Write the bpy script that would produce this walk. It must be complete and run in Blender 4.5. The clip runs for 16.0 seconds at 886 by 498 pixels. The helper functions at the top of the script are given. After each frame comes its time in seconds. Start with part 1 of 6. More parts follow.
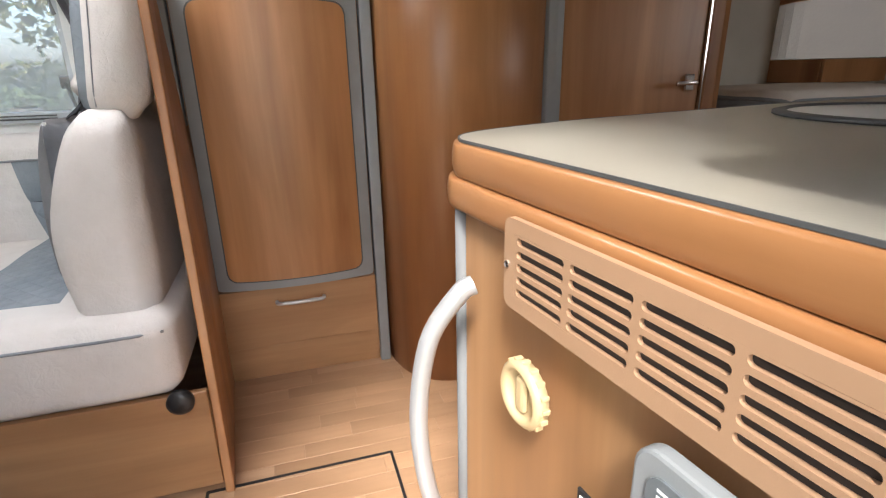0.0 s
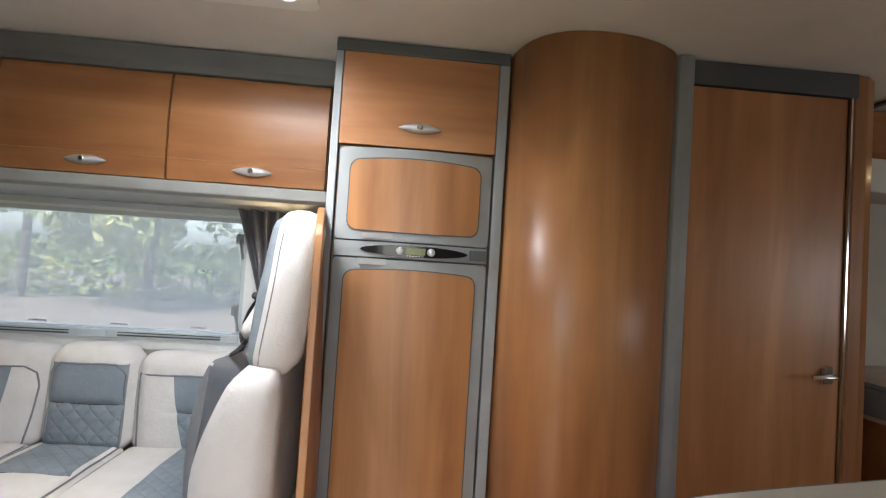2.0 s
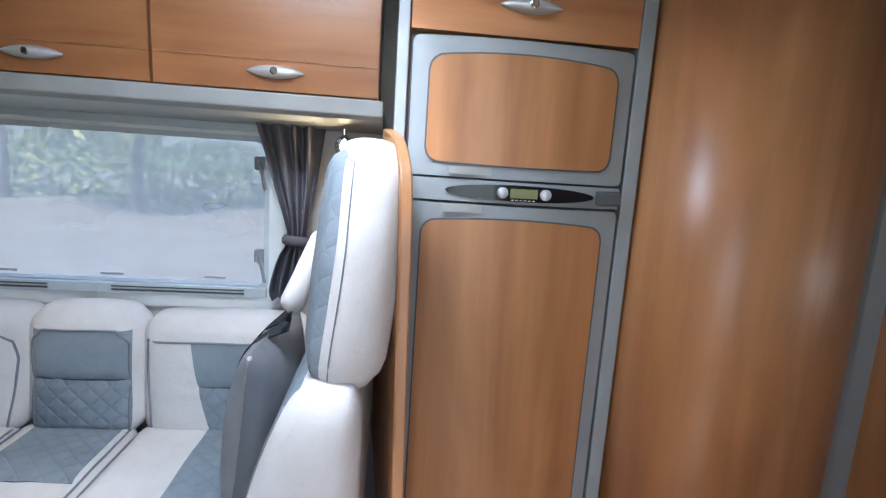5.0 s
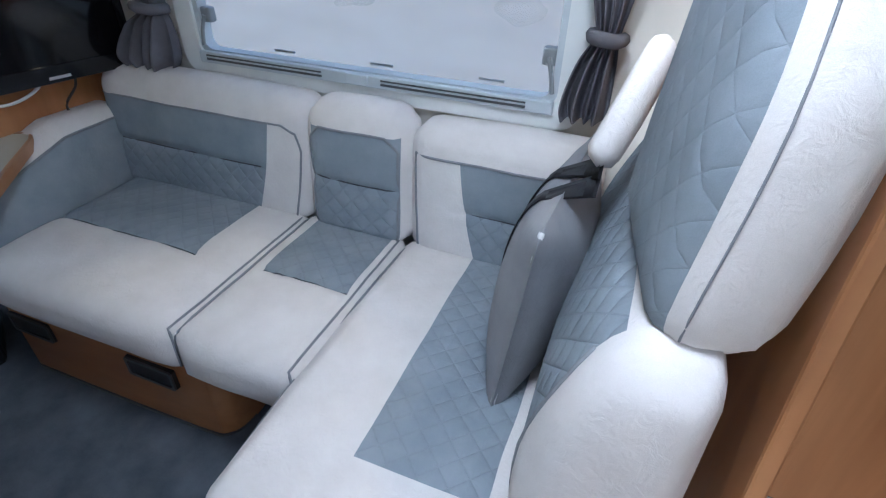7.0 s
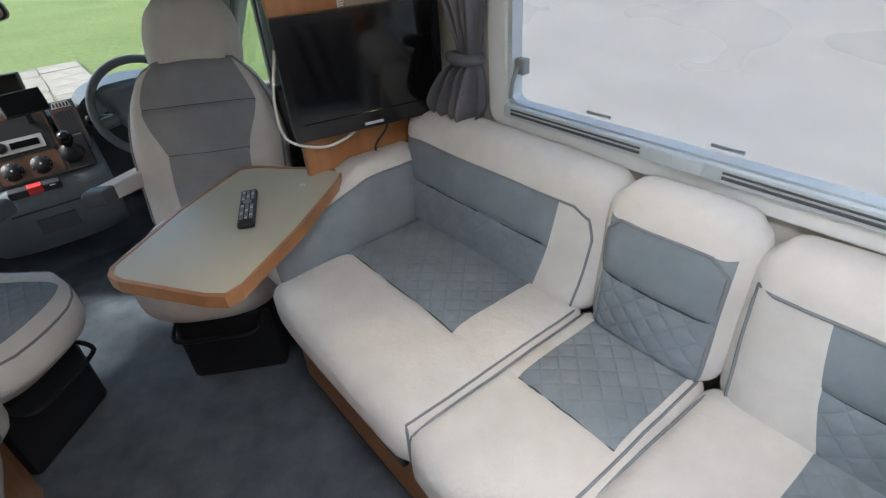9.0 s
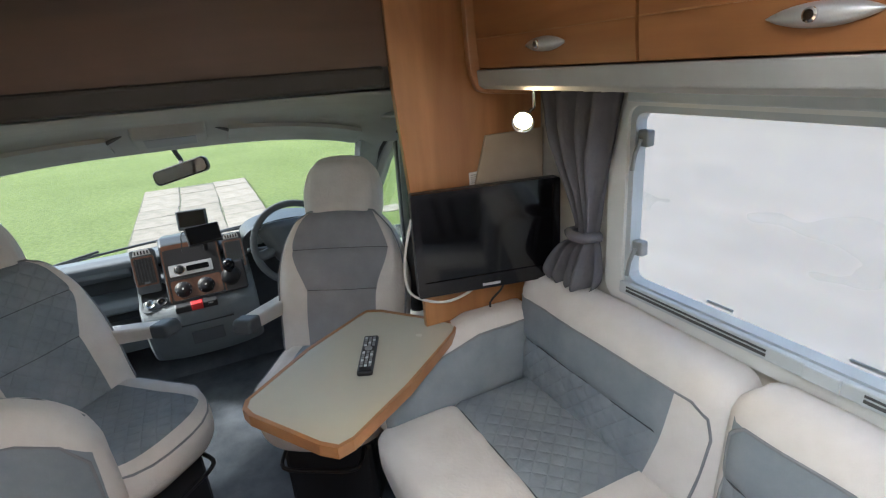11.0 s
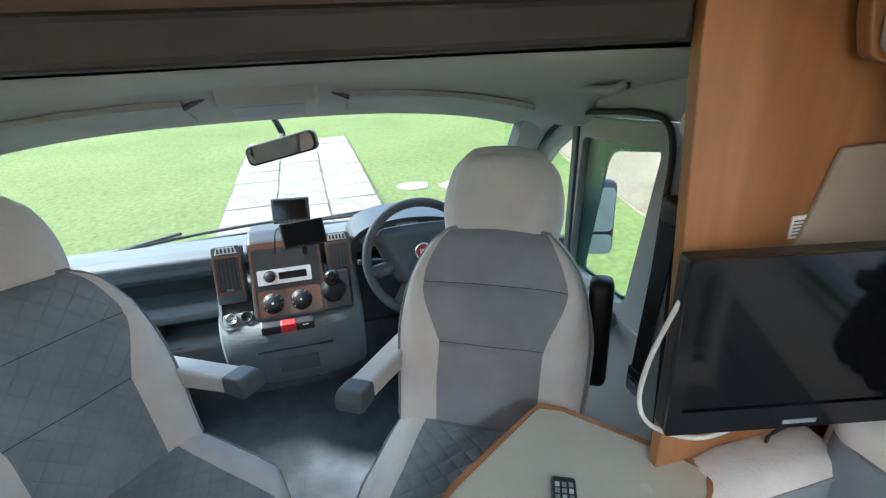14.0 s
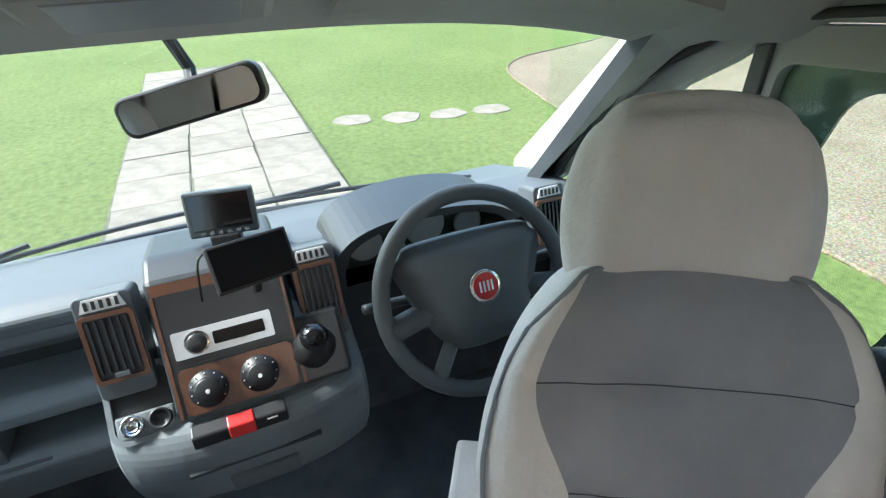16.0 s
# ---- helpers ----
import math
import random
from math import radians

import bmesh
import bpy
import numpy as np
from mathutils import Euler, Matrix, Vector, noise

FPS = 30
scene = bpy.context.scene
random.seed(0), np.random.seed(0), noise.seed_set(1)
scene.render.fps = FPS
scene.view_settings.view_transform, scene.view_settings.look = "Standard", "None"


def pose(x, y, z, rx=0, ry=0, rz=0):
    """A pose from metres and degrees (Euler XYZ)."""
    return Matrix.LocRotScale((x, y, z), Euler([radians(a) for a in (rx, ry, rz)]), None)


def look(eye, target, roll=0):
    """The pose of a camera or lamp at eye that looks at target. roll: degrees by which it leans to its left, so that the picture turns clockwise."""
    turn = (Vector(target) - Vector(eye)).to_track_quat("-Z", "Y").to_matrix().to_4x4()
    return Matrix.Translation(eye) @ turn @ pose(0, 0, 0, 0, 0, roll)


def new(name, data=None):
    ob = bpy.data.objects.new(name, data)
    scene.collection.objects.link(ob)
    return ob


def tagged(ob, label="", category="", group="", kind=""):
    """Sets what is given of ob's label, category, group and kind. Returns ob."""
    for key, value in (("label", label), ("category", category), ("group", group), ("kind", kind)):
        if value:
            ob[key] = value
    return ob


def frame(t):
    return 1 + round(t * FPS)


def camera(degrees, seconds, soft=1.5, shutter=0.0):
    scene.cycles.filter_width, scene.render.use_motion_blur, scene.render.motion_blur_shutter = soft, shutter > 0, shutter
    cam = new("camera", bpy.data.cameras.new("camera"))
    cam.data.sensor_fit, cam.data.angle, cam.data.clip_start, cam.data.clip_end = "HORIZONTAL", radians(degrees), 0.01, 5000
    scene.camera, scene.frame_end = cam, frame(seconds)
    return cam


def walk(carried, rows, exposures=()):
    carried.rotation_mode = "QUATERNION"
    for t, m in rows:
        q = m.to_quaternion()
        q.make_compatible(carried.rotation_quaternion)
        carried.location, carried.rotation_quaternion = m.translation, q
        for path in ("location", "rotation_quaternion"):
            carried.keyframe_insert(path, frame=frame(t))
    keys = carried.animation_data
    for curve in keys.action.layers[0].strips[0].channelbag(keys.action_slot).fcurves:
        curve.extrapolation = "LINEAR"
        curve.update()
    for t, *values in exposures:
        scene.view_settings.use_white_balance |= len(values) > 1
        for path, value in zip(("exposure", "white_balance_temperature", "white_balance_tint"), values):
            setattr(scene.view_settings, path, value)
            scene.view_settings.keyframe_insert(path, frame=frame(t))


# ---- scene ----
# Strength of the light, and the camera's exposure along the walk.
SKY, SUN = 0.15, 2.6
L_DOOR, L_ROOF, L_REAR = 2.9, 4.2, 1.6
HAZE_AMOUNT = 0.28
EXPO = [(0.0, 1.58, 6250, 10), (3.2, 1.84, 5800, 7), (5.3, 1.62, 5150, 8), (6.5, 1.42, 5000, 7), (8.0, 1.52, 5650, 9), (9.7, 1.86, 6050, 7), (11.8, 2.05, 6050, 8), (13.5, 2.40, 5700, 5), (15.0, 2.38, 5600, 4), (16.0, 2.22, 5850, 4)]
# The camera and its walk: a motorhome, front towards -x, offside wall towards +y, floor at z = 0.
cam = camera(81.0, 16.0, 1.2)
ROWS = [
    (0, -0.261, 0.251, 1.043, 71.01, 1.12, -17.02),
    (0.5, -0.277, 0.260, 1.101, 75.43, 0.14, -13.02),
    (1, -0.302, 0.264, 1.159, 81.34, -1.02, -7.59),
    (1.5, -0.326, 0.240, 1.228, 87.78, -2.78, -3.81),
    (2, -0.308, 0.225, 1.269, 92.03, -3.61, -5.04),
    (2.5, -0.303, 0.250, 1.285, 92.56, -2.98, -7.14),
    (3, -0.283, 0.314, 1.260, 90.29, -2.72, -9.49),
    (3.2, -0.277, 0.331, 1.261, 89.88, -2.68, -10.40),
    (5.3, -0.618, 0.832, 1.380, 76.95, -3.93, -3.01),
    (5.5, -0.645, 0.881, 1.363, 74.00, -4.06, 0.40),
    (6, -0.665, 1.086, 1.303, 65.54, -3.55, 9.16),
    (6.5, -0.685, 1.163, 1.338, 58.61, -2.01, 16.07),
    (7, -0.753, 1.187, 1.363, 55.10, -1.38, 21.42),
    (7.5, -0.870, 1.212, 1.375, 54.16, -1.65, 25.58),
    (8, -0.972, 1.225, 1.395, 54.29, -2.37, 31.32),
    (8.5, -1.015, 1.337, 1.400, 55.10, -0.03, 41.15),
    (9, -1.018, 1.453, 1.409, 56.47, 4.01, 51.12),
    (9.5, -1.019, 1.470, 1.451, 61.27, 6.25, 56.66),
    (9.7, -1.019, 1.476, 1.471, 63.09, 6.29, 57.68),
    (11.8, -1.025, 1.403, 1.576, 70.24, 1.43, 68.57),
    (12, -1.049, 1.393, 1.566, 68.88, 0.76, 69.69),
    (12.5, -1.207, 1.394, 1.535, 67.52, -0.35, 70.32),
    (13, -1.478, 1.393, 1.513, 64.78, 0.98, 69.76),
    (13.5, -1.619, 1.362, 1.543, 67.17, 0.84, 72.16),
    (14, -1.825, 1.451, 1.533, 66.95, 2.17, 74.73),
    (14.5, -2.061, 1.493, 1.507, 65.39, 1.92, 76.39),
    (15, -2.322, 1.407, 1.495, 63.97, 2.14, 70.81),
    (15.5, -2.492, 1.387, 1.461, 60.16, 0.38, 65.13),
    (16, -2.690, 1.416, 1.407, 58.65, 1.73, 66.47),
]
walk(cam, [(t, pose(x, y, z, a, b, c)) for t, x, y, z, a, b, c in ROWS], EXPO)

# World and sun: a bright, thinly clouded day.
world = bpy.data.worlds.new("world")
scene.world = world
world.use_nodes = True
wn, wl = world.node_tree.nodes, world.node_tree.links
wn.clear()
sky = wn.new("ShaderNodeTexSky")
sky.sky_type, sky.sun_disc, sky.sun_elevation, sky.sun_rotation = "NISHITA", False, radians(48), radians(200)
sky.dust_density = 3.0
bg = wn.new("ShaderNodeBackground")
bg.inputs["Strength"].default_value = SKY
wo = wn.new("ShaderNodeOutputWorld")
wl.new(sky.outputs[0], bg.inputs["Color"])
wl.new(bg.outputs[0], wo.inputs["Surface"])

sun = new("sun", bpy.data.lights.new("sun", "SUN"))
sun.data.energy, sun.data.angle, sun.data.color = SUN, radians(12), (1.0, 0.96, 0.88)
sun.matrix_world = look((0, 0, 0), (-math.sin(radians(200)) * 0.67, -math.cos(radians(200)) * 0.67, -0.74))


def area_lamp(name, eye, target, w, h, power, tint=(1.0, 1.0, 1.0)):
    """The sky's light for an opening, or an unseen fill lamp."""
    ob = new(name, bpy.data.lights.new(name, "AREA"))
    ob.data.shape, ob.data.size, ob.data.size_y, ob.data.energy, ob.data.color = "RECTANGLE", w, h, power, tint
    ob.matrix_world = look(eye, target)
    return ob


area_lamp("entrance_daylight", (-0.50, -1.15, 1.20), (-0.45, 2.0, 0.90), 1.4, 1.9, 1.75 * L_DOOR, (1.0, 0.99, 0.97))
area_lamp("rooflight_daylight", (-0.845, 1.53, 2.12), (-0.845, 1.53, 0.0), 0.40, 0.40, L_ROOF)
# Unseen fill lamp added inside to brighten the rear; no window stands here.
area_lamp("rear_fill", (2.4, 0.5, 1.3), (1.2, 1.4, 0.9), 0.6, 0.5, L_REAR, (1.0, 0.95, 0.9))


# Materials.
class Mat:
    """A small node builder."""

    def __init__(self, name, rough=0.5, metal=0.0, base=(0.5, 0.5, 0.5), spec=0.5, coat=0.0):
        self.m = bpy.data.materials.new(name)
        self.m.use_nodes = True
        self.n, self.l = self.m.node_tree.nodes, self.m.node_tree.links
        self.p = self.n["Principled BSDF"]
        self.p.inputs["Base Color"].default_value = (*base, 1)
        self.p.inputs["Roughness"].default_value = rough
        self.p.inputs["Metallic"].default_value = metal
        self.p.inputs["Specular IOR Level"].default_value = spec
        self.p.inputs["Coat Weight"].default_value = coat
        self.p.inputs["Coat Roughness"].default_value = 0.25
        self.coords = self.n.new("ShaderNodeTexCoord")

    def mapping(self, scale, space="Object", turn=(0, 0, 0)):
        mp = self.n.new("ShaderNodeMapping")
        mp.inputs["Scale"].default_value = scale
        mp.inputs["Rotation"].default_value = turn
        self.l.new(self.coords.outputs[space], mp.inputs["Vector"])
        return mp.outputs[0]

    def noise(self, vec, scale, detail=4.0, rough=0.5, distortion=0.0):
        t = self.n.new("ShaderNodeTexNoise")
        t.inputs["Scale"].default_value, t.inputs["Detail"].default_value = scale, detail
        t.inputs["Roughness"].default_value, t.inputs["Distortion"].default_value = rough, distortion
        self.l.new(vec, t.inputs["Vector"])
        return t.outputs["Fac"]

    def ramp(self, fac, stops):
        r = self.n.new("ShaderNodeValToRGB")
        while len(r.color_ramp.elements) < len(stops):
            r.color_ramp.elements.new(0.5)
        for e, (at, c) in zip(r.color_ramp.elements, stops):
            e.position, e.color = at, (*c, 1)
        self.l.new(fac, r.inputs[0])
        return r.outputs[0]

    def mix(self, a, b, fac, mode="MIX"):
        x = self.n.new("ShaderNodeMix")
        x.data_type, x.blend_type = "RGBA", mode
        for sock, v in ((x.inputs[6], a), (x.inputs[7], b)):
            if isinstance(v, tuple):
                sock.default_value = (*v, 1)
            else:
                self.l.new(v, sock)
        if isinstance(fac, float):
            x.inputs[0].default_value = fac
        else:
            self.l.new(fac, x.inputs[0])
        return x.outputs[2]

    def math(self, op, a, b=None):
        x = self.n.new("ShaderNodeMath")
        x.operation = op
        for sock, v in zip(x.inputs, (a, b)):
            if v is None:
                continue
            if isinstance(v, (int, float)):
                sock.default_value = v
            else:
                self.l.new(v, sock)
        return x.outputs[0]

    def color(self, c):
        self.l.new(c, self.p.inputs["Base Color"])
        return self

    def rough(self, fac, low, high):
        r = self.n.new("ShaderNodeMapRange")
        r.inputs["To Min"].default_value, r.inputs["To Max"].default_value = low, high
        self.l.new(fac, r.inputs["Value"])
        self.l.new(r.outputs[0], self.p.inputs["Roughness"])
        return self

    def bump(self, height, strength, distance=0.002):
        b = self.n.new("ShaderNodeBump")
        b.inputs["Strength"].default_value, b.inputs["Distance"].default_value = strength, distance
        self.l.new(height, b.inputs["Height"])
        self.l.new(b.outputs[0], self.p.inputs["Normal"])
        return self


def wood(name, dark, mid, light, axis="z", rough=0.38, coat=0.15, scale=1.0):
    m = Mat(name, rough, coat=coat)
    s = {"x": (1.2, 22, 22), "y": (22, 1.2, 22), "z": (22, 22, 1.2)}[axis]
    b = {"x": (0.35, 5, 5), "y": (5, 0.35, 5), "z": (5, 5, 0.35)}[axis]
    fine = m.noise(m.mapping(s), 3.0 * scale, 6, 0.65, 0.4)
    broad = m.noise(m.mapping(b), 1.0 * scale, 3, 0.5, 1.2)
    c1 = m.ramp(broad, [(0.30, dark), (0.52, mid), (0.75, light)])
    c2 = m.ramp(fine, [(0.3, (0.74, 0.70, 0.66)), (0.62, (1.0, 1.0, 1.0))])
    flame = m.noise(m.mapping({"x": (0.6, 3, 3), "y": (3, 0.6, 3), "z": (3, 3, 0.6)}[axis]), 1.6 * scale, 2, 0.5, 2.5)
    c1 = m.mix(c1, m.ramp(flame, [(0.35, (0.80, 0.78, 0.76)), (0.65, (1.0, 1.0, 1.0))]), 0.8, "MULTIPLY")
    m.color(m.mix(c1, c2, 0.32, "MULTIPLY")).rough(fine, rough - 0.06, rough + 0.1).bump(fine, 0.08, 0.0006)
    return m.m


def fabric(name, a, b, rough=0.9, quilt=0.0, weave=900, creases=0.55, pad=1.45):
    m = Mat(name, rough, spec=0.25)
    v = m.mapping((1, 1, 1))
    broad = m.noise(v, 7.0, 4, 0.6)
    fine = m.noise(v, weave, 2, 0.6)
    m.color(m.mix(m.ramp(broad, [(0.3, a), (0.7, b)]), m.ramp(fine, [(0.3, (0.8, 0.8, 0.8)), (0.7, (1, 1, 1))]), 0.5, "MULTIPLY"))
    h = m.math("ADD", m.math("MULTIPLY", fine, 0.06), m.math("MULTIPLY", m.noise(v, 16, 3, 0.55, 0.6), creases))
    h = m.math("ADD", h, m.math("MULTIPLY", m.noise(v, 48, 4, 0.6, 1.2), creases * 0.6))
    if quilt:
        u = m.mapping((1, 1, 1), "UV", (0, 0, radians(45)))
        sep = m.n.new("ShaderNodeSeparateXYZ")
        m.l.new(u, sep.inputs[0])
        lines = [m.math("ABSOLUTE", m.math("SINE", m.math("MULTIPLY", sep.outputs[i], math.pi / quilt))) for i in (0, 1)]
        pads = m.math("POWER", m.math("MINIMUM", *lines), 0.45)
        h = m.math("ADD", h, m.math("MULTIPLY", pads, pad))
    m.bump(h, 0.55, 0.006)
    return m.m


def plastic(name, c, rough=0.5, spread=0.12, grain=700, bump=0.12, metal=0.0):
    m = Mat(name, rough, metal)
    v = m.mapping((1, 1, 1))
    lo, hi = tuple(x * (1 - spread) for x in c), tuple(min(1, x * (1 + spread)) for x in c)
    broad = m.noise(v, 5.0, 5, 0.6)
    m.color(m.ramp(broad, [(0.3, lo), (0.7, hi)])).rough(broad, rough - 0.06, rough + 0.08)
    m.bump(m.noise(v, grain, 2, 0.5), bump, 0.0008)
    return m.m


def metal(name, c, rough=0.3, brushed=(4, 4, 90)):
    m = Mat(name, rough, 1.0)
    f = m.noise(m.mapping(brushed), 12, 3)
    m.color(m.ramp(f, [(0.3, tuple(x * 0.85 for x in c)), (0.7, c)])).rough(f, rough - 0.08, rough + 0.1)
    return m.m


def glass(name, tint=(1, 1, 1), haze=0.0, gloss=1.0):
    m = bpy.data.materials.new(name)
    m.use_nodes = True
    n, l = m.node_tree.nodes, m.node_tree.links
    n.clear()
    t, g, mx, fr, o, pw, ml = (n.new("ShaderNode" + k) for k in ("BsdfTransparent", "BsdfGlossy", "MixShader", "LayerWeight", "OutputMaterial", "Math", "Math"))
    t.inputs[0].default_value = (*tint, 1)
    g.inputs["Roughness"].default_value = 0.03
    fr.inputs[0].default_value = 0.5
    pw.operation, ml.operation = "POWER", "MULTIPLY_ADD"
    pw.inputs[1].default_value = 4.5
    ml.inputs[1].default_value, ml.inputs[2].default_value = 0.6 * gloss, 0.025 * gloss
    l.new(fr.outputs["Facing"], pw.inputs[0])
    l.new(pw.outputs[0], ml.inputs[0])
    l.new(ml.outputs[0], mx.inputs[0])
    if haze:
        d, mh, ns = n.new("ShaderNodeBsdfTranslucent"), n.new("ShaderNodeMixShader"), n.new("ShaderNodeTexNoise")
        d.inputs[0].default_value = (1.0, 0.965, 0.91, 1)
        ns.inputs["Scale"].default_value = 3.0
        mr = n.new("ShaderNodeMapRange")
        mr.inputs["To Min"].default_value, mr.inputs["To Max"].default_value = haze * 0.7, haze * 1.3
        l.new(ns.outputs["Fac"], mr.inputs["Value"])
        l.new(mr.outputs[0], mh.inputs[0])
        l.new(t.outputs[0], mh.inputs[1])
        l.new(d.outputs[0], mh.inputs[2])
        l.new(mh.outputs[0], mx.inputs[1])
    else:
        l.new(t.outputs[0], mx.inputs[1])
    l.new(g.outputs[0], mx.inputs[2])
    l.new(mx.outputs[0], o.inputs["Surface"])
    return m


def glow(name, c, strength):
    m = Mat(name, 0.4, base=c)
    m.p.inputs["Emission Color"].default_value = (*c, 1)
    m.p.inputs["Emission Strength"].default_value = strength
    return m.m


WOOD = wood("cherry_veneer_upright", (0.30, 0.125, 0.045), (0.40, 0.185, 0.07), (0.50, 0.25, 0.105), "z")
WOOD_X = wood("cherry_veneer_lengthwise", (0.30, 0.12, 0.042), (0.38, 0.165, 0.06), (0.46, 0.22, 0.09), "x")
WOOD_Y = wood("cherry_veneer_crosswise", (0.34, 0.15, 0.055), (0.42, 0.20, 0.08), (0.50, 0.26, 0.11), "y")
BEECH = wood("pale_pearwood_upright", (0.319, 0.160, 0.071), (0.378, 0.202, 0.092), (0.437, 0.248, 0.122), "z", 0.45, 0.05)
BEECH_X = wood("pale_pearwood_lengthwise", (0.319, 0.160, 0.071), (0.378, 0.202, 0.092), (0.437, 0.248, 0.122), "x", 0.45, 0.05)
MOULD = wood("lacquered_wood_moulding", (0.319, 0.139, 0.052), (0.386, 0.181, 0.071), (0.445, 0.227, 0.097), "y", 0.3, 0.3)
PLANK = wood("laminate_plank", (0.40, 0.235, 0.13), (0.50, 0.31, 0.185), (0.58, 0.38, 0.24), "x", 0.34, 0.1)
FLOOR = wood("laminate_floor", (0.42, 0.25, 0.14), (0.52, 0.33, 0.20), (0.60, 0.40, 0.26), "x", 0.34, 0.1)
DASHWOOD = wood("burr_walnut_trim", (0.075, 0.030, 0.015), (0.12, 0.048, 0.023), (0.165, 0.068, 0.033), "x", 0.38, 0.15, 2.0)
CREAM = fabric("cream_microfibre", (0.63, 0.595, 0.575), (0.72, 0.685, 0.665), creases=0.85)
GREY = fabric("grey_suede", (0.205, 0.235, 0.27), (0.275, 0.31, 0.35))
QUILT = fabric("quilted_grey_suede", (0.205, 0.235, 0.27), (0.275, 0.31, 0.35), quilt=0.042)
STITCHED = fabric("stitched_grey_suede", (0.205, 0.235, 0.27), (0.275, 0.31, 0.35), quilt=0.042, pad=0.5)
PILLOW = fabric("grey_pillow_cotton", (0.22, 0.22, 0.24), (0.28, 0.28, 0.30))
CURTAIN = fabric("grey_curtain_cloth", (0.11, 0.105, 0.12), (0.16, 0.155, 0.17))
SEAM = fabric("dark_seam_thread", (0.05, 0.055, 0.065), (0.08, 0.085, 0.095))
PIPE = fabric("grey_piping", (0.21, 0.22, 0.24), (0.27, 0.28, 0.30))
STRAP = fabric("black_webbing", (0.012, 0.012, 0.014), (0.03, 0.03, 0.034), 0.7)
CARPET = fabric("charcoal_carpet", (0.072, 0.083, 0.10), (0.135, 0.15, 0.175), 1.0, weave=260, creases=0.7)
GREYTRIM = plastic("silver_grey_trim", (0.24, 0.255, 0.265), 0.42, 0.1)
DARKTRIM = plastic("dark_grey_trim", (0.07, 0.075, 0.08), 0.5)
PELMET = plastic("grey_pelmet_board", (0.30, 0.30, 0.29), 0.5, 0.1)
BLACK = plastic("black_plastic", (0.014, 0.014, 0.016), 0.4)
GLOSSBLACK = plastic("gloss_black_plastic", (0.008, 0.008, 0.01), 0.12, bump=0.0)
CEIL = plastic("off_white_ceiling_board", (0.62, 0.61, 0.58), 0.7, 0.05)
WALL = plastic("pale_wallboard", (0.60, 0.575, 0.52), 0.7, 0.06)
WHITE = plastic("white_plastic", (0.72, 0.73, 0.72), 0.4, 0.05)
WINFRAME = plastic("pale_grey_window_frame", (0.50, 0.54, 0.57), 0.4, 0.06)
COUNTER = plastic("beige_laminate_worktop", (0.345, 0.325, 0.275), 0.32, 0.10, 300)
TABLETOP = plastic("pale_green_grey_laminate", (0.50, 0.49, 0.42), 0.24, 0.02, 300, 0.03)
DASH = plastic("slate_grey_dash_plastic", (0.07, 0.08, 0.09), 0.55, 0.12, 420, 0.3)
DASHLIGHT = plastic("mid_grey_dash_plastic", (0.125, 0.142, 0.155), 0.55, 0.1, 420, 0.3)
DASHDARK = plastic("dark_dash_plastic", (0.022, 0.026, 0.03), 0.45, 0.12, 420, 0.3)
CABTRIM = plastic("grey_cab_lining", (0.38, 0.39, 0.375), 0.8, 0.06, 500, 0.3)
BEIGEPL = plastic("tan_plastic", (0.37, 0.225, 0.135), 0.5, 0.06)
YELLOWPL = plastic("aged_cream_plastic", (0.54, 0.41, 0.23), 0.45, 0.08)
RED = plastic("red_plastic", (0.50, 0.02, 0.02), 0.35)
ALU = plastic("satin_silver_paint", (0.55, 0.56, 0.58), 0.36, 0.05, 500, 0.05, 0.55)
CHROME = metal("chrome", (0.80, 0.80, 0.80), 0.12, (1, 1, 1))
MIRROR = metal("mirror_glass", (0.75, 0.78, 0.80), 0.03, (1, 1, 1))
GLASS = glass("clear_window_glass", (0.93, 0.99, 0.94))
HAZE = glass("hazy_acrylic_window", (0.97, 0.98, 1.0), HAZE_AMOUNT)
LAMP = glow("warm_lamp_bulb", (1.0, 0.72, 0.35), 30.0)
LCD = plastic("green_grey_lcd", (0.16, 0.17, 0.07), 0.3, bump=0.0)
SCREEN = Mat("screen_glass", 0.08, base=(0.004, 0.004, 0.005)).m
PAPER = plastic("white_paper_label", (0.7, 0.68, 0.66), 0.7)


# Mesh helpers.
def thing(name, x, y, z, label, category, group="", kind="", m=None):
    ob = new(name)
    ob.empty_display_size = 0.1
    ob.matrix_world = m if m is not None else Matrix.Translation((x, y, z))
    bpy.context.view_layer.update()
    return tagged(ob, label, category, group, kind)


def part(name, bm, material, parent=None, label="", local=False, smooth=False):
    """Links a bmesh as one object. World coordinates, unless local."""
    if parent is not None and not local:
        root = parent
        shift = Vector((0, 0, 0))
        while root is not None:
            shift += root.location
            root = root.parent
        bmesh.ops.translate(bm, verts=bm.verts, vec=-shift)
    bmesh.ops.recalc_face_normals(bm, faces=bm.faces)
    me = bpy.data.meshes.new(name)
    bm.to_mesh(me)
    bm.free()
    me.materials.append(material)
    if smooth:
        me.polygons.foreach_set("use_smooth", [True] * len(me.polygons))
    ob = new(name, me)
    if parent is not None:
        ob.parent = parent
    if label:
        ob["label"] = label
    return ob


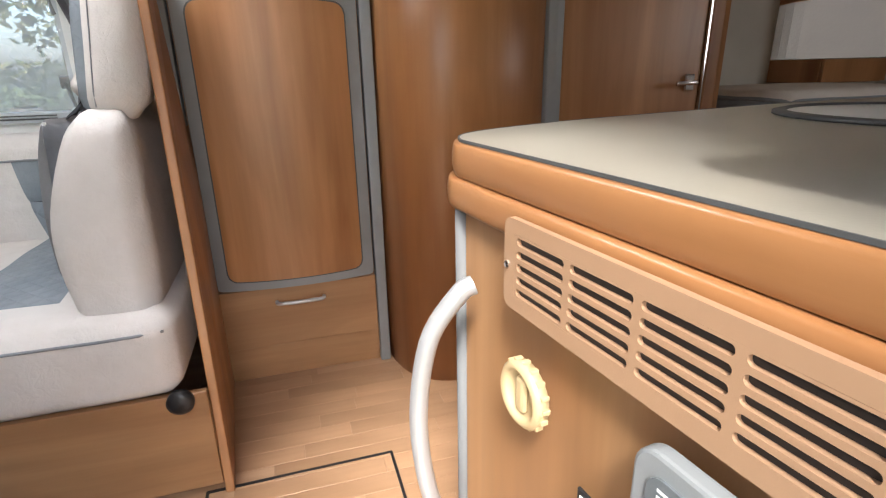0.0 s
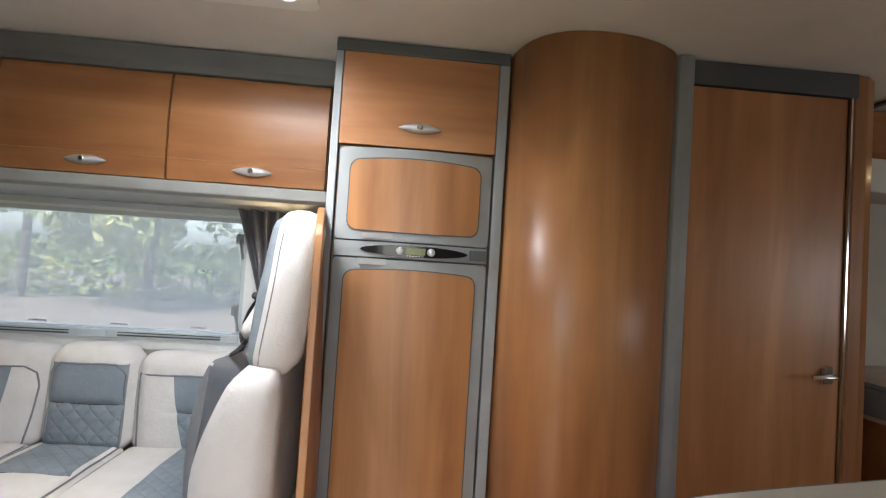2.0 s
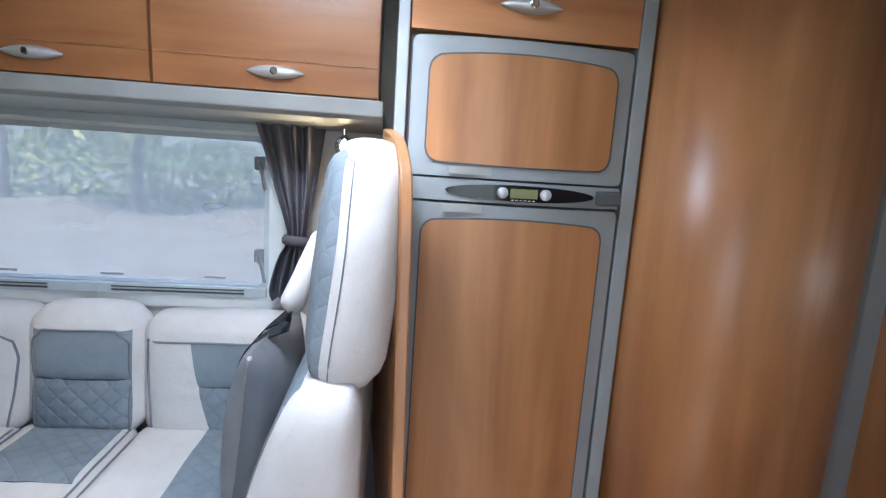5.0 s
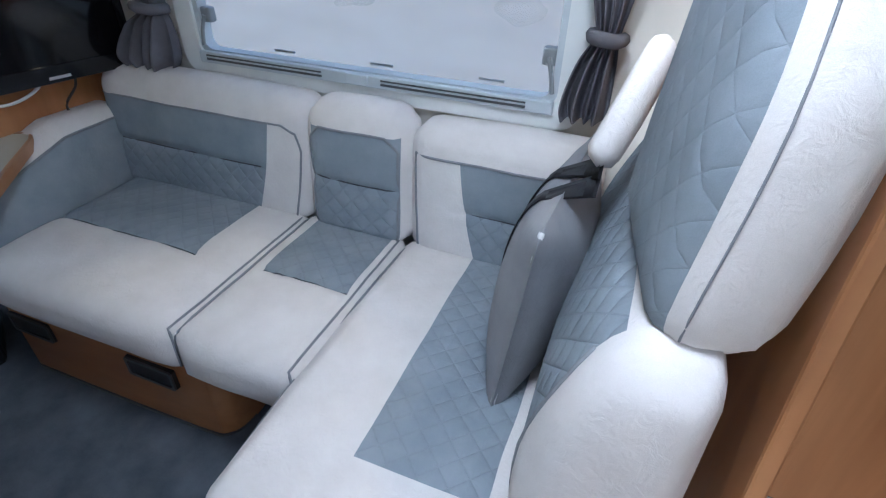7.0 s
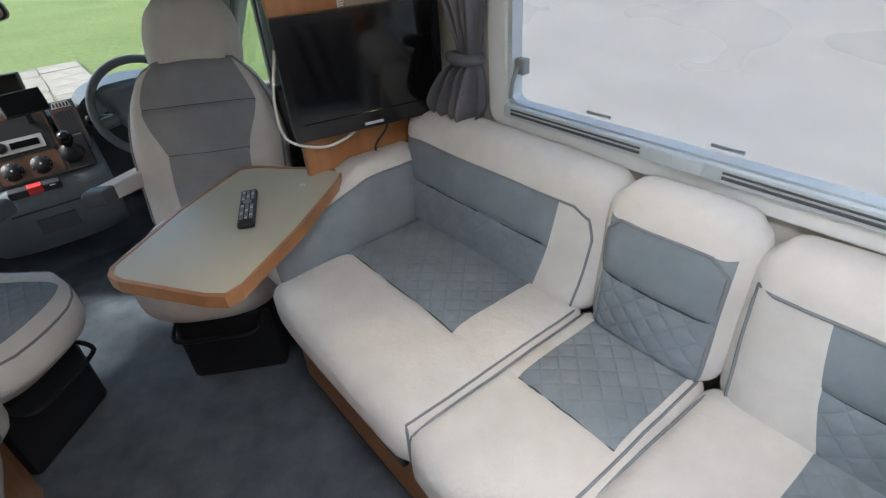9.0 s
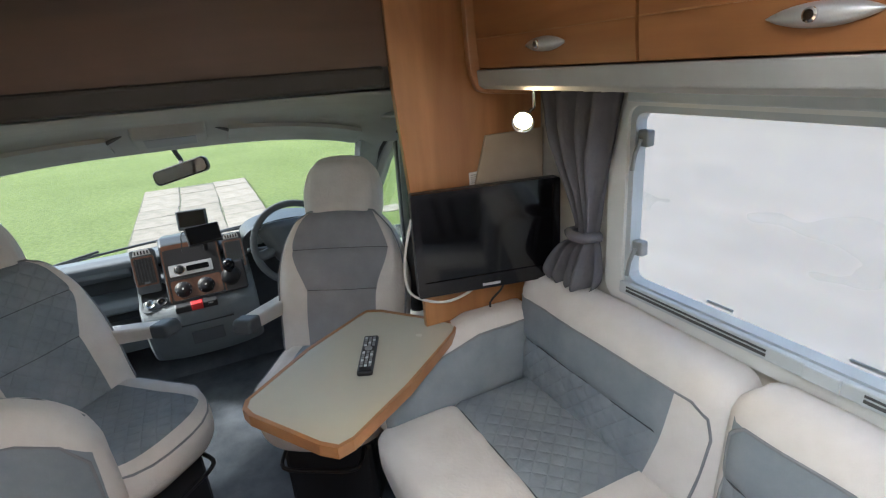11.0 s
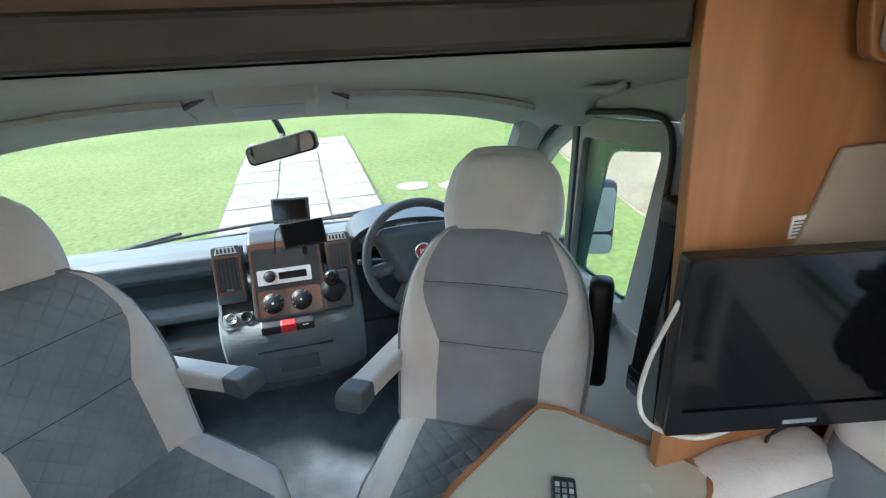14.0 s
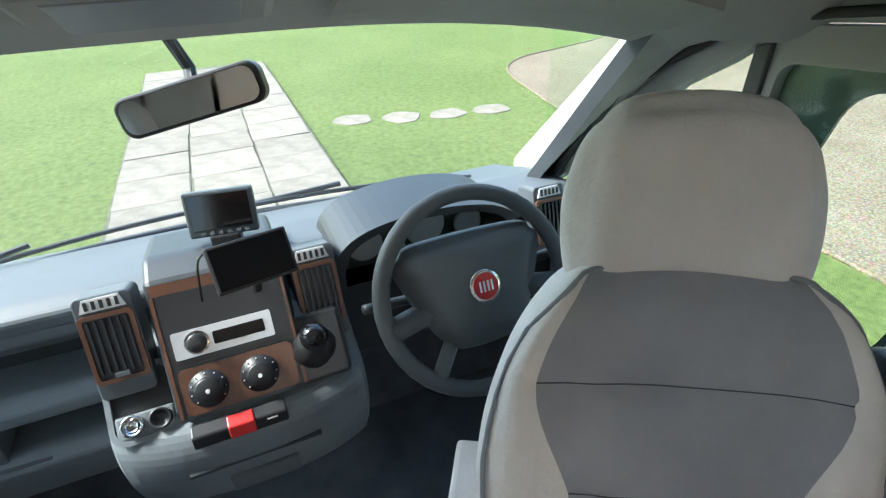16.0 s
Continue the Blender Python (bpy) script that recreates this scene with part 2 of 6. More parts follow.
def solid(name, bm, material, label, category, kind="", group="", smooth=False):
    """A top-level thing that is a single mesh, with its origin at its base."""
    lo = [min(v.co[i] for v in bm.verts) for i in range(3)]
    hi = [max(v.co[i] for v in bm.verts) for i in range(3)]
    o = Vector(((lo[0] + hi[0]) / 2, (lo[1] + hi[1]) / 2, lo[2]))
    bmesh.ops.translate(bm, verts=bm.verts, vec=-o)
    ob = part(name, bm, material, smooth=smooth)
    ob.location = o
    return tagged(ob, label, category, group, kind)


def box(x0, x1, y0, y1, z0, z1, bevel=0.0, seg=2, bm=None):
    one = bmesh.new()
    bmesh.ops.create_cube(one, size=1.0)
    for v in one.verts:
        v.co = Vector(((x0 + x1) / 2 + v.co.x * (x1 - x0), (y0 + y1) / 2 + v.co.y * (y1 - y0), (z0 + z1) / 2 + v.co.z * (z1 - z0)))
    if bevel:
        bmesh.ops.bevel(one, geom=list(one.edges), offset=bevel, segments=seg, profile=0.5, affect="EDGES")
    return merge(bm, one)


def merge(bm, one):
    if bm is None:
        return one
    me = bpy.data.meshes.new("tmp")
    one.to_mesh(me)
    one.free()
    bm.from_mesh(me)
    bpy.data.meshes.remove(me)
    return bm


def prism(pts, axis, a, b, bevel=0.0, seg=2, bm=None):
    """A polygon in the plane across an axis, drawn out from a to b. Points: (y, z) for x, (x, z) for y, (x, y) for z."""
    one = bmesh.new()
    put = {"x": lambda p, h: (h, p[0], p[1]), "y": lambda p, h: (p[0], h, p[1]), "z": lambda p, h: (p[0], p[1], h)}[axis]
    lo = [one.verts.new(put(p, a)) for p in pts]
    hi = [one.verts.new(put(p, b)) for p in pts]
    one.faces.new(lo)
    one.faces.new(hi[::-1])
    for i in range(len(pts)):
        j = (i + 1) % len(pts)
        one.faces.new((lo[j], lo[i], hi[i], hi[j]))
    bmesh.ops.recalc_face_normals(one, faces=one.faces)
    if bevel:
        bmesh.ops.bevel(one, geom=list(one.edges), offset=bevel, segments=seg, profile=0.5, affect="EDGES")
    return merge(bm, one)


def round_rect(w, h, r, n=5):
    """The outline of a rounded rectangle about the origin."""
    out = []
    for cx, cy, a0 in ((w / 2 - r, h / 2 - r, 0), (-w / 2 + r, h / 2 - r, 90), (-w / 2 + r, -h / 2 + r, 180), (w / 2 - r, -h / 2 + r, 270)):
        for i in range(n + 1):
            a = radians(a0 + 90 * i / n)
            out.append((cx + r * math.cos(a), cy + r * math.sin(a)))
    return out


def moved(pts, dx, dy):
    return [(x + dx, y + dy) for x, y in pts]


def ring_prism(outer, inner, axis, a, b, bm=None):
    """A frame: two outlines with the same number of points, drawn out from a to b."""
    one = bmesh.new()
    put = {"x": lambda p, h: (h, p[0], p[1]), "y": lambda p, h: (p[0], h, p[1]), "z": lambda p, h: (p[0], p[1], h)}[axis]
    rows = [[one.verts.new(put(p, h)) for p in pts] for pts, h in ((outer, a), (outer, b), (inner, b), (inner, a))]
    k = len(outer)
    for i in range(k):
        j = (i + 1) % k
        for r in range(4):
            one.faces.new((rows[r][i], rows[r][j], rows[(r + 1) % 4][j], rows[(r + 1) % 4][i]))
    bmesh.ops.recalc_face_normals(one, faces=one.faces)
    return merge(bm, one)


def tube(points, r, sides=8, closed=False, bm=None, taper=None):
    """A round bar along points."""
    one = bmesh.new()
    pts = [Vector(p) for p in points]
    k = len(pts)
    rings = []
    up = Vector((0.13, 0.31, 0.94)).normalized()
    for i, p in enumerate(pts):
        a = pts[i - 1] if (i or closed) else p
        b = pts[(i + 1) % k] if (i < k - 1 or closed) else p
        d = (b - a).normalized()
        s = d.cross(up)
        if s.length < 1e-3:
            s = d.cross(Vector((1, 0, 0)))
        s.normalize()
        t = s.cross(d).normalized()
        rr = r * (taper[i] if taper else 1)
        rings.append([one.verts.new(p + (s * math.cos(2 * math.pi * j / sides) + t * math.sin(2 * math.pi * j / sides)) * rr) for j in range(sides)])
    for i in range(k if closed else k - 1):
        for j in range(sides):
            one.faces.new((rings[i][j], rings[i][(j + 1) % sides], rings[(i + 1) % k][(j + 1) % sides], rings[(i + 1) % k][j]))
    if not closed:
        one.faces.new(rings[0][::-1])
        one.faces.new(rings[-1])
    return merge(bm, one)


def lathe(profile, m, sides=24, bm=None):
    """A profile of (radius, height) turned about z, then set in the pose m."""
    one = bmesh.new()
    rings = []
    for r, h in profile:
        rings.append([one.verts.new(m @ Vector((max(r, 1e-4) * math.cos(2 * math.pi * j / sides), max(r, 1e-4) * math.sin(2 * math.pi * j / sides), h))) for j in range(sides)])
    for a, b in zip(rings, rings[1:]):
        for j in range(sides):
            one.faces.new((a[j], a[(j + 1) % sides], b[(j + 1) % sides], b[j]))
    one.faces.new(rings[0][::-1])
    one.faces.new(rings[-1])
    return merge(bm, one)


def spline(pts, n=8):
    """Points on a smooth curve through pts."""
    pts = [Vector(p) for p in pts]
    out = []
    for i in range(len(pts) - 1):
        p0, p1, p2, p3 = pts[max(i - 1, 0)], pts[i], pts[i + 1], pts[min(i + 2, len(pts) - 1)]
        for j in range(n):
            t = j / n
            out.append(0.5 * ((2 * p1) + (p2 - p0) * t + (2 * p0 - 5 * p1 + 4 * p2 - p3) * t * t + (3 * p1 - p0 - 3 * p2 + p3) * t ** 3))
    return out + [pts[-1]]


class Cushion:
    """A soft box of half sizes h about the origin, rounded by r, puffed on its faces and bent by warp."""

    def __init__(self, size, r=0.05, puff=0.01, warp=None, seed=0, crease=0.003):
        self.h = Vector(size) / 2
        self.r, self.puff, self.warp, self.seed, self.crease = min(r, *[x for x in self.h]), puff, warp, seed, crease
        self.seams = ()

    def surf(self, p):
        h, r = self.h, self.r
        p = Vector(p)
        q = Vector([max(-h[i] + r, min(h[i] - r, p[i])) for i in range(3)])
        d = p - q
        if d.length > 1e-6:
            d.normalize()
            out = q + d * r
        else:
            out = p
        f = [1 - (p[i] / h[i]) ** 2 for i in range(3)]
        for i in range(3):
            if abs(abs(p[i]) - h[i]) < 1e-5:
                j, k = (i + 1) % 3, (i + 2) % 3
                out[i] += math.copysign(self.puff * math.sqrt(max(0, f[j] * f[k])), p[i])
        for i, s, j, val, lo, hi in self.seams:
            k = 3 - i - j
            if abs(p[i] - s * h[i]) < 1e-5 and lo - 0.004 < p[k] < hi + 0.004:
                e = p[j] - val
                out[i] -= s * (0.009 * math.exp(-(e / 0.010) ** 2) + 0.006 * math.exp(-(e / 0.035) ** 2) * (0.5 + noise.noise(Vector((p[k] * 38, self.seed, e * 9)))))
        out += self.crease * noise.noise_vector(out * 9 + Vector((self.seed * 3.7, 0, 0)))
        return self.warp(out) if self.warp else out

    def build(self, region, step=0.03, cuts=((), (), ())):
        """bmeshes by region name: region(p, axis, sign) names the part that a patch of the box belongs to."""
        grids = []
        for i in range(3):
            near = [q[3] + d for q in self.seams if q[2] == i for d in (-0.03, -0.012, -0.005, 0.0, 0.005, 0.012, 0.03)]
            marks = sorted({-self.h[i], self.h[i], -self.h[i] + self.r, self.h[i] - self.r, *cuts[i], *near})
            g = []
            for a, b in zip(marks, marks[1:]):
                k = max(1, math.ceil((b - a) / step))
                if b - a < 1e-5:
                    continue
                g += [a + (b - a) * j / k for j in range(k)]
            grids.append(g + [self.h[i]])
        out, index = {}, {}
        for i in range(3):
            j, k = (i + 1) % 3, (i + 2) % 3
            for sign in (-1, 1):
                for a0, a1 in zip(grids[j], grids[j][1:]):
                    for b0, b1 in zip(grids[k], grids[k][1:]):
                        mid = [0, 0, 0]
                        mid[i], mid[j], mid[k] = sign * self.h[i], (a0 + a1) / 2, (b0 + b1) / 2
                        name = region(Vector(mid), i, sign)
                        if name not in out:
                            out[name] = bmesh.new()
                            out[name].loops.layers.uv.new("UVMap")
                        bm, vs = out[name], []
                        for a, b in ((a0, b0), (a1, b0), (a1, b1), (a0, b1)):
                            p = [0, 0, 0]
                            p[i], p[j], p[k] = sign * self.h[i], a, b
                            key = (name, *[round(c, 5) for c in p])
                            if key not in index:
                                index[key] = bm.verts.new(self.surf(p))
                            vs.append(index[key])
                        if len(set(vs)) < 4:
                            continue
                        f = bm.faces.new(vs if sign > 0 else vs[::-1])
                        uv = bm.loops.layers.uv.active
                        for lp in f.loops:
                            co = lp.vert.co
                            lp[uv].uv = (co[j], co[k])
        return out

    def line(self, pts, n=10):
        """Points of the box joined by straight runs, laid on the cushion's surface."""
        out = []
        for a, b in zip(pts, pts[1:]):
            a, b = Vector(a), Vector(b)
            out += [self.surf(a.lerp(b, t / n)) for t in range(n)]
        return out + [self.surf(pts[-1])]


def cushion_parts(c, root, region, mats, step=0.03, cuts=((), (), ()), piping=(), labels=None, m=None, cord=None):
    """Adds a cushion's patches and piping as parts under root; coordinates local to root, set by m."""
    for name, bm in c.build(region, step, cuts).items():
        if m is not None:
            bmesh.ops.transform(bm, matrix=m, verts=bm.verts)
        ob = part(name, bm, mats[name], root, (labels or {}).get(name, ""), local=True, smooth=True)
    for pts, r in piping:
        bm = tube(c.line(pts), abs(r), 6)
        if m is not None:
            bmesh.ops.transform(bm, matrix=m, verts=bm.verts)
        if r < 0:
            part("seam", bm, SEAM, root, "dark stitched seam", local=True, smooth=True)
        else:
            part("piping", bm, cord or PIPE, root, "pale piping" if cord else "grey piping", local=True, smooth=True)

# Large structure.
LF, RF, YN, YO, ZC = -2.47, 3.0, 0.10, 2.50, 2.03   # habitation from LF to RF, walls at YN and YO, ceiling

solid("floor", box(-4.3, RF, YN - 0.05, YO + 0.05, -0.06, 0.0), FLOOR, "pale wood laminate floor of the motorhome", "floor", "structure")
solid("carpet", prism([(-0.72, 0.9), (-0.72, 1.62), (-1.2, 1.9), (-1.2, 2.3), (-3.95, 2.3), (-3.95, 0.3), (-1.15, 0.3)], "z", 0.003, 0.014, 0.004),
      CARPET, "worn charcoal carpet laid over the lounge and cab floor", "carpet", "structure")
solid("floor_hatch", ring_prism(moved(round_rect(0.50, 0.36, 0.004), -0.31, 1.30), moved(round_rect(0.484, 0.344, 0.003), -0.31, 1.30), "z", 0.001, 0.004),
      BLACK, "thin black edge strip of a floor hatch", "hatch", "structure")

# Offside wall with the lounge window's opening.
WX0, WX1, WZ0, WZ1 = -2.08, -0.93, 0.90, 1.435
bm = box(LF, WX0, YO, YO + 0.05, 0, ZC)
box(WX1, RF, YO, YO + 0.05, 0, ZC, bm=bm)
box(WX0, WX1, YO, YO + 0.05, 0, WZ0, bm=bm)
box(WX0, WX1, YO, YO + 0.05, WZ1, ZC, bm=bm)
solid("wall_offside", bm, WALL, "pale wallboard on the offside of the lounge", "wall", "structure")
# Nearside wall with the entrance.
bm = box(LF, -0.78, YN - 0.05, YN, 0, ZC)
box(-0.12, RF, YN - 0.05, YN, 0, ZC, bm=bm)
box(-0.78, -0.12, YN - 0.05, YN, 1.92, ZC, bm=bm)
solid("wall_nearside", bm, WALL, "pale wallboard on the nearside with the open entrance", "wall", "structure")
solid("wall_rear", box(RF, RF + 0.05, YN, YO, 0, ZC), WALL, "pale wallboard at the rear", "wall", "structure")
# Ceiling with a rooflight.
bm = box(LF, -1.06, YN, YO, ZC, ZC + 0.04)
box(-0.63, RF, YN, YO, ZC, ZC + 0.04, bm=bm)
box(-1.06, -0.63, YN, 1.315, ZC, ZC + 0.04, bm=bm)
box(-1.06, -0.63, 1.745, YO, ZC, ZC + 0.04, bm=bm)
solid("ceiling", bm, CEIL, "off-white ceiling board with a square rooflight", "ceiling", "structure")
rl = thing("rooflight", -0.845, 1.53, ZC, "white framed square rooflight in the ceiling", "rooflight", kind="structure")
part("frame", ring_prism(moved(round_rect(0.52, 0.52, 0.04), -0.845, 1.53), moved(round_rect(0.41, 0.41, 0.03), -0.845, 1.53), "z", ZC - 0.02, ZC + 0.035), WHITE, rl)
pane = part("pane", box(-1.06, -0.63, 1.315, 1.745, ZC + 0.04, ZC + 0.05), glass("opal_rooflight", (0.95, 0.97, 1.0), 0.6), rl)
pane.visible_shadow = False

# Lounge window: frame, blind track, pane and catches.
win = thing("window_1", -1.525, YO, WZ0, "pale grey framed acrylic window beside the lounge sofa", "window", kind="structure")
cx, cz, ww, wh = (WX0 + WX1) / 2, (WZ0 + WZ1) / 2, WX1 - WX0, WZ1 - WZ0
part("frame", ring_prism(moved(round_rect(ww + 0.10, wh + 0.09, 0.06), cx, cz), moved(round_rect(ww - 0.03, wh - 0.03, 0.035), cx, cz), "y", YO - 0.018, YO + 0.004), WHITE, win, "cream plastic window surround")
part("inner_frame", ring_prism(moved(round_rect(ww - 0.03, wh - 0.03, 0.035), cx, cz), moved(round_rect(ww - 0.065, wh - 0.065, 0.03), cx, cz), "y", YO - 0.008, YO + 0.03), WINFRAME, win, "blue-grey seal of the window")
pane = part("pane", box(WX0 + 0.01, WX1 - 0.01, YO + 0.030, YO + 0.036, WZ0 + 0.01, WZ1 - 0.01), HAZE, win)
pane.visible_shadow = False
for z, h in ((WZ0 - 0.005, 0.035), (WZ1 - 0.005, 0.03)):
    part("blind_track", box(WX0 + 0.02, WX1 - 0.02, YO - 0.03, YO - 0.012, z, z + h, 0.004), WINFRAME, win, "blue-grey roller blind cassette")
for k in range(2):
    part("track_slot", box(WX0 + 0.05 + k * 0.60, WX0 + 0.46 + k * 0.60, YO - 0.033, YO - 0.029, WZ0 + 0.006, WZ0 + 0.012), DARKTRIM, win)
    part("track_slot", box(WX0 + 0.05 + k * 0.60, WX0 + 0.46 + k * 0.60, YO - 0.033, YO - 0.029, WZ0 + 0.018, WZ0 + 0.022), DARKTRIM, win)
part("catch_plate", box(cx - 0.035, cx + 0.035, YO - 0.036, YO - 0.028, WZ0 - 0.002, WZ0 + 0.030, 0.003), WINFRAME, win)
for sx, s in ((WX0 + 0.05, 1), (WX1 - 0.05, -1)):
    for z in (WZ0 + 0.13, WZ1 - 0.10):
        c = part("catch", box(sx - 0.018, sx + 0.018, YO - 0.002, YO + 0.026, z - 0.022, z + 0.022, 0.006), GREYTRIM, win, "grey turn catch")
        part("lever", tube([(sx, YO - 0.006, z), (sx - s * 0.012, YO - 0.012, z - 0.04), (sx - s * 0.02, YO - 0.012, z - 0.085)], 0.006), GREYTRIM, c)
for x in (WX0 + 0.3, cx + 0.05, WX1 - 0.2):
    part("stay_mark", box(x - 0.035, x + 0.035, YO + 0.024, YO + 0.0295, WZ0 + 0.043, WZ0 + 0.049), GREYTRIM, win)

# Sofa partition beside the fridge: it splays a little into the aisle.
def sheared(bm):
    for v in bm.verts:
        v.co.x += 0.14 * max(0.0, 2.0 - v.co.y)
    return bm


edge = spline([(2.30, 1.44, 0), (1.95, 1.44, 0), (1.76, 1.39, 0), (1.69, 1.28, 0), (1.66, 1.0, 0), (1.60, 0.6, 0), (1.52, 0.25, 0), (1.46, 0.0, 0)], 5)
solid("partition_panel", sheared(prism([(2.49, 1.44)] + [(p.x, p.y) for p in edge] + [(2.49, 0.0)], "x", -0.585, -0.562, 0.004)),
      WOOD, "cherry veneered panel with a curved edge behind the sofa", "panel", "structure")

# Curved bathroom wall, its post, door and rounded corner.
arc = [(0.045, 2.10), (0.047, 2.03), (0.062, 1.93), (0.095, 1.85), (0.15, 1.795), (0.22, 1.765), (0.31, 1.758), (0.40, 1.770), (0.48, 1.797), (0.54, 1.832), (0.572, 1.86)]
arc = [(p.x, p.y) for p in spline([(x, y, 0) for x, y in arc], 5)]
cw = part("curved_wall", prism(arc + [(0.572, 2.48), (0.045, 2.48)], "z", 0.0, ZC - 0.002), WOOD, smooth=False)
cw.data.polygons.foreach_set("use_smooth", [abs(p.normal.z) < 0.5 for p in cw.data.polygons])
tagged(cw, "curved cherry veneer wall of the washroom", "wall", kind="structure")
solid("corner_post", prism([(0.576, 1.872), (0.584, 1.854), (0.610, 1.846), (0.636, 1.854), (0.644, 1.88), (0.644, 2.2), (0.576, 2.2)], "z", 0.0, ZC - 0.004, 0.004), GREYTRIM, "silver grey post beside the washroom door", "post", "structure")
DX0, DY0, DX1, DY1 = 0.648, 1.890, 1.215, 1.882
slope = (DY1 - DY0) / (DX1 - DX0)
dr = thing("door_1", DX0, DY0, 0.0, "closed cherry veneer washroom door with a chrome handle", "door", kind="structure")
part("door_leaf", prism([(DX0, DY0), (DX1, DY1), (DX1, DY1 + 0.035), (DX0, DY0 + 0.035)], "z", 0.02, 1.94, 0.003), WOOD, dr)
for z in (0.50, 1.02, 1.86):
    part("hinge", tube([(DX0 - 0.001, DY0 - 0.004, z - 0.05), (DX0 - 0.001, DY0 - 0.004, z + 0.05)], 0.005), CHROME, dr)
hx, hy = 1.165, DY0 + (1.165 - DX0) * slope
hd = part("handle_plate", box(hx - 0.02, hx + 0.02, hy - 0.014, hy - 0.002, 0.955, 1.015, 0.005), CHROME, dr)
part("lever", tube(spline([(hx, hy - 0.012, 0.985), (hx, hy - 0.045, 0.985), (hx - 0.03, hy - 0.052, 0.985), (hx - 0.085, hy - 0.048, 0.983)]), 0.008, 10), CHROME, hd, smooth=True)
part("latch_strip", box(DX1 + 0.002, DX1 + 0.008, DY1 - 0.012, DY1 + 0.006, 0.02, 1.94), CHROME, dr)
# Dark strip that paints in the shade above the door.
part("top_rail", prism([(DX0, DY0 - 0.004), (DX1 + 0.03, DY1 - 0.008), (DX1 + 0.03, DY1 + 0.05), (DX0, DY0 + 0.05)], "z", 1.945, ZC - 0.003), DARKTRIM, dr, "band over the door, its shade put in as dark grey")
arc = [(1.226, 1.888), (1.24, 1.878), (1.29, 1.884), (1.345, 1.918), (1.378, 1.975), (1.39, 2.06), (1.39, 2.48), (1.226, 2.48)]
solid("rounded_corner", prism(arc, "z", 0.0, ZC - 0.003), WOOD, "rounded cherry corner beside the washroom door", "wall", "structure")
solid("washroom_wall", box(0.61, 1.23, 2.25, 2.28, 0, ZC - 0.003), WALL, "plain washroom wall behind the door", "wall", "structure")

# Cab shell. Centre line at y = 1.31.
YC = 1.31
solid("cab_floor_front", prism([(-4.28, 0.0), (-3.95, 0.0), (-4.28, 0.40)], "y", 0.30, 2.32), CARPET, "charcoal carpeted toe board of the cab", "floor", "structure")
# Rail colour paints in the roof lining's shade; the door seal is black rubber.
RAILDARK = plastic("dark_brown_shade_and_rubber", (0.028, 0.026, 0.024), 0.7)
hb = thing("overcab_bulkhead", LF, YC, 1.46, "dark bulkhead over the cab opening", "bulkhead", kind="structure")
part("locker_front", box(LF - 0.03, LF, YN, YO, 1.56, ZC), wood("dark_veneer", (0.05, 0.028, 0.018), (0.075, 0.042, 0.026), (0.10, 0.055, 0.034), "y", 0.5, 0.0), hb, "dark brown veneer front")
part("edge_rail", prism([(LF + 0.01, 1.508), (LF + 0.015, 1.56), (LF - 0.04, 1.57), (LF - 0.06, 1.512), (LF - 0.03, 1.502)], "y", YN, 1.965, 0.008), RAILDARK, hb, "edge rail of the cab roof, its shade put in as dark colour")
# Fills a gap where light leaked past the rail, in the same painted shade.
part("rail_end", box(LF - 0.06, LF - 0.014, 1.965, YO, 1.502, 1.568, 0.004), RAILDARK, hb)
# Roof lining: arched across the cab.
def lining(name, rows, material, label, thick=0.03, n=28):
    bm = bmesh.new()
    rings = []
    for x, zc, drop, half in rows:
        ring = []
        for i in range(n + 1):
            u = -1 + 2 * i / n
            z = zc - drop * abs(u) ** 3.2
            ring.append((x + 0.10 * abs(u) ** 2.5 * (1 if x < -3.3 else 0), YC + u * half, z))
        rings.append(ring)
    lo = [[bm.verts.new(p) for p in r] for r in rings]
    hi = [[bm.verts.new((p[0], p[1], p[2] + thick)) for p in r] for r in rings]
    for k in range(len(rows) - 1):
        for i in range(n):
            bm.faces.new((lo[k][i], lo[k][i + 1], lo[k + 1][i + 1], lo[k + 1][i]))
            bm.faces.new((hi[k][i], hi[k + 1][i], hi[k + 1][i + 1], hi[k][i + 1]))
    ob = solid(name, bm, material, label, "roof lining", "structure", smooth=True)
    return ob


lining("cab_roof_lining", [(-2.50, 1.50, 0.03, 1.16), (-2.70, 1.475, 0.05, 1.12), (-3.0, 1.455, 0.09, 1.06), (-3.22, 1.43, 0.12, 1.02), (-3.34, 1.405, 0.13, 1.0), (-3.40, 1.355, 0.12, 0.98), (-3.52, 1.325, 0.10, 0.95), (-3.60, 1.285, 0.09, 0.94)], CABTRIM, "arched grey roof lining of the cab")

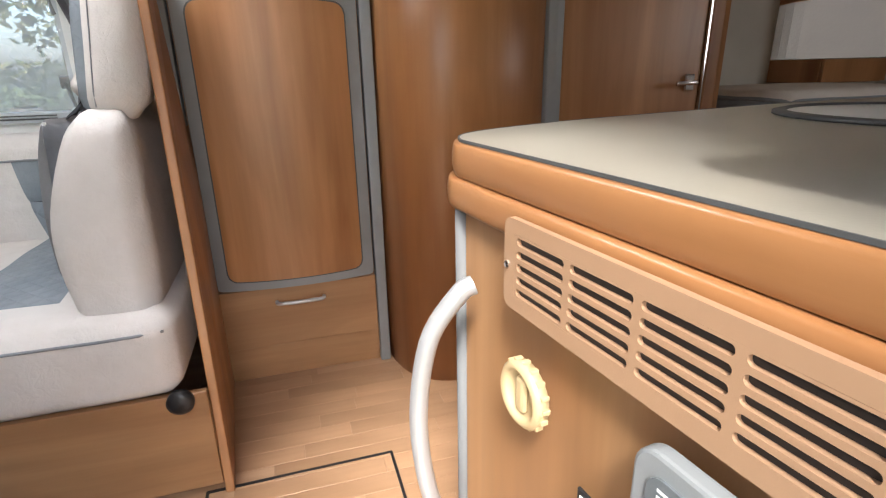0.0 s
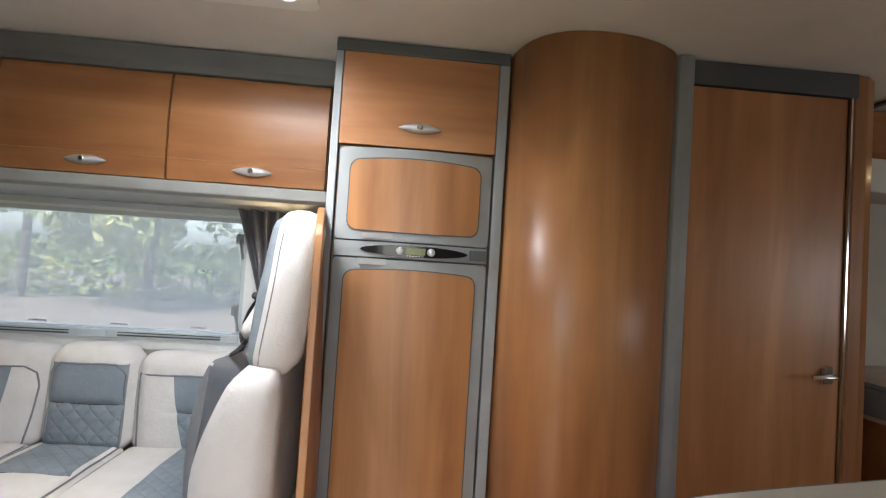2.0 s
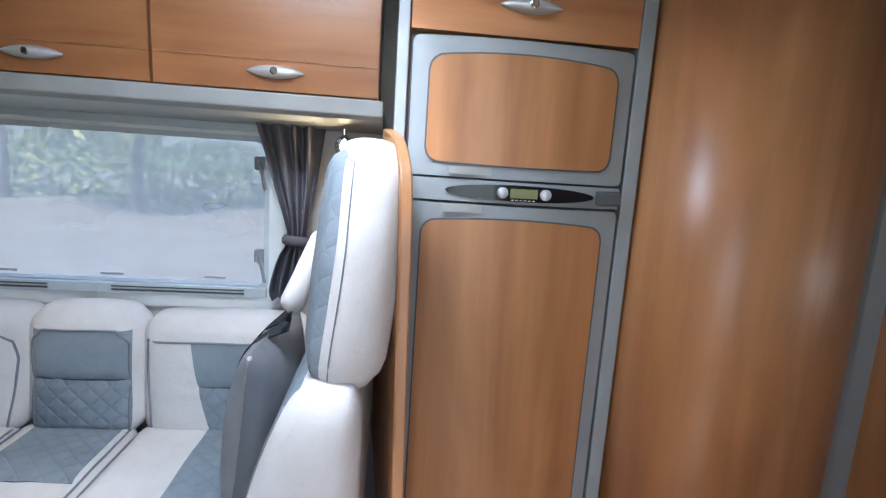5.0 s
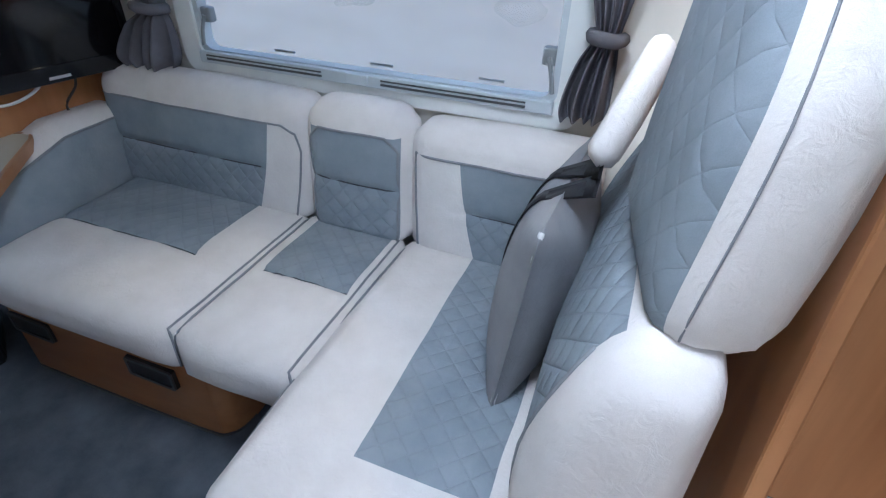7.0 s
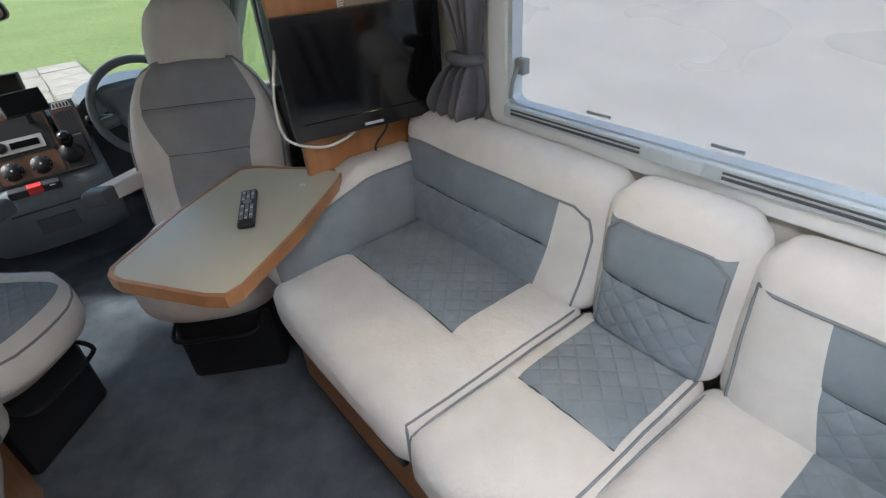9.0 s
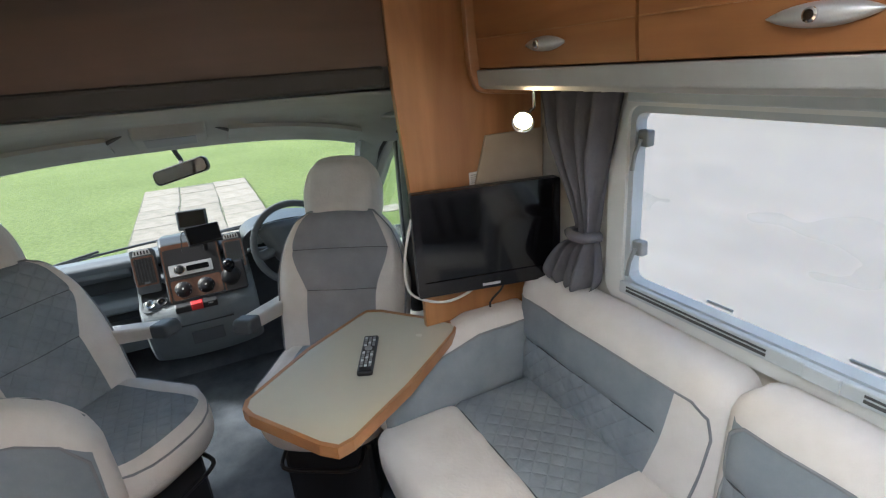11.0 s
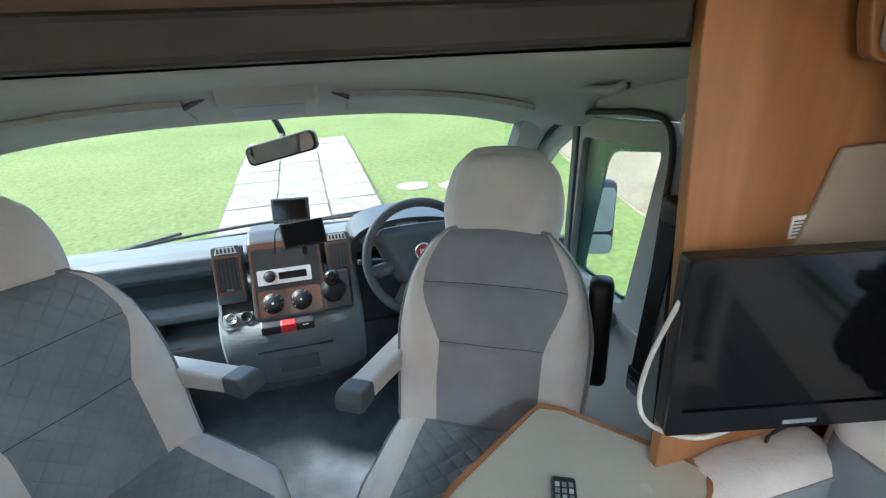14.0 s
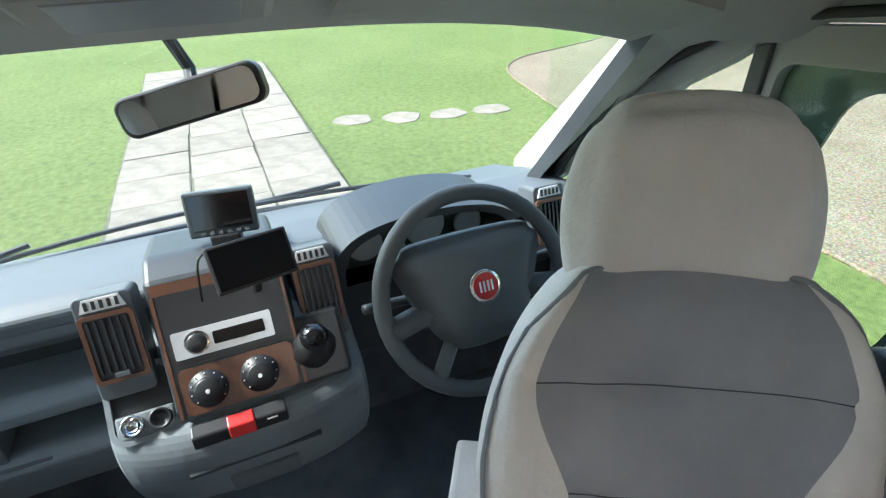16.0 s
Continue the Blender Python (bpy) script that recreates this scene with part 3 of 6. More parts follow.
# Fridge column, lockers and lounge.
def strip_plate(x0, x1, zlo, zhi, yfront, thick, n=24):
    """A plate between x0 and x1 whose lower and upper edges and front follow functions of u in -1..1."""
    bm = bmesh.new()
    front, back = [], []
    for i in range(n + 1):
        u = -1 + 2 * i / n
        u = math.copysign(1 - (1 - abs(u)) ** 1.6, u)
        x = (x0 + x1) / 2 + u * (x1 - x0) / 2
        y = yfront(u)
        front.append([bm.verts.new((x, y, z)) for z in (zlo(u), zhi(u))])
        back.append([bm.verts.new((x, y + thick, z)) for z in (zlo(u), zhi(u))])
    for a, b, c, d in zip(front, front[1:], back, back[1:]):
        bm.faces.new((a[0], b[0], b[1], a[1]))
        bm.faces.new((c[0], c[1], d[1], d[0]))
        bm.faces.new((a[1], b[1], d[1], c[1]))
        bm.faces.new((a[0], c[0], d[0], b[0]))
    for a, c in ((front[0], back[0]), (front[-1], back[-1])):
        bm.faces.new((a[0], a[1], c[1], c[0]))
    return bm


def rounded(z, r, w, sign, arch=0.0):
    """An edge at height z with corner radius r on a plate of half width w, arched by arch."""
    def f(u):
        d = max(0.0, abs(u) * w - (w - r))
        return z - sign * (r - math.sqrt(max(0, r * r - d * d))) + arch * (1 - u * u)
    return f


def lens_handle(parent, x, y, z, w=0.145, label="satin silver lens-shaped handle"):
    bm = bmesh.new()
    rings = []
    for i in range(17):
        u = -1 + 2 * i / 16
        h, d = 0.0155 * (1 - abs(u) ** 2.2) + 0.0015, 0.022 * (1 - u * u) + 0.004
        rings.append([bm.verts.new((x + u * w / 2, y - d * math.sin(a), z + h * math.cos(a))) for a in [math.pi * k / 8 for k in range(9)]])
    for a, b in zip(rings, rings[1:]):
        for k in range(8):
            bm.faces.new((a[k], a[k + 1], b[k + 1], b[k]))
    hd = part("handle", bm, ALU, parent, label, smooth=True)
    part("button", lathe([(0.010, 0), (0.010, 0.004), (0.007, 0.006)], Matrix.Translation((x, y - 0.024, z)) @ pose(0, 0, 0, 90), 16), CHROME, hd)
    return hd


fc = thing("fridge_cabinet", -0.27, 2.25, 0, "tall cherry cabinet with grey posts round the fridge", "cabinet")
part("post", box(-0.560, -0.534, 1.985, 2.49, 0, 1.983, 0.003), GREYTRIM, fc, "silver grey post")
part("post", box(0.004, 0.040, 1.985, 2.49, 0, 1.983, 0.003), GREYTRIM, fc, "silver grey post")
part("carcass", box(-0.534, 0.004, 2.03, 2.49, 0.0, 2.0), WOOD, fc)
part("top_trim", box(-0.560, 0.040, 1.985, 2.03, 1.985, 2.026, 0.004), DARKTRIM, fc, "dark grey top trim")
part("plinth", box(-0.534, 0.004, 2.008, 2.03, 0.0, 0.125, 0.002), BEECH_X, fc, "pale wood plinth")
dw = part("drawer_front", box(-0.532, 0.002, 1.992, 2.03, 0.130, 0.350, 0.004), BEECH_X, fc, "pale wood drawer front")
part("drawer_handle", tube(spline([(-0.345, 1.994, 0.296), (-0.335, 1.972, 0.296), (-0.265, 1.962, 0.298), (-0.195, 1.972, 0.296), (-0.185, 1.994, 0.296)], 5), 0.0065, 10), ALU, dw, "bowed metal handle", smooth=True)
cd = part("cupboard_door", strip_plate(-0.531, 0.001, lambda u: 1.668, lambda u: 1.982, lambda u: 1.984, 0.03), WOOD_X, fc, "cherry cupboard door")
lens_handle(cd, -0.262, 1.984, 1.735)

fr = thing("fridge", -0.26, 2.0, 0.355, "tall fridge freezer with bowed grey doors and cherry panels", "fridge")
bow = lambda u: 1.985 - 0.030 * (1 - u * u)
part("body", box(-0.528, -0.002, 2.003, 2.029, 0.357, 1.660), DARKTRIM, fr)
for nm, z0, z1, arch in (("fridge_door", 0.360, 1.283, 0.0), ("freezer_door", 1.345, 1.655, 0.0)):
    d = part(nm, strip_plate(-0.524, -0.004, rounded(z0, 0.012, 0.26, -1), rounded(z1, 0.012, 0.26, 1), bow, 0.032), GREYTRIM, fr, "blue-grey bowed door frame", smooth=False)
    part("wood_panel", strip_plate(-0.484, -0.044, rounded(z0 + 0.035, 0.03, 0.22, -1, -0.004), rounded(z1 - 0.045, 0.03, 0.22, 1, 0.012), lambda u: 1.9815 - 0.030 * (1 - (u * 0.846) ** 2), 0.004), WOOD, d, "cherry veneer door panel")
    part("panel_edge", strip_plate(-0.488, -0.040, rounded(z0 + 0.031, 0.032, 0.224, -1, -0.004), rounded(z1 - 0.041, 0.032, 0.224, 1, 0.012), lambda u: 1.9825 - 0.030 * (1 - (u * 0.86) ** 2), 0.004), DARKTRIM, d)
cp = part("control_strip", strip_plate(-0.524, -0.004, lambda u: 1.289, lambda u: 1.340, bow, 0.03), GREYTRIM, fr, "grey control strip")
part("display_bezel", strip_plate(-0.435, -0.075, lambda u: 1.3145 - 0.019 * (1 - u * u) ** 0.5, lambda u: 1.3145 + 0.019 * (1 - u * u) ** 0.5, lambda u: 1.9835 - 0.030 * (1 - (u * 0.69) ** 2) - 0.004, 0.006), GLOSSBLACK, cp, "black oval control bezel")
part("lcd", strip_plate(-0.283, -0.218, lambda u: 1.304, lambda u: 1.326, lambda u: 1.9475, 0.003, 4), LCD, cp, "olive green display")
for x in (-0.302, -0.199):
    part("knob", lathe([(0.013, 0), (0.013, 0.010), (0.011, 0.012)], Matrix.Translation((x, 1.952, 1.315)) @ pose(0, 0, 0, 90), 20), ALU, cp, "silver knob", smooth=True)
for i in range(6):
    part("print_mark", box(-0.28 + i * 0.010, -0.274 + i * 0.010, 1.9465, 1.9480, 1.2985, 1.3005), WHITE, cp)
part("latch", box(-0.068, -0.010, 1.958, 1.975, 1.298, 1.332, 0.003), DARKTRIM, cp)
for z in (1.288, 1.352):
    part("label", box(-0.44, -0.345, 1.9555, 1.9585, z - 0.024, z - 0.004) if z < 1.3 else box(-0.43, -0.33, 1.9555, 1.9585, z, z + 0.018), PELMET, fr, "pale paper label")

# Overhead lockers.
for a, b in ((-2.408, -1.804), (-1.800, -1.194), (-1.190, -0.604)):
    lk = thing("overhead_locker", (a + b) / 2, 2.37, 1.53, "cherry overhead locker with a silver handle above the window", "locker", "overhead lockers")
    part("carcass", box(a, b, 2.262, 2.495, 1.532, 1.93), WOOD_X, lk)
    prof = spline([(2.238, 1.535, 0), (2.232, 1.60, 0), (2.226, 1.74, 0), (2.232, 1.87, 0), (2.242, 1.933, 0)], 4)
    d = part("door", prism([(p.x, p.y) for p in prof] + [(2.26, 1.933), (2.26, 1.535)], "x", a + 0.002, b - 0.002), WOOD_X, lk)
    part("groove", box(a + 0.004, b - 0.004, 2.2285, 2.2345, 1.612, 1.615), MOULD, d)
    lens_handle(d, (a + b) / 2 + 0.02, 2.233, 1.583, 0.15)
pl = thing("locker_pelmet", -1.5, 2.37, 1.48, "grey pelmet boards above and below the lockers", "pelmet", kind="structure")
part("lower_pelmet", prism([(2.228, 1.530), (2.232, 1.488), (2.250, 1.476), (2.494, 1.452), (2.494, 1.530)], "x", -2.41, -0.590, 0.004), PELMET, pl)
part("upper_pelmet", prism([(2.225, 1.937), (2.225, 1.965), (2.205, 2.025), (2.494, 2.027), (2.494, 1.937)], "x", -2.41, -0.590, 0.003), plastic("slate_pelmet", (0.16, 0.165, 0.17), 0.6), pl, "slate grey upper pelmet")
part("end_moulding", prism([(p.x, p.y) for p in spline([(2.20, 2.02, 0), (2.205, 1.62, 0), (2.22, 1.50, 0), (2.27, 1.462, 0), (2.49, 1.445, 0)], 4)] + [(2.49, 2.02)], "x", -2.436, -2.412, 0.004), MOULD, pl, "rounded wooden end moulding")

# Sofa base.
sb = thing("sofa_bench", -1.6, 2.1, 0.0, "cherry sofa base with black vents", "sofa base")
bp = [(p.x, p.y) for p in spline([(-2.42, 1.83, 0), (-2.0, 1.832, 0), (-1.72, 1.838, 0), (-1.66, 1.852, 0), (-1.632, 1.90, 0), (-1.630, 2.0, 0)], 5)]
part("front_panel", prism(bp + [(-1.60, 2.0), (-1.60, 2.48), (-2.42, 2.48)], "z", 0.014, 0.362), WOOD_X, sb)
part("kick_edge", prism([(x, y - 0.006 if y < 1.99 else y) for x, y in bp] + [(-1.62, 2.0), (-2.40, 2.0)], "z", 0.012, 0.022), DARKTRIM, sb)
part("corner_panel", box(-1.60, -1.28, 2.02, 2.05, 0.20, 0.355, 0.004), WOOD_X, sb)
part("side_rail", prism([(-1.655, 1.852), (-1.28, 1.98), (-1.28, 2.01), (-1.655, 1.88)], "z", 0.29, 0.358, 0.003), WOOD_X, sb)
part("aisle_panel", box(-1.24, -0.515, 1.485, 1.505, 0.014, 0.30, 0.003), BEECH_X, sb)
part("end_panel", box(-1.24, -1.22, 1.505, 2.03, 0.014, 0.30, 0.003), WOOD_Y, sb)
for x in (-1.855, -2.33):
    v = part("vent", box(x - 0.085, x + 0.085, 1.822, 1.840, 0.190, 0.260, 0.004), BLACK, sb, "black slotted vent")
    part("vent_frame", ring_prism(moved(round_rect(0.17, 0.07, 0.008), x, 0.225), moved(round_rect(0.15, 0.05, 0.006), x, 0.225), "y", 1.818, 1.824), DARKTRIM, v)

FAB = {"cover": CREAM, "grey_panel": GREY, "quilted_panel": QUILT, "stitched_panel": STITCHED}


def soft(name, x, y, z, size, label, category, region, r=0.05, puff=0.012, warp=None, cuts=((), (), ()), piping=(), seed=1, group="", step=0.035, turn=None, seams=()):
    root = thing(name, x, y, z, label, category, group, m=turn)
    c = Cushion(size, r, puff, warp, seed)
    c.seams = seams
    cushion_parts(c, root, region, FAB, step, cuts, piping, m=Matrix.Translation((0, 0, size[2] / 2)))
    return root, c


# Seats: size, centre and patches in the cushion's own metres.
hx, hy, hz = 0.345, 0.30, 0.0725
soft("seat_cushion", -1.992, 2.068, 0.364, (0.69, 0.60, 0.145), "cream sofa seat cushion with a quilted grey panel", "cushion",
     lambda p, i, s: "quilted_panel" if i == 2 and s > 0 and p.x < 0.190 and p.y > -0.032 and p.x > -0.33 else "cover", 0.032, 0.016,
     cuts=((0.190, -0.33), (-0.032,), ()), seed=2, group="sofa seats",
     piping=[([(hx, -hy + 0.01, -hz + 0.01), (hx, -hy + 0.01, hz), (hx, hy, hz)], 0.0034), ([(-0.33, -0.032, hz), (0.190, -0.032, hz)], -0.002)], seams=((2, 1, 1, -0.032, -0.33, 0.190),))
soft("seat_cushion", -1.474, 2.068, 0.364, (0.334, 0.60, 0.145), "narrow cream sofa seat cushion with a grey panel", "cushion",
     lambda p, i, s: "quilted_panel" if i == 2 and s > 0 and p.y > -0.018 and -0.113 < p.x < 0.140 else "cover", 0.030, 0.014,
     cuts=((-0.113, 0.140), (-0.018,), ()), seed=3, group="sofa seats",
     piping=[([(-0.160, -hy + 0.01, -hz + 0.01), (-0.160, -hy + 0.01, hz), (-0.160, hy, hz)], 0.0034), ([(0.160, -hy + 0.01, -hz + 0.01), (0.160, -hy + 0.01, hz), (0.160, hy, hz)], 0.0034), ([(-0.113, -0.018, hz), (0.140, -0.018, hz)], -0.002)], seams=((2, 1, 1, -0.018, -0.113, 0.140),))
soft("seat_cushion", -0.936, 1.925, 0.302, (0.735, 0.89, 0.205), "long cream seat cushion with a quilted grey panel beside the aisle", "cushion",
     lambda p, i, s: "quilted_panel" if i == 2 and s > 0 and -0.150 < p.x < 0.10 and p.y > -0.275 else "cover", 0.04, 0.014,
     cuts=((-0.150, 0.10), (-0.275,), ()), seed=4, group="sofa seats",
     piping=[([(-0.3675, -0.435, 0.06), (-0.3675, 0.445, 0.1025)], 0.004), ([(-0.3675, -0.445, 0.075), (0.3675, -0.445, 0.075)], 0.004)])
soft("back_cushion", -2.010, 2.408, 0.470, (0.80, 0.145, 0.395), "long cream sofa back cushion with a grey front panel", "cushion",
     lambda p, i, s: ("grey_panel" if p.z > -0.02 else "quilted_panel") if i == 1 and s < 0 and p.x < 0.275 and p.z < 0.125 else "cover", 0.05, 0.012,
     warp=lambda p: Vector((p.x - 0.07 * math.exp(-((p.x - 0.275) / 0.14) ** 2) * max(0.0, (0.13 - p.z) / 0.32) ** 1.5, p.y + 0.10 * p.z, p.z)), cuts=((0.275,), (), (0.125,)), seed=5, group="sofa backs",
     piping=[([(-0.38, -0.0725, 0.125), (0.32, -0.0725, 0.125), (0.365, -0.0725, 0.105), (0.385, -0.0725, 0.05), (0.385, -0.0725, -0.19)], 0.0035), ([(-0.36, -0.0725, -0.02), (0.265, -0.0725, -0.02)], -0.0022)], seams=((1, -1, 2, -0.02, -0.40, 0.265),))
soft("back_cushion", -1.453, 2.398, 0.480, (0.31, 0.15, 0.395), "narrow cream sofa back cushion with a grey front", "cushion",
     lambda p, i, s: ("grey_panel" if p.z > -0.01 else "quilted_panel") if i == 1 and s < 0 and p.z < 0.14 else "cover", 0.055, 0.014,
     warp=lambda p: Vector((p.x, p.y + 0.08 * p.z, p.z)), cuts=((), (), (0.14,)), seed=6, group="sofa backs",
     piping=[([(-0.145, -0.075, -0.19), (-0.145, -0.075, 0.10), (-0.10, -0.075, 0.14), (0.10, -0.075, 0.14), (0.145, -0.075, 0.10), (0.145, -0.075, -0.19)], 0.004), ([(-0.13, -0.075, -0.01), (0.13, -0.075, -0.01)], -0.0022)], seams=((1, -1, 2, -0.01, -0.15, 0.15),))
soft("back_cushion", -1.044, 2.408, 0.470, (0.49, 0.145, 0.385), "cream sofa back cushion with a grey panel in the corner", "cushion",
     lambda p, i, s: ("grey_panel" if p.z > -0.02 else "quilted_panel") if i == 1 and s < 0 and p.x > -0.10 and p.z < 0.12 else "cover", 0.05, 0.012,
     warp=lambda p: Vector((p.x + 0.07 * math.exp(-((p.x + 0.10) / 0.10) ** 2) * max(0.0, (0.12 - p.z) / 0.3) ** 1.3, p.y + 0.10 * p.z, p.z)), cuts=((-0.10,), (), (0.12,)), seed=7, group="sofa backs",
     piping=[([(-0.24, -0.0725, -0.19), (-0.24, -0.0725, 0.12), (0.24, -0.0725, 0.12)], 0.004), ([(-0.09, -0.0725, -0.02), (0.22, -0.0725, -0.02)], -0.0022)], seams=((1, -1, 2, -0.02, -0.10, 0.24),))
soft("arm_cushion", -2.415, 2.09, 0.470, (0.13, 0.60, 0.28), "sloping grey sofa arm cushion with a cream top", "cushion",
     lambda p, i, s: "grey_panel" if (i == 0 and s > 0 and p.z < 0.105) else "cover", 0.035, 0.006,
     warp=lambda p: Vector((p.x + 0.20 * (0.12 - p.z) * max(0.0, (0.3 - p.y) / 0.6), p.y, p.z if p.z < -0.02 else -0.02 + (p.z + 0.02) * (0.10 + 0.90 * min(1.0, max(0.0, (p.y + 0.30) / 0.36))))), cuts=((), (), (0.105,)), seed=8,
     piping=[([(0.065, -0.29, 0.105), (0.065, 0.30, 0.105)], 0.004)])
def back_shape(p):
    """Thick in the middle, thinner at the top, flat against the partition."""
    u = (p.z + 0.25) / 0.5
    f = 0.78 + 0.30 * math.sin(math.pi * min(1.0, max(0.0, u)) * 0.9) - 0.38 * u
    return Vector((0.115 - 0.11 * f + p.x * f, p.y + 0.05 * u, p.z))


soft("bolster_cushion", -0.712, 1.930, 0.470, (0.22, 0.76, 0.50), "cream sofa backrest with a grey quilted front against the partition", "cushion",
     lambda p, i, s: "quilted_panel" if i == 0 and s < 0 and p.y > -0.31 else "cover", 0.05, 0.012,
     warp=back_shape, cuts=((), (-0.31,), ()), seed=9,
     piping=[([(-0.11, -0.31, -0.2), (-0.11, -0.31, 0.2)], 0.004)])
soft("sofa_headrest", -0.642, 1.860, 0.950, (0.135, 0.365, 0.45), "cream headrest pad with a stitched grey front", "headrest",
     lambda p, i, s: "stitched_panel" if i == 0 and s < 0 else "cover", 0.05, 0.014,
     warp=lambda p: Vector((p.x + 0.05 * (p.z / 0.225) * 0.5, p.y + 0.06 * max(0, p.z / 0.225) ** 2 * (1 if p.y < 0 else -1) + 0.10 * p.z, p.z)), seed=10,
     piping=[([(-0.04, -0.1825, -0.2), (-0.04, -0.1825, 0.19), (-0.04, 0.1825, 0.19)], 0.0015), ([(-0.04, -0.17, -0.225), (-0.04, 0.17, -0.225)], 0.0015)], turn=pose(-0.630, 1.848, 0.952, 0, 0, 9))
part("hinge_cover", lathe([(0.032, 0), (0.032, 0.014), (0.022, 0.020)], Matrix.Translation((-0.575, 1.487, 0.285)) @ pose(0, 0, 0, 90), 20), BLACK, sb, "black plastic hinge cover", smooth=True)

# Scatter pillow and belts.
pm = pose(-0.878, 2.075, 0.505, 0, 6, -3)
pw = thing("scatter_pillow", 0, 0, 0, "plump grey scatter pillow with pale piping on the sofa", "pillow", m=pm)
pc = Cushion((0.135, 0.44, 0.44), 0.02, 0.015, lambda p: Vector((p.x * (0.02 + 0.98 * math.sqrt(max(0, (1 - min(1, abs(p.y) / 0.221) ** 2.4) * (1 - min(1, abs(p.z) / 0.221) ** 2.4)))), p.y * (0.95 + 0.07 * (abs(p.z) / 0.21) ** 2), p.z * (0.97 + 0.06 * (abs(p.y) / 0.21) ** 2))), 11, 0.004)
cushion_parts(pc, pw, lambda p, i, s: "cover", {"cover": PILLOW}, 0.025, m=Matrix.Translation((0, 0, 0.21)), cord=fabric("pale_grey_cord", (0.52, 0.52, 0.53), (0.60, 0.60, 0.61)),
              piping=[([(0, -0.219, -0.219), (0, -0.219, 0.219), (0, 0.219, 0.219), (0, 0.219, -0.219), (0, -0.219, -0.219)], 0.0055)])
for k, dy in enumerate((0.0, 0.075)):
    bm = bmesh.new()
    rows = []
    path = [(0.045 - dy * 1.3 + 0.07 * t, 0.205 - 0.36 * t, 0) for t in [j / 14 for j in range(15)]]
    up = Vector((-0.785, 2.00 - dy * 0.3, 0.995 - dy * 0.3))
    rows.append([bm.verts.new(up + Vector((0.003 * a, 0.019 * b, 0.012 * b))) for a in (-1, 1) for b in (-1, 1)])
    for y, z, x in path:
        q = [pm @ (pc.surf((-0.0675, max(-0.205, min(0.205, y + e)), max(-0.2, min(0.2, z)))) + Vector((0, 0, 0.21))) for e in (-0.019, 0.019)]
        rows.append([bm.verts.new(c + pm.to_3x3() @ Vector((o, 0, 0))) for o in (-0.005, -0.002) for c in q])
    for r, t in zip(rows, rows[1:]):
        for i, j in ((0, 1), (1, 3), (3, 2), (2, 0)):
            bm.faces.new((r[i], r[j], t[j], t[i]))
    solid("seat_belt", bm, STRAP, "black webbing seat belt lying over the grey pillow", "seat belt", group="sofa seat belts", smooth=True)
soft("belt_pad", 0, 0, 0, (0.045, 0.075, 0.235), "cream padded sleeve on the sofa seat belt", "belt pad", lambda p, i, s: "cover", 0.026, 0.004,
     seed=12, turn=look((-0.798, 1.995, 0.98), (-0.715, 2.19, 1.20)) @ pose(0, 0, -0.255))

# Curtains.
def curtain(name, x, y, rows, pleats, label):
    """Rows of (z, centre x, half width, depth of the pleats)."""
    bm = bmesh.new()
    grid = []
    pts = spline([(r[1], r[2], r[3]) for r in rows], 6)
    zs = spline([(r[0], 0, 0) for r in rows], 6)
    n = pleats * 8
    for p, q in zip(pts, zs):
        grid.append([(p.x + (-1 + 2 * i / n) * p.y, y - p.z * (0.5 + 0.5 * math.sin(2 * math.pi * pleats * i / n + 0.9 * math.sin(i * 0.31) + 1.1 * noise.noise(Vector((i * 0.13, q.x * 3.0, x))))) - 0.010 * noise.noise(Vector((i * 0.21, q.x * 9.0, x * 3))), q.x) for i in range(n + 1)])
    f = [[bm.verts.new(c) for c in r] for r in grid]
    b = [[bm.verts.new((c[0], c[1] + 0.004, c[2])) for c in r] for r in grid]
    for k in range(len(grid) - 1):
        for i in range(n):
            bm.faces.new((f[k][i], f[k][i + 1], f[k + 1][i + 1], f[k + 1][i]))
            bm.faces.new((b[k][i], b[k + 1][i], b[k + 1][i + 1], b[k][i + 1]))
    root = thing(name, x, y, rows[-1][0], label, "curtain", "lounge curtains")
    part("cloth", bm, CURTAIN, root, smooth=True)
    return root


cr = curtain("curtain", -0.85, 2.465, [(1.46, -0.875, 0.105, 0.05), (1.30, -0.86, 0.07, 0.05), (1.16, -0.85, 0.038, 0.05), (1.10, -0.85, 0.028, 0.045), (1.04, -0.862, 0.044, 0.06), (0.95, -0.872, 0.056, 0.07), (0.905, -0.872, 0.050, 0.055)], 4, "dark grey curtain tied back beside the window")
part("tieback", tube([(-0.884, 2.46, 1.10), (-0.875, 2.405, 1.105), (-0.85, 2.39, 1.105), (-0.825, 2.405, 1.10), (-0.816, 2.46, 1.095)], 0.016, 8), CURTAIN, cr, smooth=True)
cl = curtain("curtain", -2.2, 2.465, [(1.455, -2.215, 0.16, 0.05), (1.30, -2.20, 0.11, 0.06), (1.15, -2.175, 0.05, 0.05), (1.05, -2.17, 0.032, 0.045), (1.0, -2.19, 0.07, 0.07), (0.91, -2.215, 0.10, 0.09), (0.865, -2.225, 0.08, 0.07)], 4, "dark grey curtain tied back beside the television")
part("tieback", tube([(-2.207, 2.46, 1.05), (-2.20, 2.40, 1.055), (-2.17, 2.385, 1.055), (-2.14, 2.40, 1.05), (-2.133, 2.46, 1.045)], 0.016, 8), CURTAIN, cl, smooth=True)

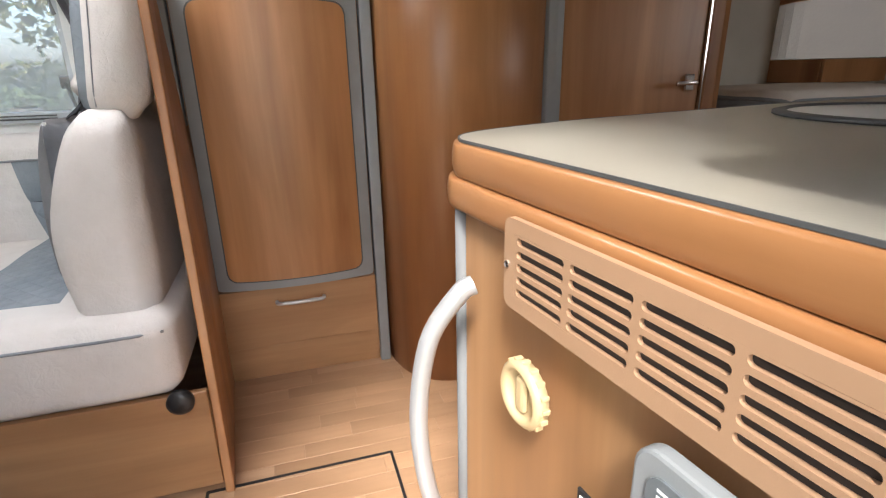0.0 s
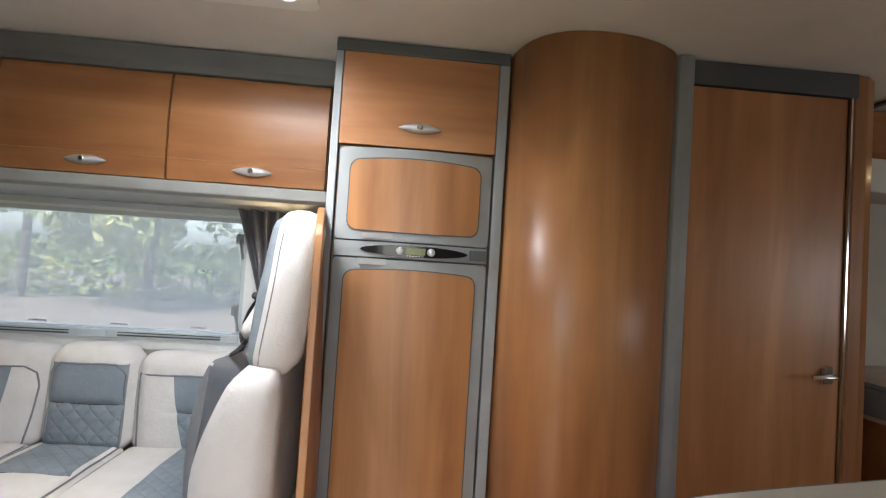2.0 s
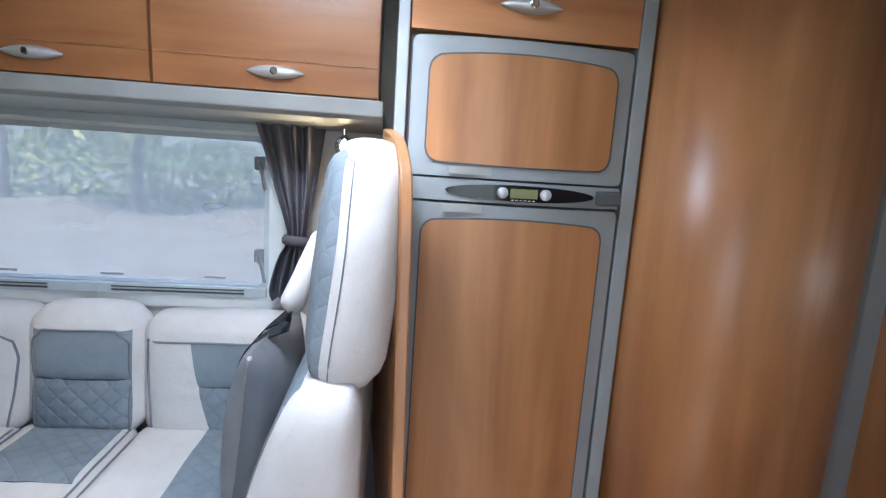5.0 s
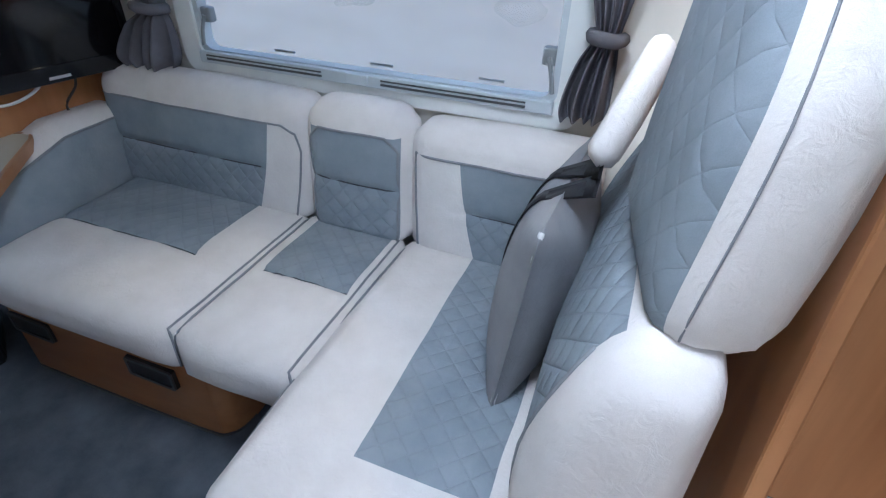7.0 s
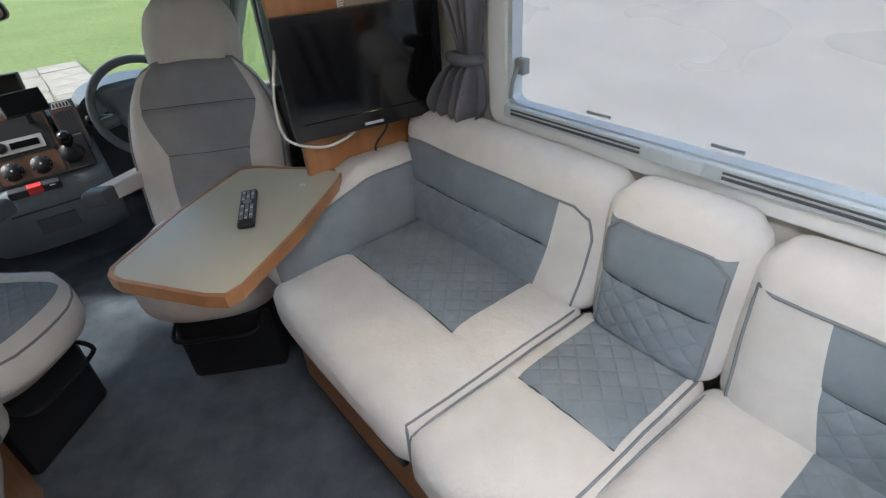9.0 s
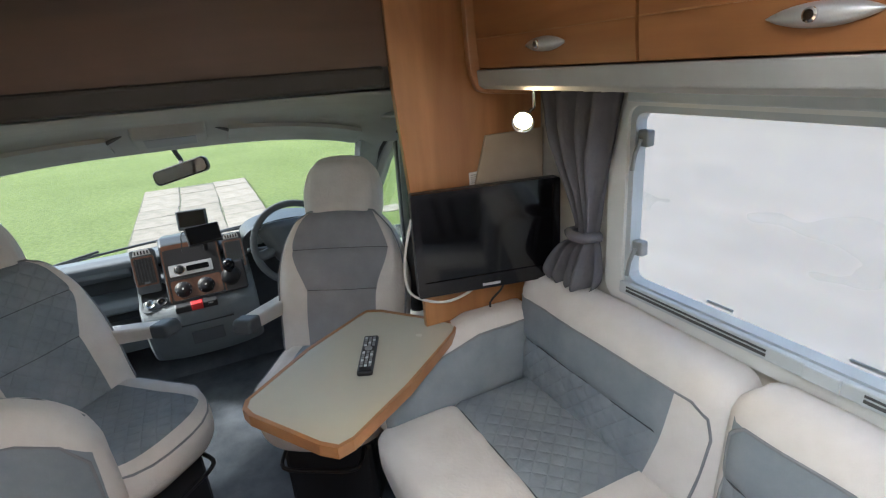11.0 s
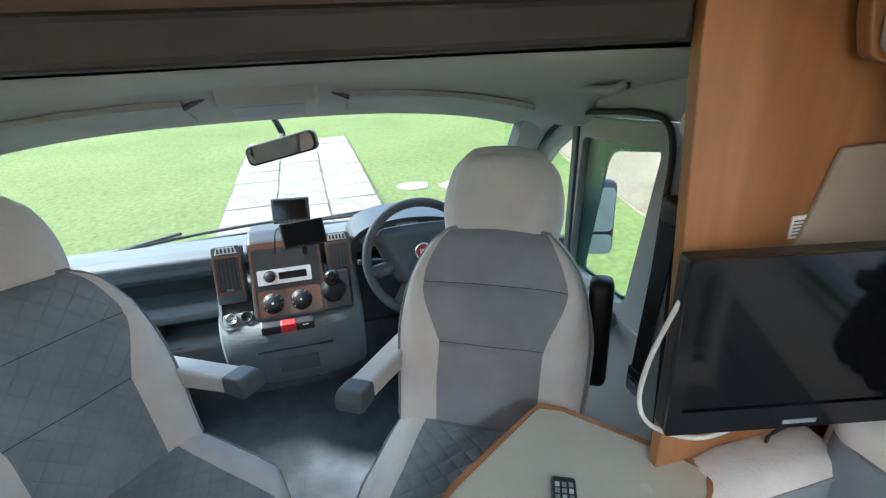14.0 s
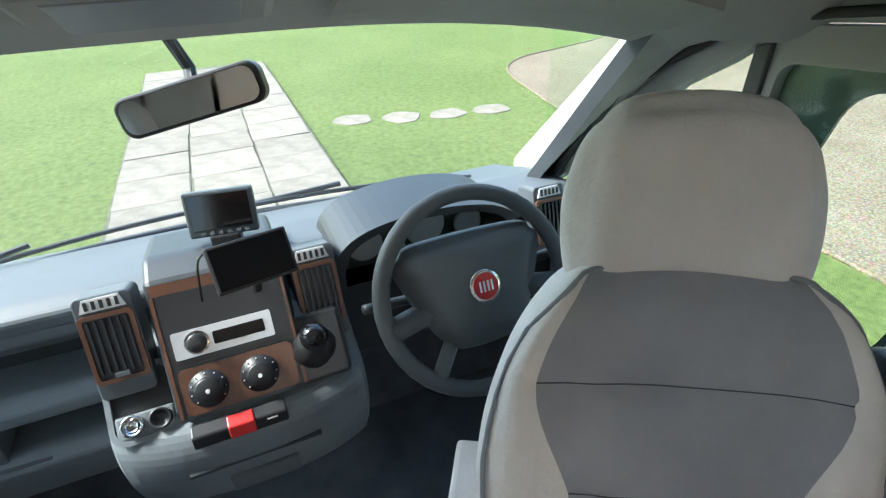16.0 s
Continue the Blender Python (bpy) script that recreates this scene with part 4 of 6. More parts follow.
# Reading lamps.
def spot(x, y, z, tx, ty, tz, power):
    root = thing("reading_lamp", x, y, z, "small chrome reading spotlight, lit warm", "lamp", "reading lamps")
    m = look((x, y, z), (tx, ty, tz))
    part("rim", lathe([(0.018, 0.05), (0.030, 0.02), (0.034, 0.0), (0.030, -0.002), (0.026, 0.010)], m, 20), CHROME, root, smooth=True)
    part("bulb", lathe([(0.019, 0.010), (0.018, 0.006), (0.008, 0.003)], m, 16), LAMP, root, "glowing warm bulb")
    d = Vector((x, y, z)) - Vector((tx, ty, tz))
    d.normalize()
    part("arm", tube([Vector((x, y, z)) + d * 0.045, (x, y + 0.04, z + 0.04), (x, y + 0.04, 1.47)], 0.006), CHROME, root)
    lp = new("reading_lamp_light", bpy.data.lights.new("reading_lamp_light", "SPOT"))
    lp.data.energy, lp.data.color, lp.data.spot_size, lp.data.shadow_soft_size = power, (1.0, 0.75, 0.42), radians(95), 0.02
    lp.matrix_world = look(Vector((x, y, z)) - d * 0.012, (tx, ty, tz))


spot(-2.335, 2.335, 1.375, -1.5, 1.7, 1.15, 2.0)
spot(-0.71, 2.395, 1.40, -1.5, 1.5, 1.2, 2.0)

# Partition by the cab, television, table.
pp = thing("cab_partition", -2.46, 2.27, 0.0, "cherry veneer partition beside the cab opening", "partition", kind="structure")
part("panel", prism([(2.02, 0.0), (2.02, 1.0), (1.985, 1.50), (1.975, 2.02), (2.49, 2.02), (2.49, 0.0)], "x", LF - 0.012, LF + 0.012, 0.003), WOOD, pp)
part("beige_board", prism([(2.228, 1.19), (2.272, 1.335), (2.49, 1.335), (2.49, 1.10), (2.2, 1.10)], "x", LF + 0.0125, LF + 0.022, 0.003), plastic("beige_board", (0.36, 0.29, 0.22), 0.7), pp, "beige board on the partition")
part("paper_label", box(LF + 0.0125, LF + 0.0145, 2.210, 2.270, 1.185, 1.225), PAPER, pp, "white printed label")
for k in range(5):
    part("print_bar", box(LF + 0.0144, LF + 0.0150, 2.215, 2.265, 1.190 + k * 0.0062, 1.192 + k * 0.0062), DARKTRIM, pp)
tvm = Matrix.Translation((-2.385, 2.225, 0.862)) @ pose(0, 0, 0, 0, 0, -12)
tv = thing("television", 0, 0, 0, "black flat television on a wall bracket", "television", m=tvm)
part("case", box(-0.022, 0.018, -0.240, 0.240, 0.0, 0.335, 0.008), BLACK, tv, local=True)
part("bezel", ring_prism(moved(round_rect(0.480, 0.335, 0.008), 0, 0.1675), moved(round_rect(0.430, 0.265, 0.003), 0, 0.180), "x", 0.018, 0.024), GLOSSBLACK, tv, "gloss black bezel", local=True)
part("screen", box(0.0165, 0.0195, -0.216, 0.216, 0.045, 0.315), SCREEN, tv, "dark switched-off screen", local=True)
part("maker_plate", box(0.0235, 0.0255, -0.030, 0.030, 0.010, 0.018), ALU, tv, "silver name bar", local=True)
part("bracket", box(-0.075, -0.021, -0.05, 0.05, 0.11, 0.22, 0.004), BLACK, tv, local=True)
cb = thing("television_cable", -2.40, 2.1, 0.80, "white cable hanging below the television", "cable")
part("white_cable", tube(spline([(-2.43, 1.99, 1.12), (-2.45, 1.965, 1.0), (-2.46, 1.965, 0.90), (-2.44, 1.99, 0.855), (-2.42, 2.08, 0.825), (-2.42, 2.18, 0.845), (-2.43, 2.22, 0.90)], 6), 0.0045, 8), WHITE, cb, smooth=True)
part("black_cable", tube(spline([(-2.42, 2.30, 0.90), (-2.41, 2.29, 0.83), (-2.43, 2.25, 0.77), (-2.44, 2.27, 0.70)], 6), 0.004, 8), BLACK, cb, smooth=True)

tb = thing("table", -2.36, 1.75, 0.0, "pale laminate swivel table with an orange wood edge", "table")
ring = [(-2.318, 1.428), (-2.28, 1.440), (-2.08, 1.570), (-2.045, 1.605), (-2.055, 1.645), (-2.19, 1.84), (-2.38, 2.075), (-2.42, 2.105), (-2.46, 2.085), (-2.66, 1.925), (-2.685, 1.88), (-2.665, 1.845), (-2.53, 1.64), (-2.355, 1.440)]
part("tabletop", prism(ring, "z", 0.708, 0.733, 0.003), TABLETOP, tb)
def offset(pts, d):
    c = Vector((sum(p[0] for p in pts) / len(pts), sum(p[1] for p in pts) / len(pts)))
    return [tuple(c + (Vector(p) - c) * (1 + d / (Vector(p) - c).length)) for p in pts]
part("edge_strip", ring_prism(offset(ring, 0.012), offset(ring, -0.001), "z", 0.702, 0.7345), MOULD, tb, "orange wooden edging")
part("leg", lathe([(0.10, 0.014), (0.10, 0.022), (0.028, 0.032), (0.026, 0.708)], Matrix.Translation((-2.45, 1.96, 0)), 20), ALU, tb, smooth=True)
rm = thing("remote_control", 0, 0, 0, "black remote control with grey buttons on the table", "remote control", m=pose(-2.382, 1.790, 0.7335, 0, 0, -24))
part("body", box(-0.105, 0.105, -0.023, 0.023, 0.0, 0.018, 0.006), BLACK, rm, local=True)
for i in range(12):
    for j in range(3):
        if i in (4, 5):
            continue
        part("button", box(-0.088 + i * 0.0145, -0.079 + i * 0.0145, -0.016 + j * 0.0125, -0.008 + j * 0.0125, 0.017, 0.0205), WINFRAME if (i + j) % 3 == 0 else GREYTRIM, rm, local=True)
part("pad", lathe([(0.012, 0.017), (0.012, 0.0205), (0.006, 0.021)], pose(-0.020, 0, 0), 16), GREYTRIM, rm, local=True)
# Short sofa on the nearside.
soft("nearside_sofa", -1.985, 0.57, 0.306, (0.91, 0.92, 0.19), "cream nearside sofa seat with a grey panel", "cushion",
     lambda p, i, s: "quilted_panel" if i == 2 and s > 0 and -0.28 < p.x < 0.32 and p.y < 0.23 else "cover", 0.055, 0.012, cuts=((-0.28, 0.32), (0.23,), ()), seed=13,
     piping=[([(-0.28, -0.40, 0.095), (-0.28, 0.23, 0.095), (0.32, 0.23, 0.095)], 0.002)])
def round_end(p):
    """Lets the top of a side cushion fall in a quarter round towards the aisle."""
    d = min(1.0, max(0.0, (p.y - 0.23) / 0.25))
    return Vector((p.x, p.y, p.z - 0.24 * (1 - math.sqrt(1 - d * d * 0.96)) * max(0.0, (p.z + 0.14) / 0.41)))


soft("side_cushion", -2.508, 0.58, 0.30, (0.13, 0.94, 0.54), "cream arm cushion with a grey inner face on the nearside sofa", "cushion",
     lambda p, i, s: "grey_panel" if i == 0 and s > 0 and p.z < 0.19 else "cover", 0.05, 0.012,
     warp=round_end, cuts=((), (), (0.19,)), seed=14, step=0.025,
     piping=[([(0.065, -0.45, 0.19), (0.065, 0.40, 0.19), (0.065, 0.45, 0.14), (0.065, 0.455, -0.05)], 0.004), ([(-0.03, -0.45, 0.27), (-0.03, 0.45, 0.27)], 0.003)])
nb = thing("nearside_bench", -1.9, 0.6, 0.0, "cherry base under the nearside sofa", "sofa base")
part("panel", box(-2.56, -1.54, 0.11, 1.00, 0.014, 0.300, 0.004), WOOD_Y, nb)

# Cab seats.
def back_wing(p):
    """Spreads the middle panel of a backrest towards its shoulders."""
    u = min(1.0, max(0.0, (p.z + 0.04) / 0.22))
    t = 0.145 + 0.075 * u * u * (3 - 2 * u)
    y = abs(p.y)
    y = y * t / 0.145 if y < 0.145 else t + (y - 0.145) * (0.265 - t) / 0.12
    return Vector((p.x, math.copysign(y, p.y), p.z))


def back_shoulder(p):
    """Draws the top of a backrest in to round shoulders."""
    u = max(0.0, (p.z + 0.04) / 0.355)
    w = abs(p.y) / 0.265
    return Vector((p.x + 0.03 * w ** 3 * (1 if p.x > 0 else 0), p.y * (1.0 - 0.40 * u ** 2.6 - 0.06 * max(0, -p.z / 0.3)), p.z - 0.02 * w ** 2 * u * u))


def cab_seat(m, label, arms, panel):
    root = thing("swivel_chair", 0, 0, 0, label, "seat", "cab seats", m=m)
    base = part("pedestal", box(-0.17, 0.15, -0.17, 0.17, 0.014, 0.30, 0.02), BLACK, root, "black swivel pedestal", local=True)
    part("swivel_plate", lathe([(0.17, 0.30), (0.17, 0.325), (0.15, 0.33)], Matrix.Identity(4), 24), BLACK, root, local=True)
    part("adjust_bar", tube(spline([(0.16, -0.14, 0.30), (0.235, -0.13, 0.275), (0.245, 0.0, 0.272), (0.235, 0.13, 0.275), (0.16, 0.14, 0.30)], 5), 0.008), BLACK, root, local=True)
    cu = Cushion((0.52, 0.50, 0.17), 0.07, 0.018, lambda p: Vector((p.x - 0.14 * (abs(p.y) / 0.25) ** 3.2 * max(0.0, p.x / 0.26), p.y, p.z + 0.025 * (abs(p.y) / 0.25) ** 3 + 0.015 * max(0, p.x / 0.26))), 21)
    cushion_parts(cu, root, lambda p, i, s: "quilted_panel" if i == 2 and s > 0 and abs(p.y) < 0.165 and p.x < 0.235 else "cover", {**FAB}, 0.025, ((0.235,), (-0.165, 0.165), ()),
                  piping=[([(-0.2, -0.25, 0.05), (0.26, -0.25, 0.05), (0.26, 0.25, 0.05), (-0.2, 0.25, 0.05)], 0.004)], m=Matrix.Translation((0.01, 0, 0.415)))
    mb = Matrix.Translation((-0.235, 0, 0.44)) @ pose(0, 0, 0, 0, -BACK_LEAN, 0)
    bk = Cushion((0.13, 0.53, 0.63), 0.06, 0.012, lambda p: back_shoulder(back_wing(p)), 22)
    bk.seams = ((0, 1, 2, -0.02, -0.145, 0.145), (0, 1, 2, 0.15, -0.145, 0.145))
    cushion_parts(bk, root, lambda p, i, s: "backrest_panel" if (i == 0 and s > 0 or i == 2 and s > 0 and p.x > -0.03) and abs(p.y) < 0.145 else "backrest", {"backrest": CREAM, "backrest_panel": panel}, 0.03, ((), (-0.145, 0.145), ()),
                  piping=[([(0.04, -0.265, -0.30), (0.04, -0.265, 0.23), (0.04, -0.18, 0.315), (0.04, 0.18, 0.315), (0.04, 0.265, 0.23), (0.04, 0.265, -0.30)], 0.004),
                          ([(0.065, -0.145, -0.02), (0.065, 0.145, -0.02)], -0.0012), ([(0.065, -0.145, 0.15), (0.065, 0.145, 0.15)], -0.0012)], m=mb @ Matrix.Translation((0, 0, 0.295)))
    hr = Cushion((0.10, 0.295, 0.275), 0.05, 0.012, lambda p: Vector((p.x, p.y * (1.07 - 0.05 * p.z / 0.135 - 0.13 * (p.z / 0.135) ** 2), p.z + 0.03 * (1 - (p.y / 0.135) ** 2) * min(1.0, max(0.0, -p.z / 0.10)) - 0.016 * (p.y / 0.135) ** 2 * min(1.0, max(0.0, p.z / 0.10)))), 23)
    cushion_parts(hr, root, lambda p, i, s: "headrest", {"headrest": CREAM}, 0.014, m=mb @ Matrix.Translation((0.0, 0, 0.688)),
                  piping=[([(-0.03, -0.135, -0.12), (-0.03, -0.135, 0.10), (-0.03, -0.09, 0.135), (-0.03, 0.09, 0.135), (-0.03, 0.135, 0.10), (-0.03, 0.135, -0.12)], 0.003)])
    for y in (-0.06, 0.06):
        bm = tube([(-0.01, y, 0.53), (-0.01, y, 0.62)], 0.007)
        bmesh.ops.transform(bm, matrix=mb, verts=bm.verts)
        part("headrest_post", bm, CHROME, root, local=True)
    for side, up in arms:
        y = side * 0.285
        if up:
            bm = box(-0.43, -0.36, y - 0.032, y + 0.032, 0.56, 0.90, 0.02)
            part("armrest", bm, BLACK, root, "folded black armrest", local=True, smooth=True)
            continue
        bm = prism([(-0.40, 0.60), (-0.40, 0.655), (-0.04, 0.728), (-0.04, 0.678), (-0.34, 0.60)], "y", y - 0.033, y + 0.033, 0.010, 3)
        a = part("armrest", bm, CREAM, root, "cream armrest with a dark grey tip", local=True, smooth=False)
        part("tip", prism([(-0.050, 0.675), (-0.050, 0.730), (0.02, 0.741), (0.038, 0.728), (0.038, 0.693), (0.02, 0.683)], "y", y - 0.036, y + 0.036, 0.010, 3), DASH, a, "dark grey armrest tip", local=True)
        part("pivot", lathe([(0.045, -0.02), (0.045, 0.02), (0.03, 0.028)], pose(-0.35, side * 0.262, 0.50, 90), 20), BLACK, root, "black recliner knob", local=True)
    return root


SEATGREY = fabric("mauve_grey_suede", (0.26, 0.265, 0.295), (0.33, 0.335, 0.37))
BACK_LEAN = 21
cab_seat(pose(-2.735, 1.725, 0, 0, 0, -31), "cream and grey swivelled driver seat facing the table", [(-1, False), (1, True)], SEATGREY)
cab_seat(pose(-2.83, 1.015, 0, 0, 0, 45), "cream and grey swivelled passenger seat", [(1, False), (-1, False)], QUILT)

# Cab side walls with door windows, pillars and windscreen.
def round_corners(pts, radii, n=5):
    """A polygon with its corners rounded, n + 1 points for each."""
    out = []
    for i, (p, r) in enumerate(zip(pts, radii)):
        p, a, b = Vector(p), Vector(pts[i - 1]), Vector(pts[(i + 1) % len(pts)])
        u, v = p + (a - p).normalized() * r, p + (b - p).normalized() * r
        for k in range(n + 1):
            t = k / n
            q = u.lerp(p, t).lerp(p.lerp(v, t), t)
            out.append((q.x, q.y))
    return out


def cab_side(sign, name):
    y = YC + sign * 0.985
    t = 0.04 * sign
    a, b = min(y, y + t), max(y, y + t)
    root = thing(name, -3.4, y, 0.0, "grey moulded cab door with a clear window", "door", kind="structure")
    # x from the rear pillar to the front pillar; the window opening leans with the pillars.
    part("lower_panel", prism([(-2.50, 0.0), (-2.50, 0.70), (-3.05, 0.70), (-3.95, 0.70), (-4.25, 0.62), (-4.25, 0.0)], "y", a, b, 0.008), CABTRIM, root, "pale grey door card")
    part("sill_roll", prism([(-3.02, 0.66), (-3.02, 0.715), (-3.95, 0.715), (-4.0, 0.66)], "y", y - 0.05 if sign > 0 else y - 0.005, y + 0.005 if sign > 0 else y + 0.05, 0.018, 3), CABTRIM, root)
    part("rear_pillar", prism([(-2.46, 0.70), (-2.46, 1.50), (-2.80, 1.49), (-2.848, 1.33), (-2.856, 1.25), (-2.868, 0.70)], "y", a - 0.012 * (sign < 0), b + 0.012 * (sign > 0), 0.010, 2), CABTRIM, root, "pale grey pillar trim")
    part("roof_rail", prism([(-2.80, 1.495), (-2.852, 1.312), (-3.335, 1.262), (-3.53, 1.165), (-3.60, 1.13), (-3.53, 1.30), (-3.05, 1.47)], "y", a, b, 0.01), CABTRIM, root)
    outer = round_corners([(-2.872, 0.70), (-2.862, 1.306), (-3.345, 1.258), (-3.365, 0.70)], (0.01, 0.05, 0.02, 0.01))
    inner = round_corners([(-3.005, 0.742), (-2.912, 1.236), (-3.300, 1.203), (-3.338, 0.742)], (0.05, 0.03, 0.03, 0.02))
    clear = round_corners([(-3.022, 0.752), (-2.922, 1.226), (-3.185, 1.176), (-3.285, 0.752)], (0.05, 0.03, 0.05, 0.03))
    part("window_surround", ring_prism(outer, inner, "y", a + 0.004, b - 0.004), CABTRIM, root, "pale grey door frame round the window")
    part("window_rail", ring_prism(inner, clear, "y", y + 0.030 if sign > 0 else y - 0.038, y + 0.038 if sign > 0 else y - 0.030), plastic("dark_teal_glass_edge", (0.045, 0.075, 0.075), 0.25), root, "dark teal glass edge")
    part("quarter_post", prism([(-3.318, 1.235), (-3.350, 1.225), (-3.372, 0.71), (-3.340, 0.71)], "y", a - 0.006, b + 0.006, 0.004), DARKTRIM, root, "dark window divider")
    part("front_pillar", prism([(-3.50, 1.30), (-3.535, 1.175), (-3.98, 0.755), (-4.14, 0.70), (-4.14, 0.745), (-3.585, 1.30)], "y", a - 0.01, b + 0.01, 0.014, 2), CABTRIM, root)
    part("quarter_trim", prism([(-3.35, 1.225), (-3.35, 1.258), (-3.53, 1.17), (-3.98, 0.755), (-3.90, 0.755), (-3.50, 1.12), (-3.40, 1.185)], "y", a + 0.002, b - 0.002, 0.006), CABTRIM, root)
    yy = y - 0.012 * sign
    seal = spline([(-2.872, yy, 0.72), (-2.860, yy, 1.10), (-2.856, yy, 1.24), (-2.885, yy, 1.305), (-2.95, yy, 1.318), (-3.105, yy, 1.306), (-3.332, yy, 1.266), (-3.50, yy, 1.185), (-3.654, yy, 1.072), (-3.80, yy, 0.94), (-3.97, yy, 0.76)], 6)
    part("door_seal", tube(seal, 0.0085, 8), RAILDARK, root, "black rubber door seal", smooth=True)
    p = part("pane", box(-4.0, -2.95, y + 0.45 * t if sign > 0 else y + 0.55 * t, y + 0.55 * t if sign > 0 else y + 0.45 * t, 0.69, 1.25), GLASS, root)
    p.visible_shadow = False
    g = thing("grip_handle", -3.15, y - 0.06 * sign, 1.34, "grey folding grip handle on the roof lining", "grip handle", "grip handles")
    part("grip", tube(spline([(-3.0, y - 0.06 * sign, 1.392), (-3.02, y - 0.085 * sign, 1.376), (-3.14, y - 0.095 * sign, 1.370), (-3.26, y - 0.085 * sign, 1.366), (-3.28, y - 0.06 * sign, 1.378)], 5), 0.012, 8), CABTRIM, g, smooth=True)
    part("mount", box(-3.045, -3.005, y - 0.055 * sign - 0.015, y - 0.055 * sign + 0.015, 1.375, 1.405, 0.006), DARKTRIM, g)
    part("mount", box(-3.295, -3.255, y - 0.055 * sign - 0.015, y - 0.055 * sign + 0.015, 1.362, 1.395, 0.006), DARKTRIM, g)
    mm = thing("door_mirror", 0, 0, 0, "black outside mirror beyond the cab door window", "mirror", "door mirrors", m=pose(-3.53, y + 0.21 * sign, 0.815, 0, 0, -20 * sign))
    part("housing", box(-0.075, 0.0, -0.085, 0.085, -0.155, 0.155, 0.03, 3), BLACK, mm, local=True, smooth=True)
    part("mirror_glass", prism(round_rect(0.146, 0.18, 0.02), "x", -0.002, 0.004), MIRROR, mm, local=True).location.z += 0.045
    part("mirror_glass", prism(round_rect(0.146, 0.085, 0.02), "x", -0.002, 0.004), MIRROR, mm, local=True).location.z -= 0.10
    part("stalk", box(-0.06, -0.02, min(-0.19 * sign, -0.06 * sign), max(-0.19 * sign, -0.06 * sign), -0.15, -0.08, 0.01), BLACK, mm, local=True)


cab_side(1, "door_2")
cab_side(-1, "door_3")
for sgn in (1, -1):
    y0, y1 = sorted((YC + sgn * 0.985, YC + sgn * 1.22))
    solid("cab_side_filler", box(-2.50, LF, y0, y1, 0.0, 1.5), WALL, "plain wall between the cab and the lounge", "wall", "structure")
# Windscreen.
ws = thing("windscreen", -3.95, YC, 0.70, "wide raked clear windscreen with black edges", "windscreen", kind="structure")
def screen_point(u, v):
    """u across, v up."""
    x = -4.22 + 0.62 * v + (0.24 - 0.12 * v) * abs(u) ** 2.2
    return Vector((x, YC + u * (0.98 - 0.06 * v), 0.685 + 0.625 * v - 0.05 * v * abs(u) ** 3))
bm = bmesh.new()
g = [[bm.verts.new(screen_point(-1 + 2 * i / 24, j / 8)) for i in range(25)] for j in range(9)]
for j in range(8):
    for i in range(24):
        bm.faces.new((g[j][i], g[j][i + 1], g[j + 1][i + 1], g[j + 1][i]))
p = part("pane", bm, GLASS, ws, smooth=True)
p.visible_shadow = False
part("lower_seal", tube([screen_point(-1 + 2 * i / 24, 0.015) for i in range(25)], 0.016, 6), BLACK, ws, smooth=True)
part("upper_seal", tube([screen_point(-1 + 2 * i / 24, 0.985) for i in range(25)], 0.012, 6), DARKTRIM, ws, smooth=True)
for u in (-1, 1):
    part("side_seal", tube([screen_point(u, j / 8) for j in range(9)], 0.014, 6), BLACK, ws, smooth=True)
for u0, u1 in ((-0.85, -0.05), (0.0, 0.8)):
    w = thing("wiper", -4.2, YC + u0, 0.70, "black windscreen wiper lying at the foot of the glass", "wiper", "wipers")
    pts = [screen_point(u0 + (u1 - u0) * k / 10, 0.03 + 0.05 * k / 10) + Vector((-0.035, 0, 0.01)) for k in range(11)]
    part("blade", tube(pts, 0.007, 6), BLACK, w)
    part("arm", tube([pts[0] + Vector((-0.02, 0, -0.01)), pts[5] + Vector((-0.015, 0, 0.015))], 0.008, 6), BLACK, w)
# Pillar trims beside the windscreen, from the glass to the door seal.
for sgn in (-1, 1):
    bm = bmesh.new()
    rows = []
    for k in range(13):
        v = 0.02 + 0.98 * k / 12
        g = screen_point(sgn * 0.915, v) + Vector((0.022, 0, -0.004))
        g2 = screen_point(sgn * 0.935, v) + Vector((0.045, 0, -0.01))
        d = Vector((-3.99 + 0.50 * v + 0.06 * v * v, YC + sgn * 0.972, 0.735 + 0.49 * v + 0.03 * v * v))
        e = Vector((d.x - 0.03, YC + sgn * 1.0, d.z + 0.01))
        h = screen_point(sgn * 0.96, v) + Vector((0.004, 0, 0.0))
        rows.append([bm.verts.new(p) for p in (g, g2, d, e, h)])
    edge = {r[i] for r in rows for i in (0, 1, 4)}
    for p, q in zip(rows, rows[1:]):
        for i in range(5):
            bm.faces.new((p[i], p[(i + 1) % 5], q[(i + 1) % 5], q[i]))
    bm.faces.new(rows[0][::-1])
    bm.faces.new(rows[-1])
    for f in bm.faces:
        if len(f.verts) == 4 and all(v in edge for v in f.verts):
            f.material_index = 1
    ob = solid("pillar_trim", bm, CABTRIM, "pale grey moulded trim with a dark glass edge on the windscreen pillar", "pillar", "structure", smooth=False)
    ob.data.materials.append(DASHLIGHT)
# Roof console, mirror.
VISOR = plastic("visor_cloth", (0.36, 0.37, 0.355), 0.85)


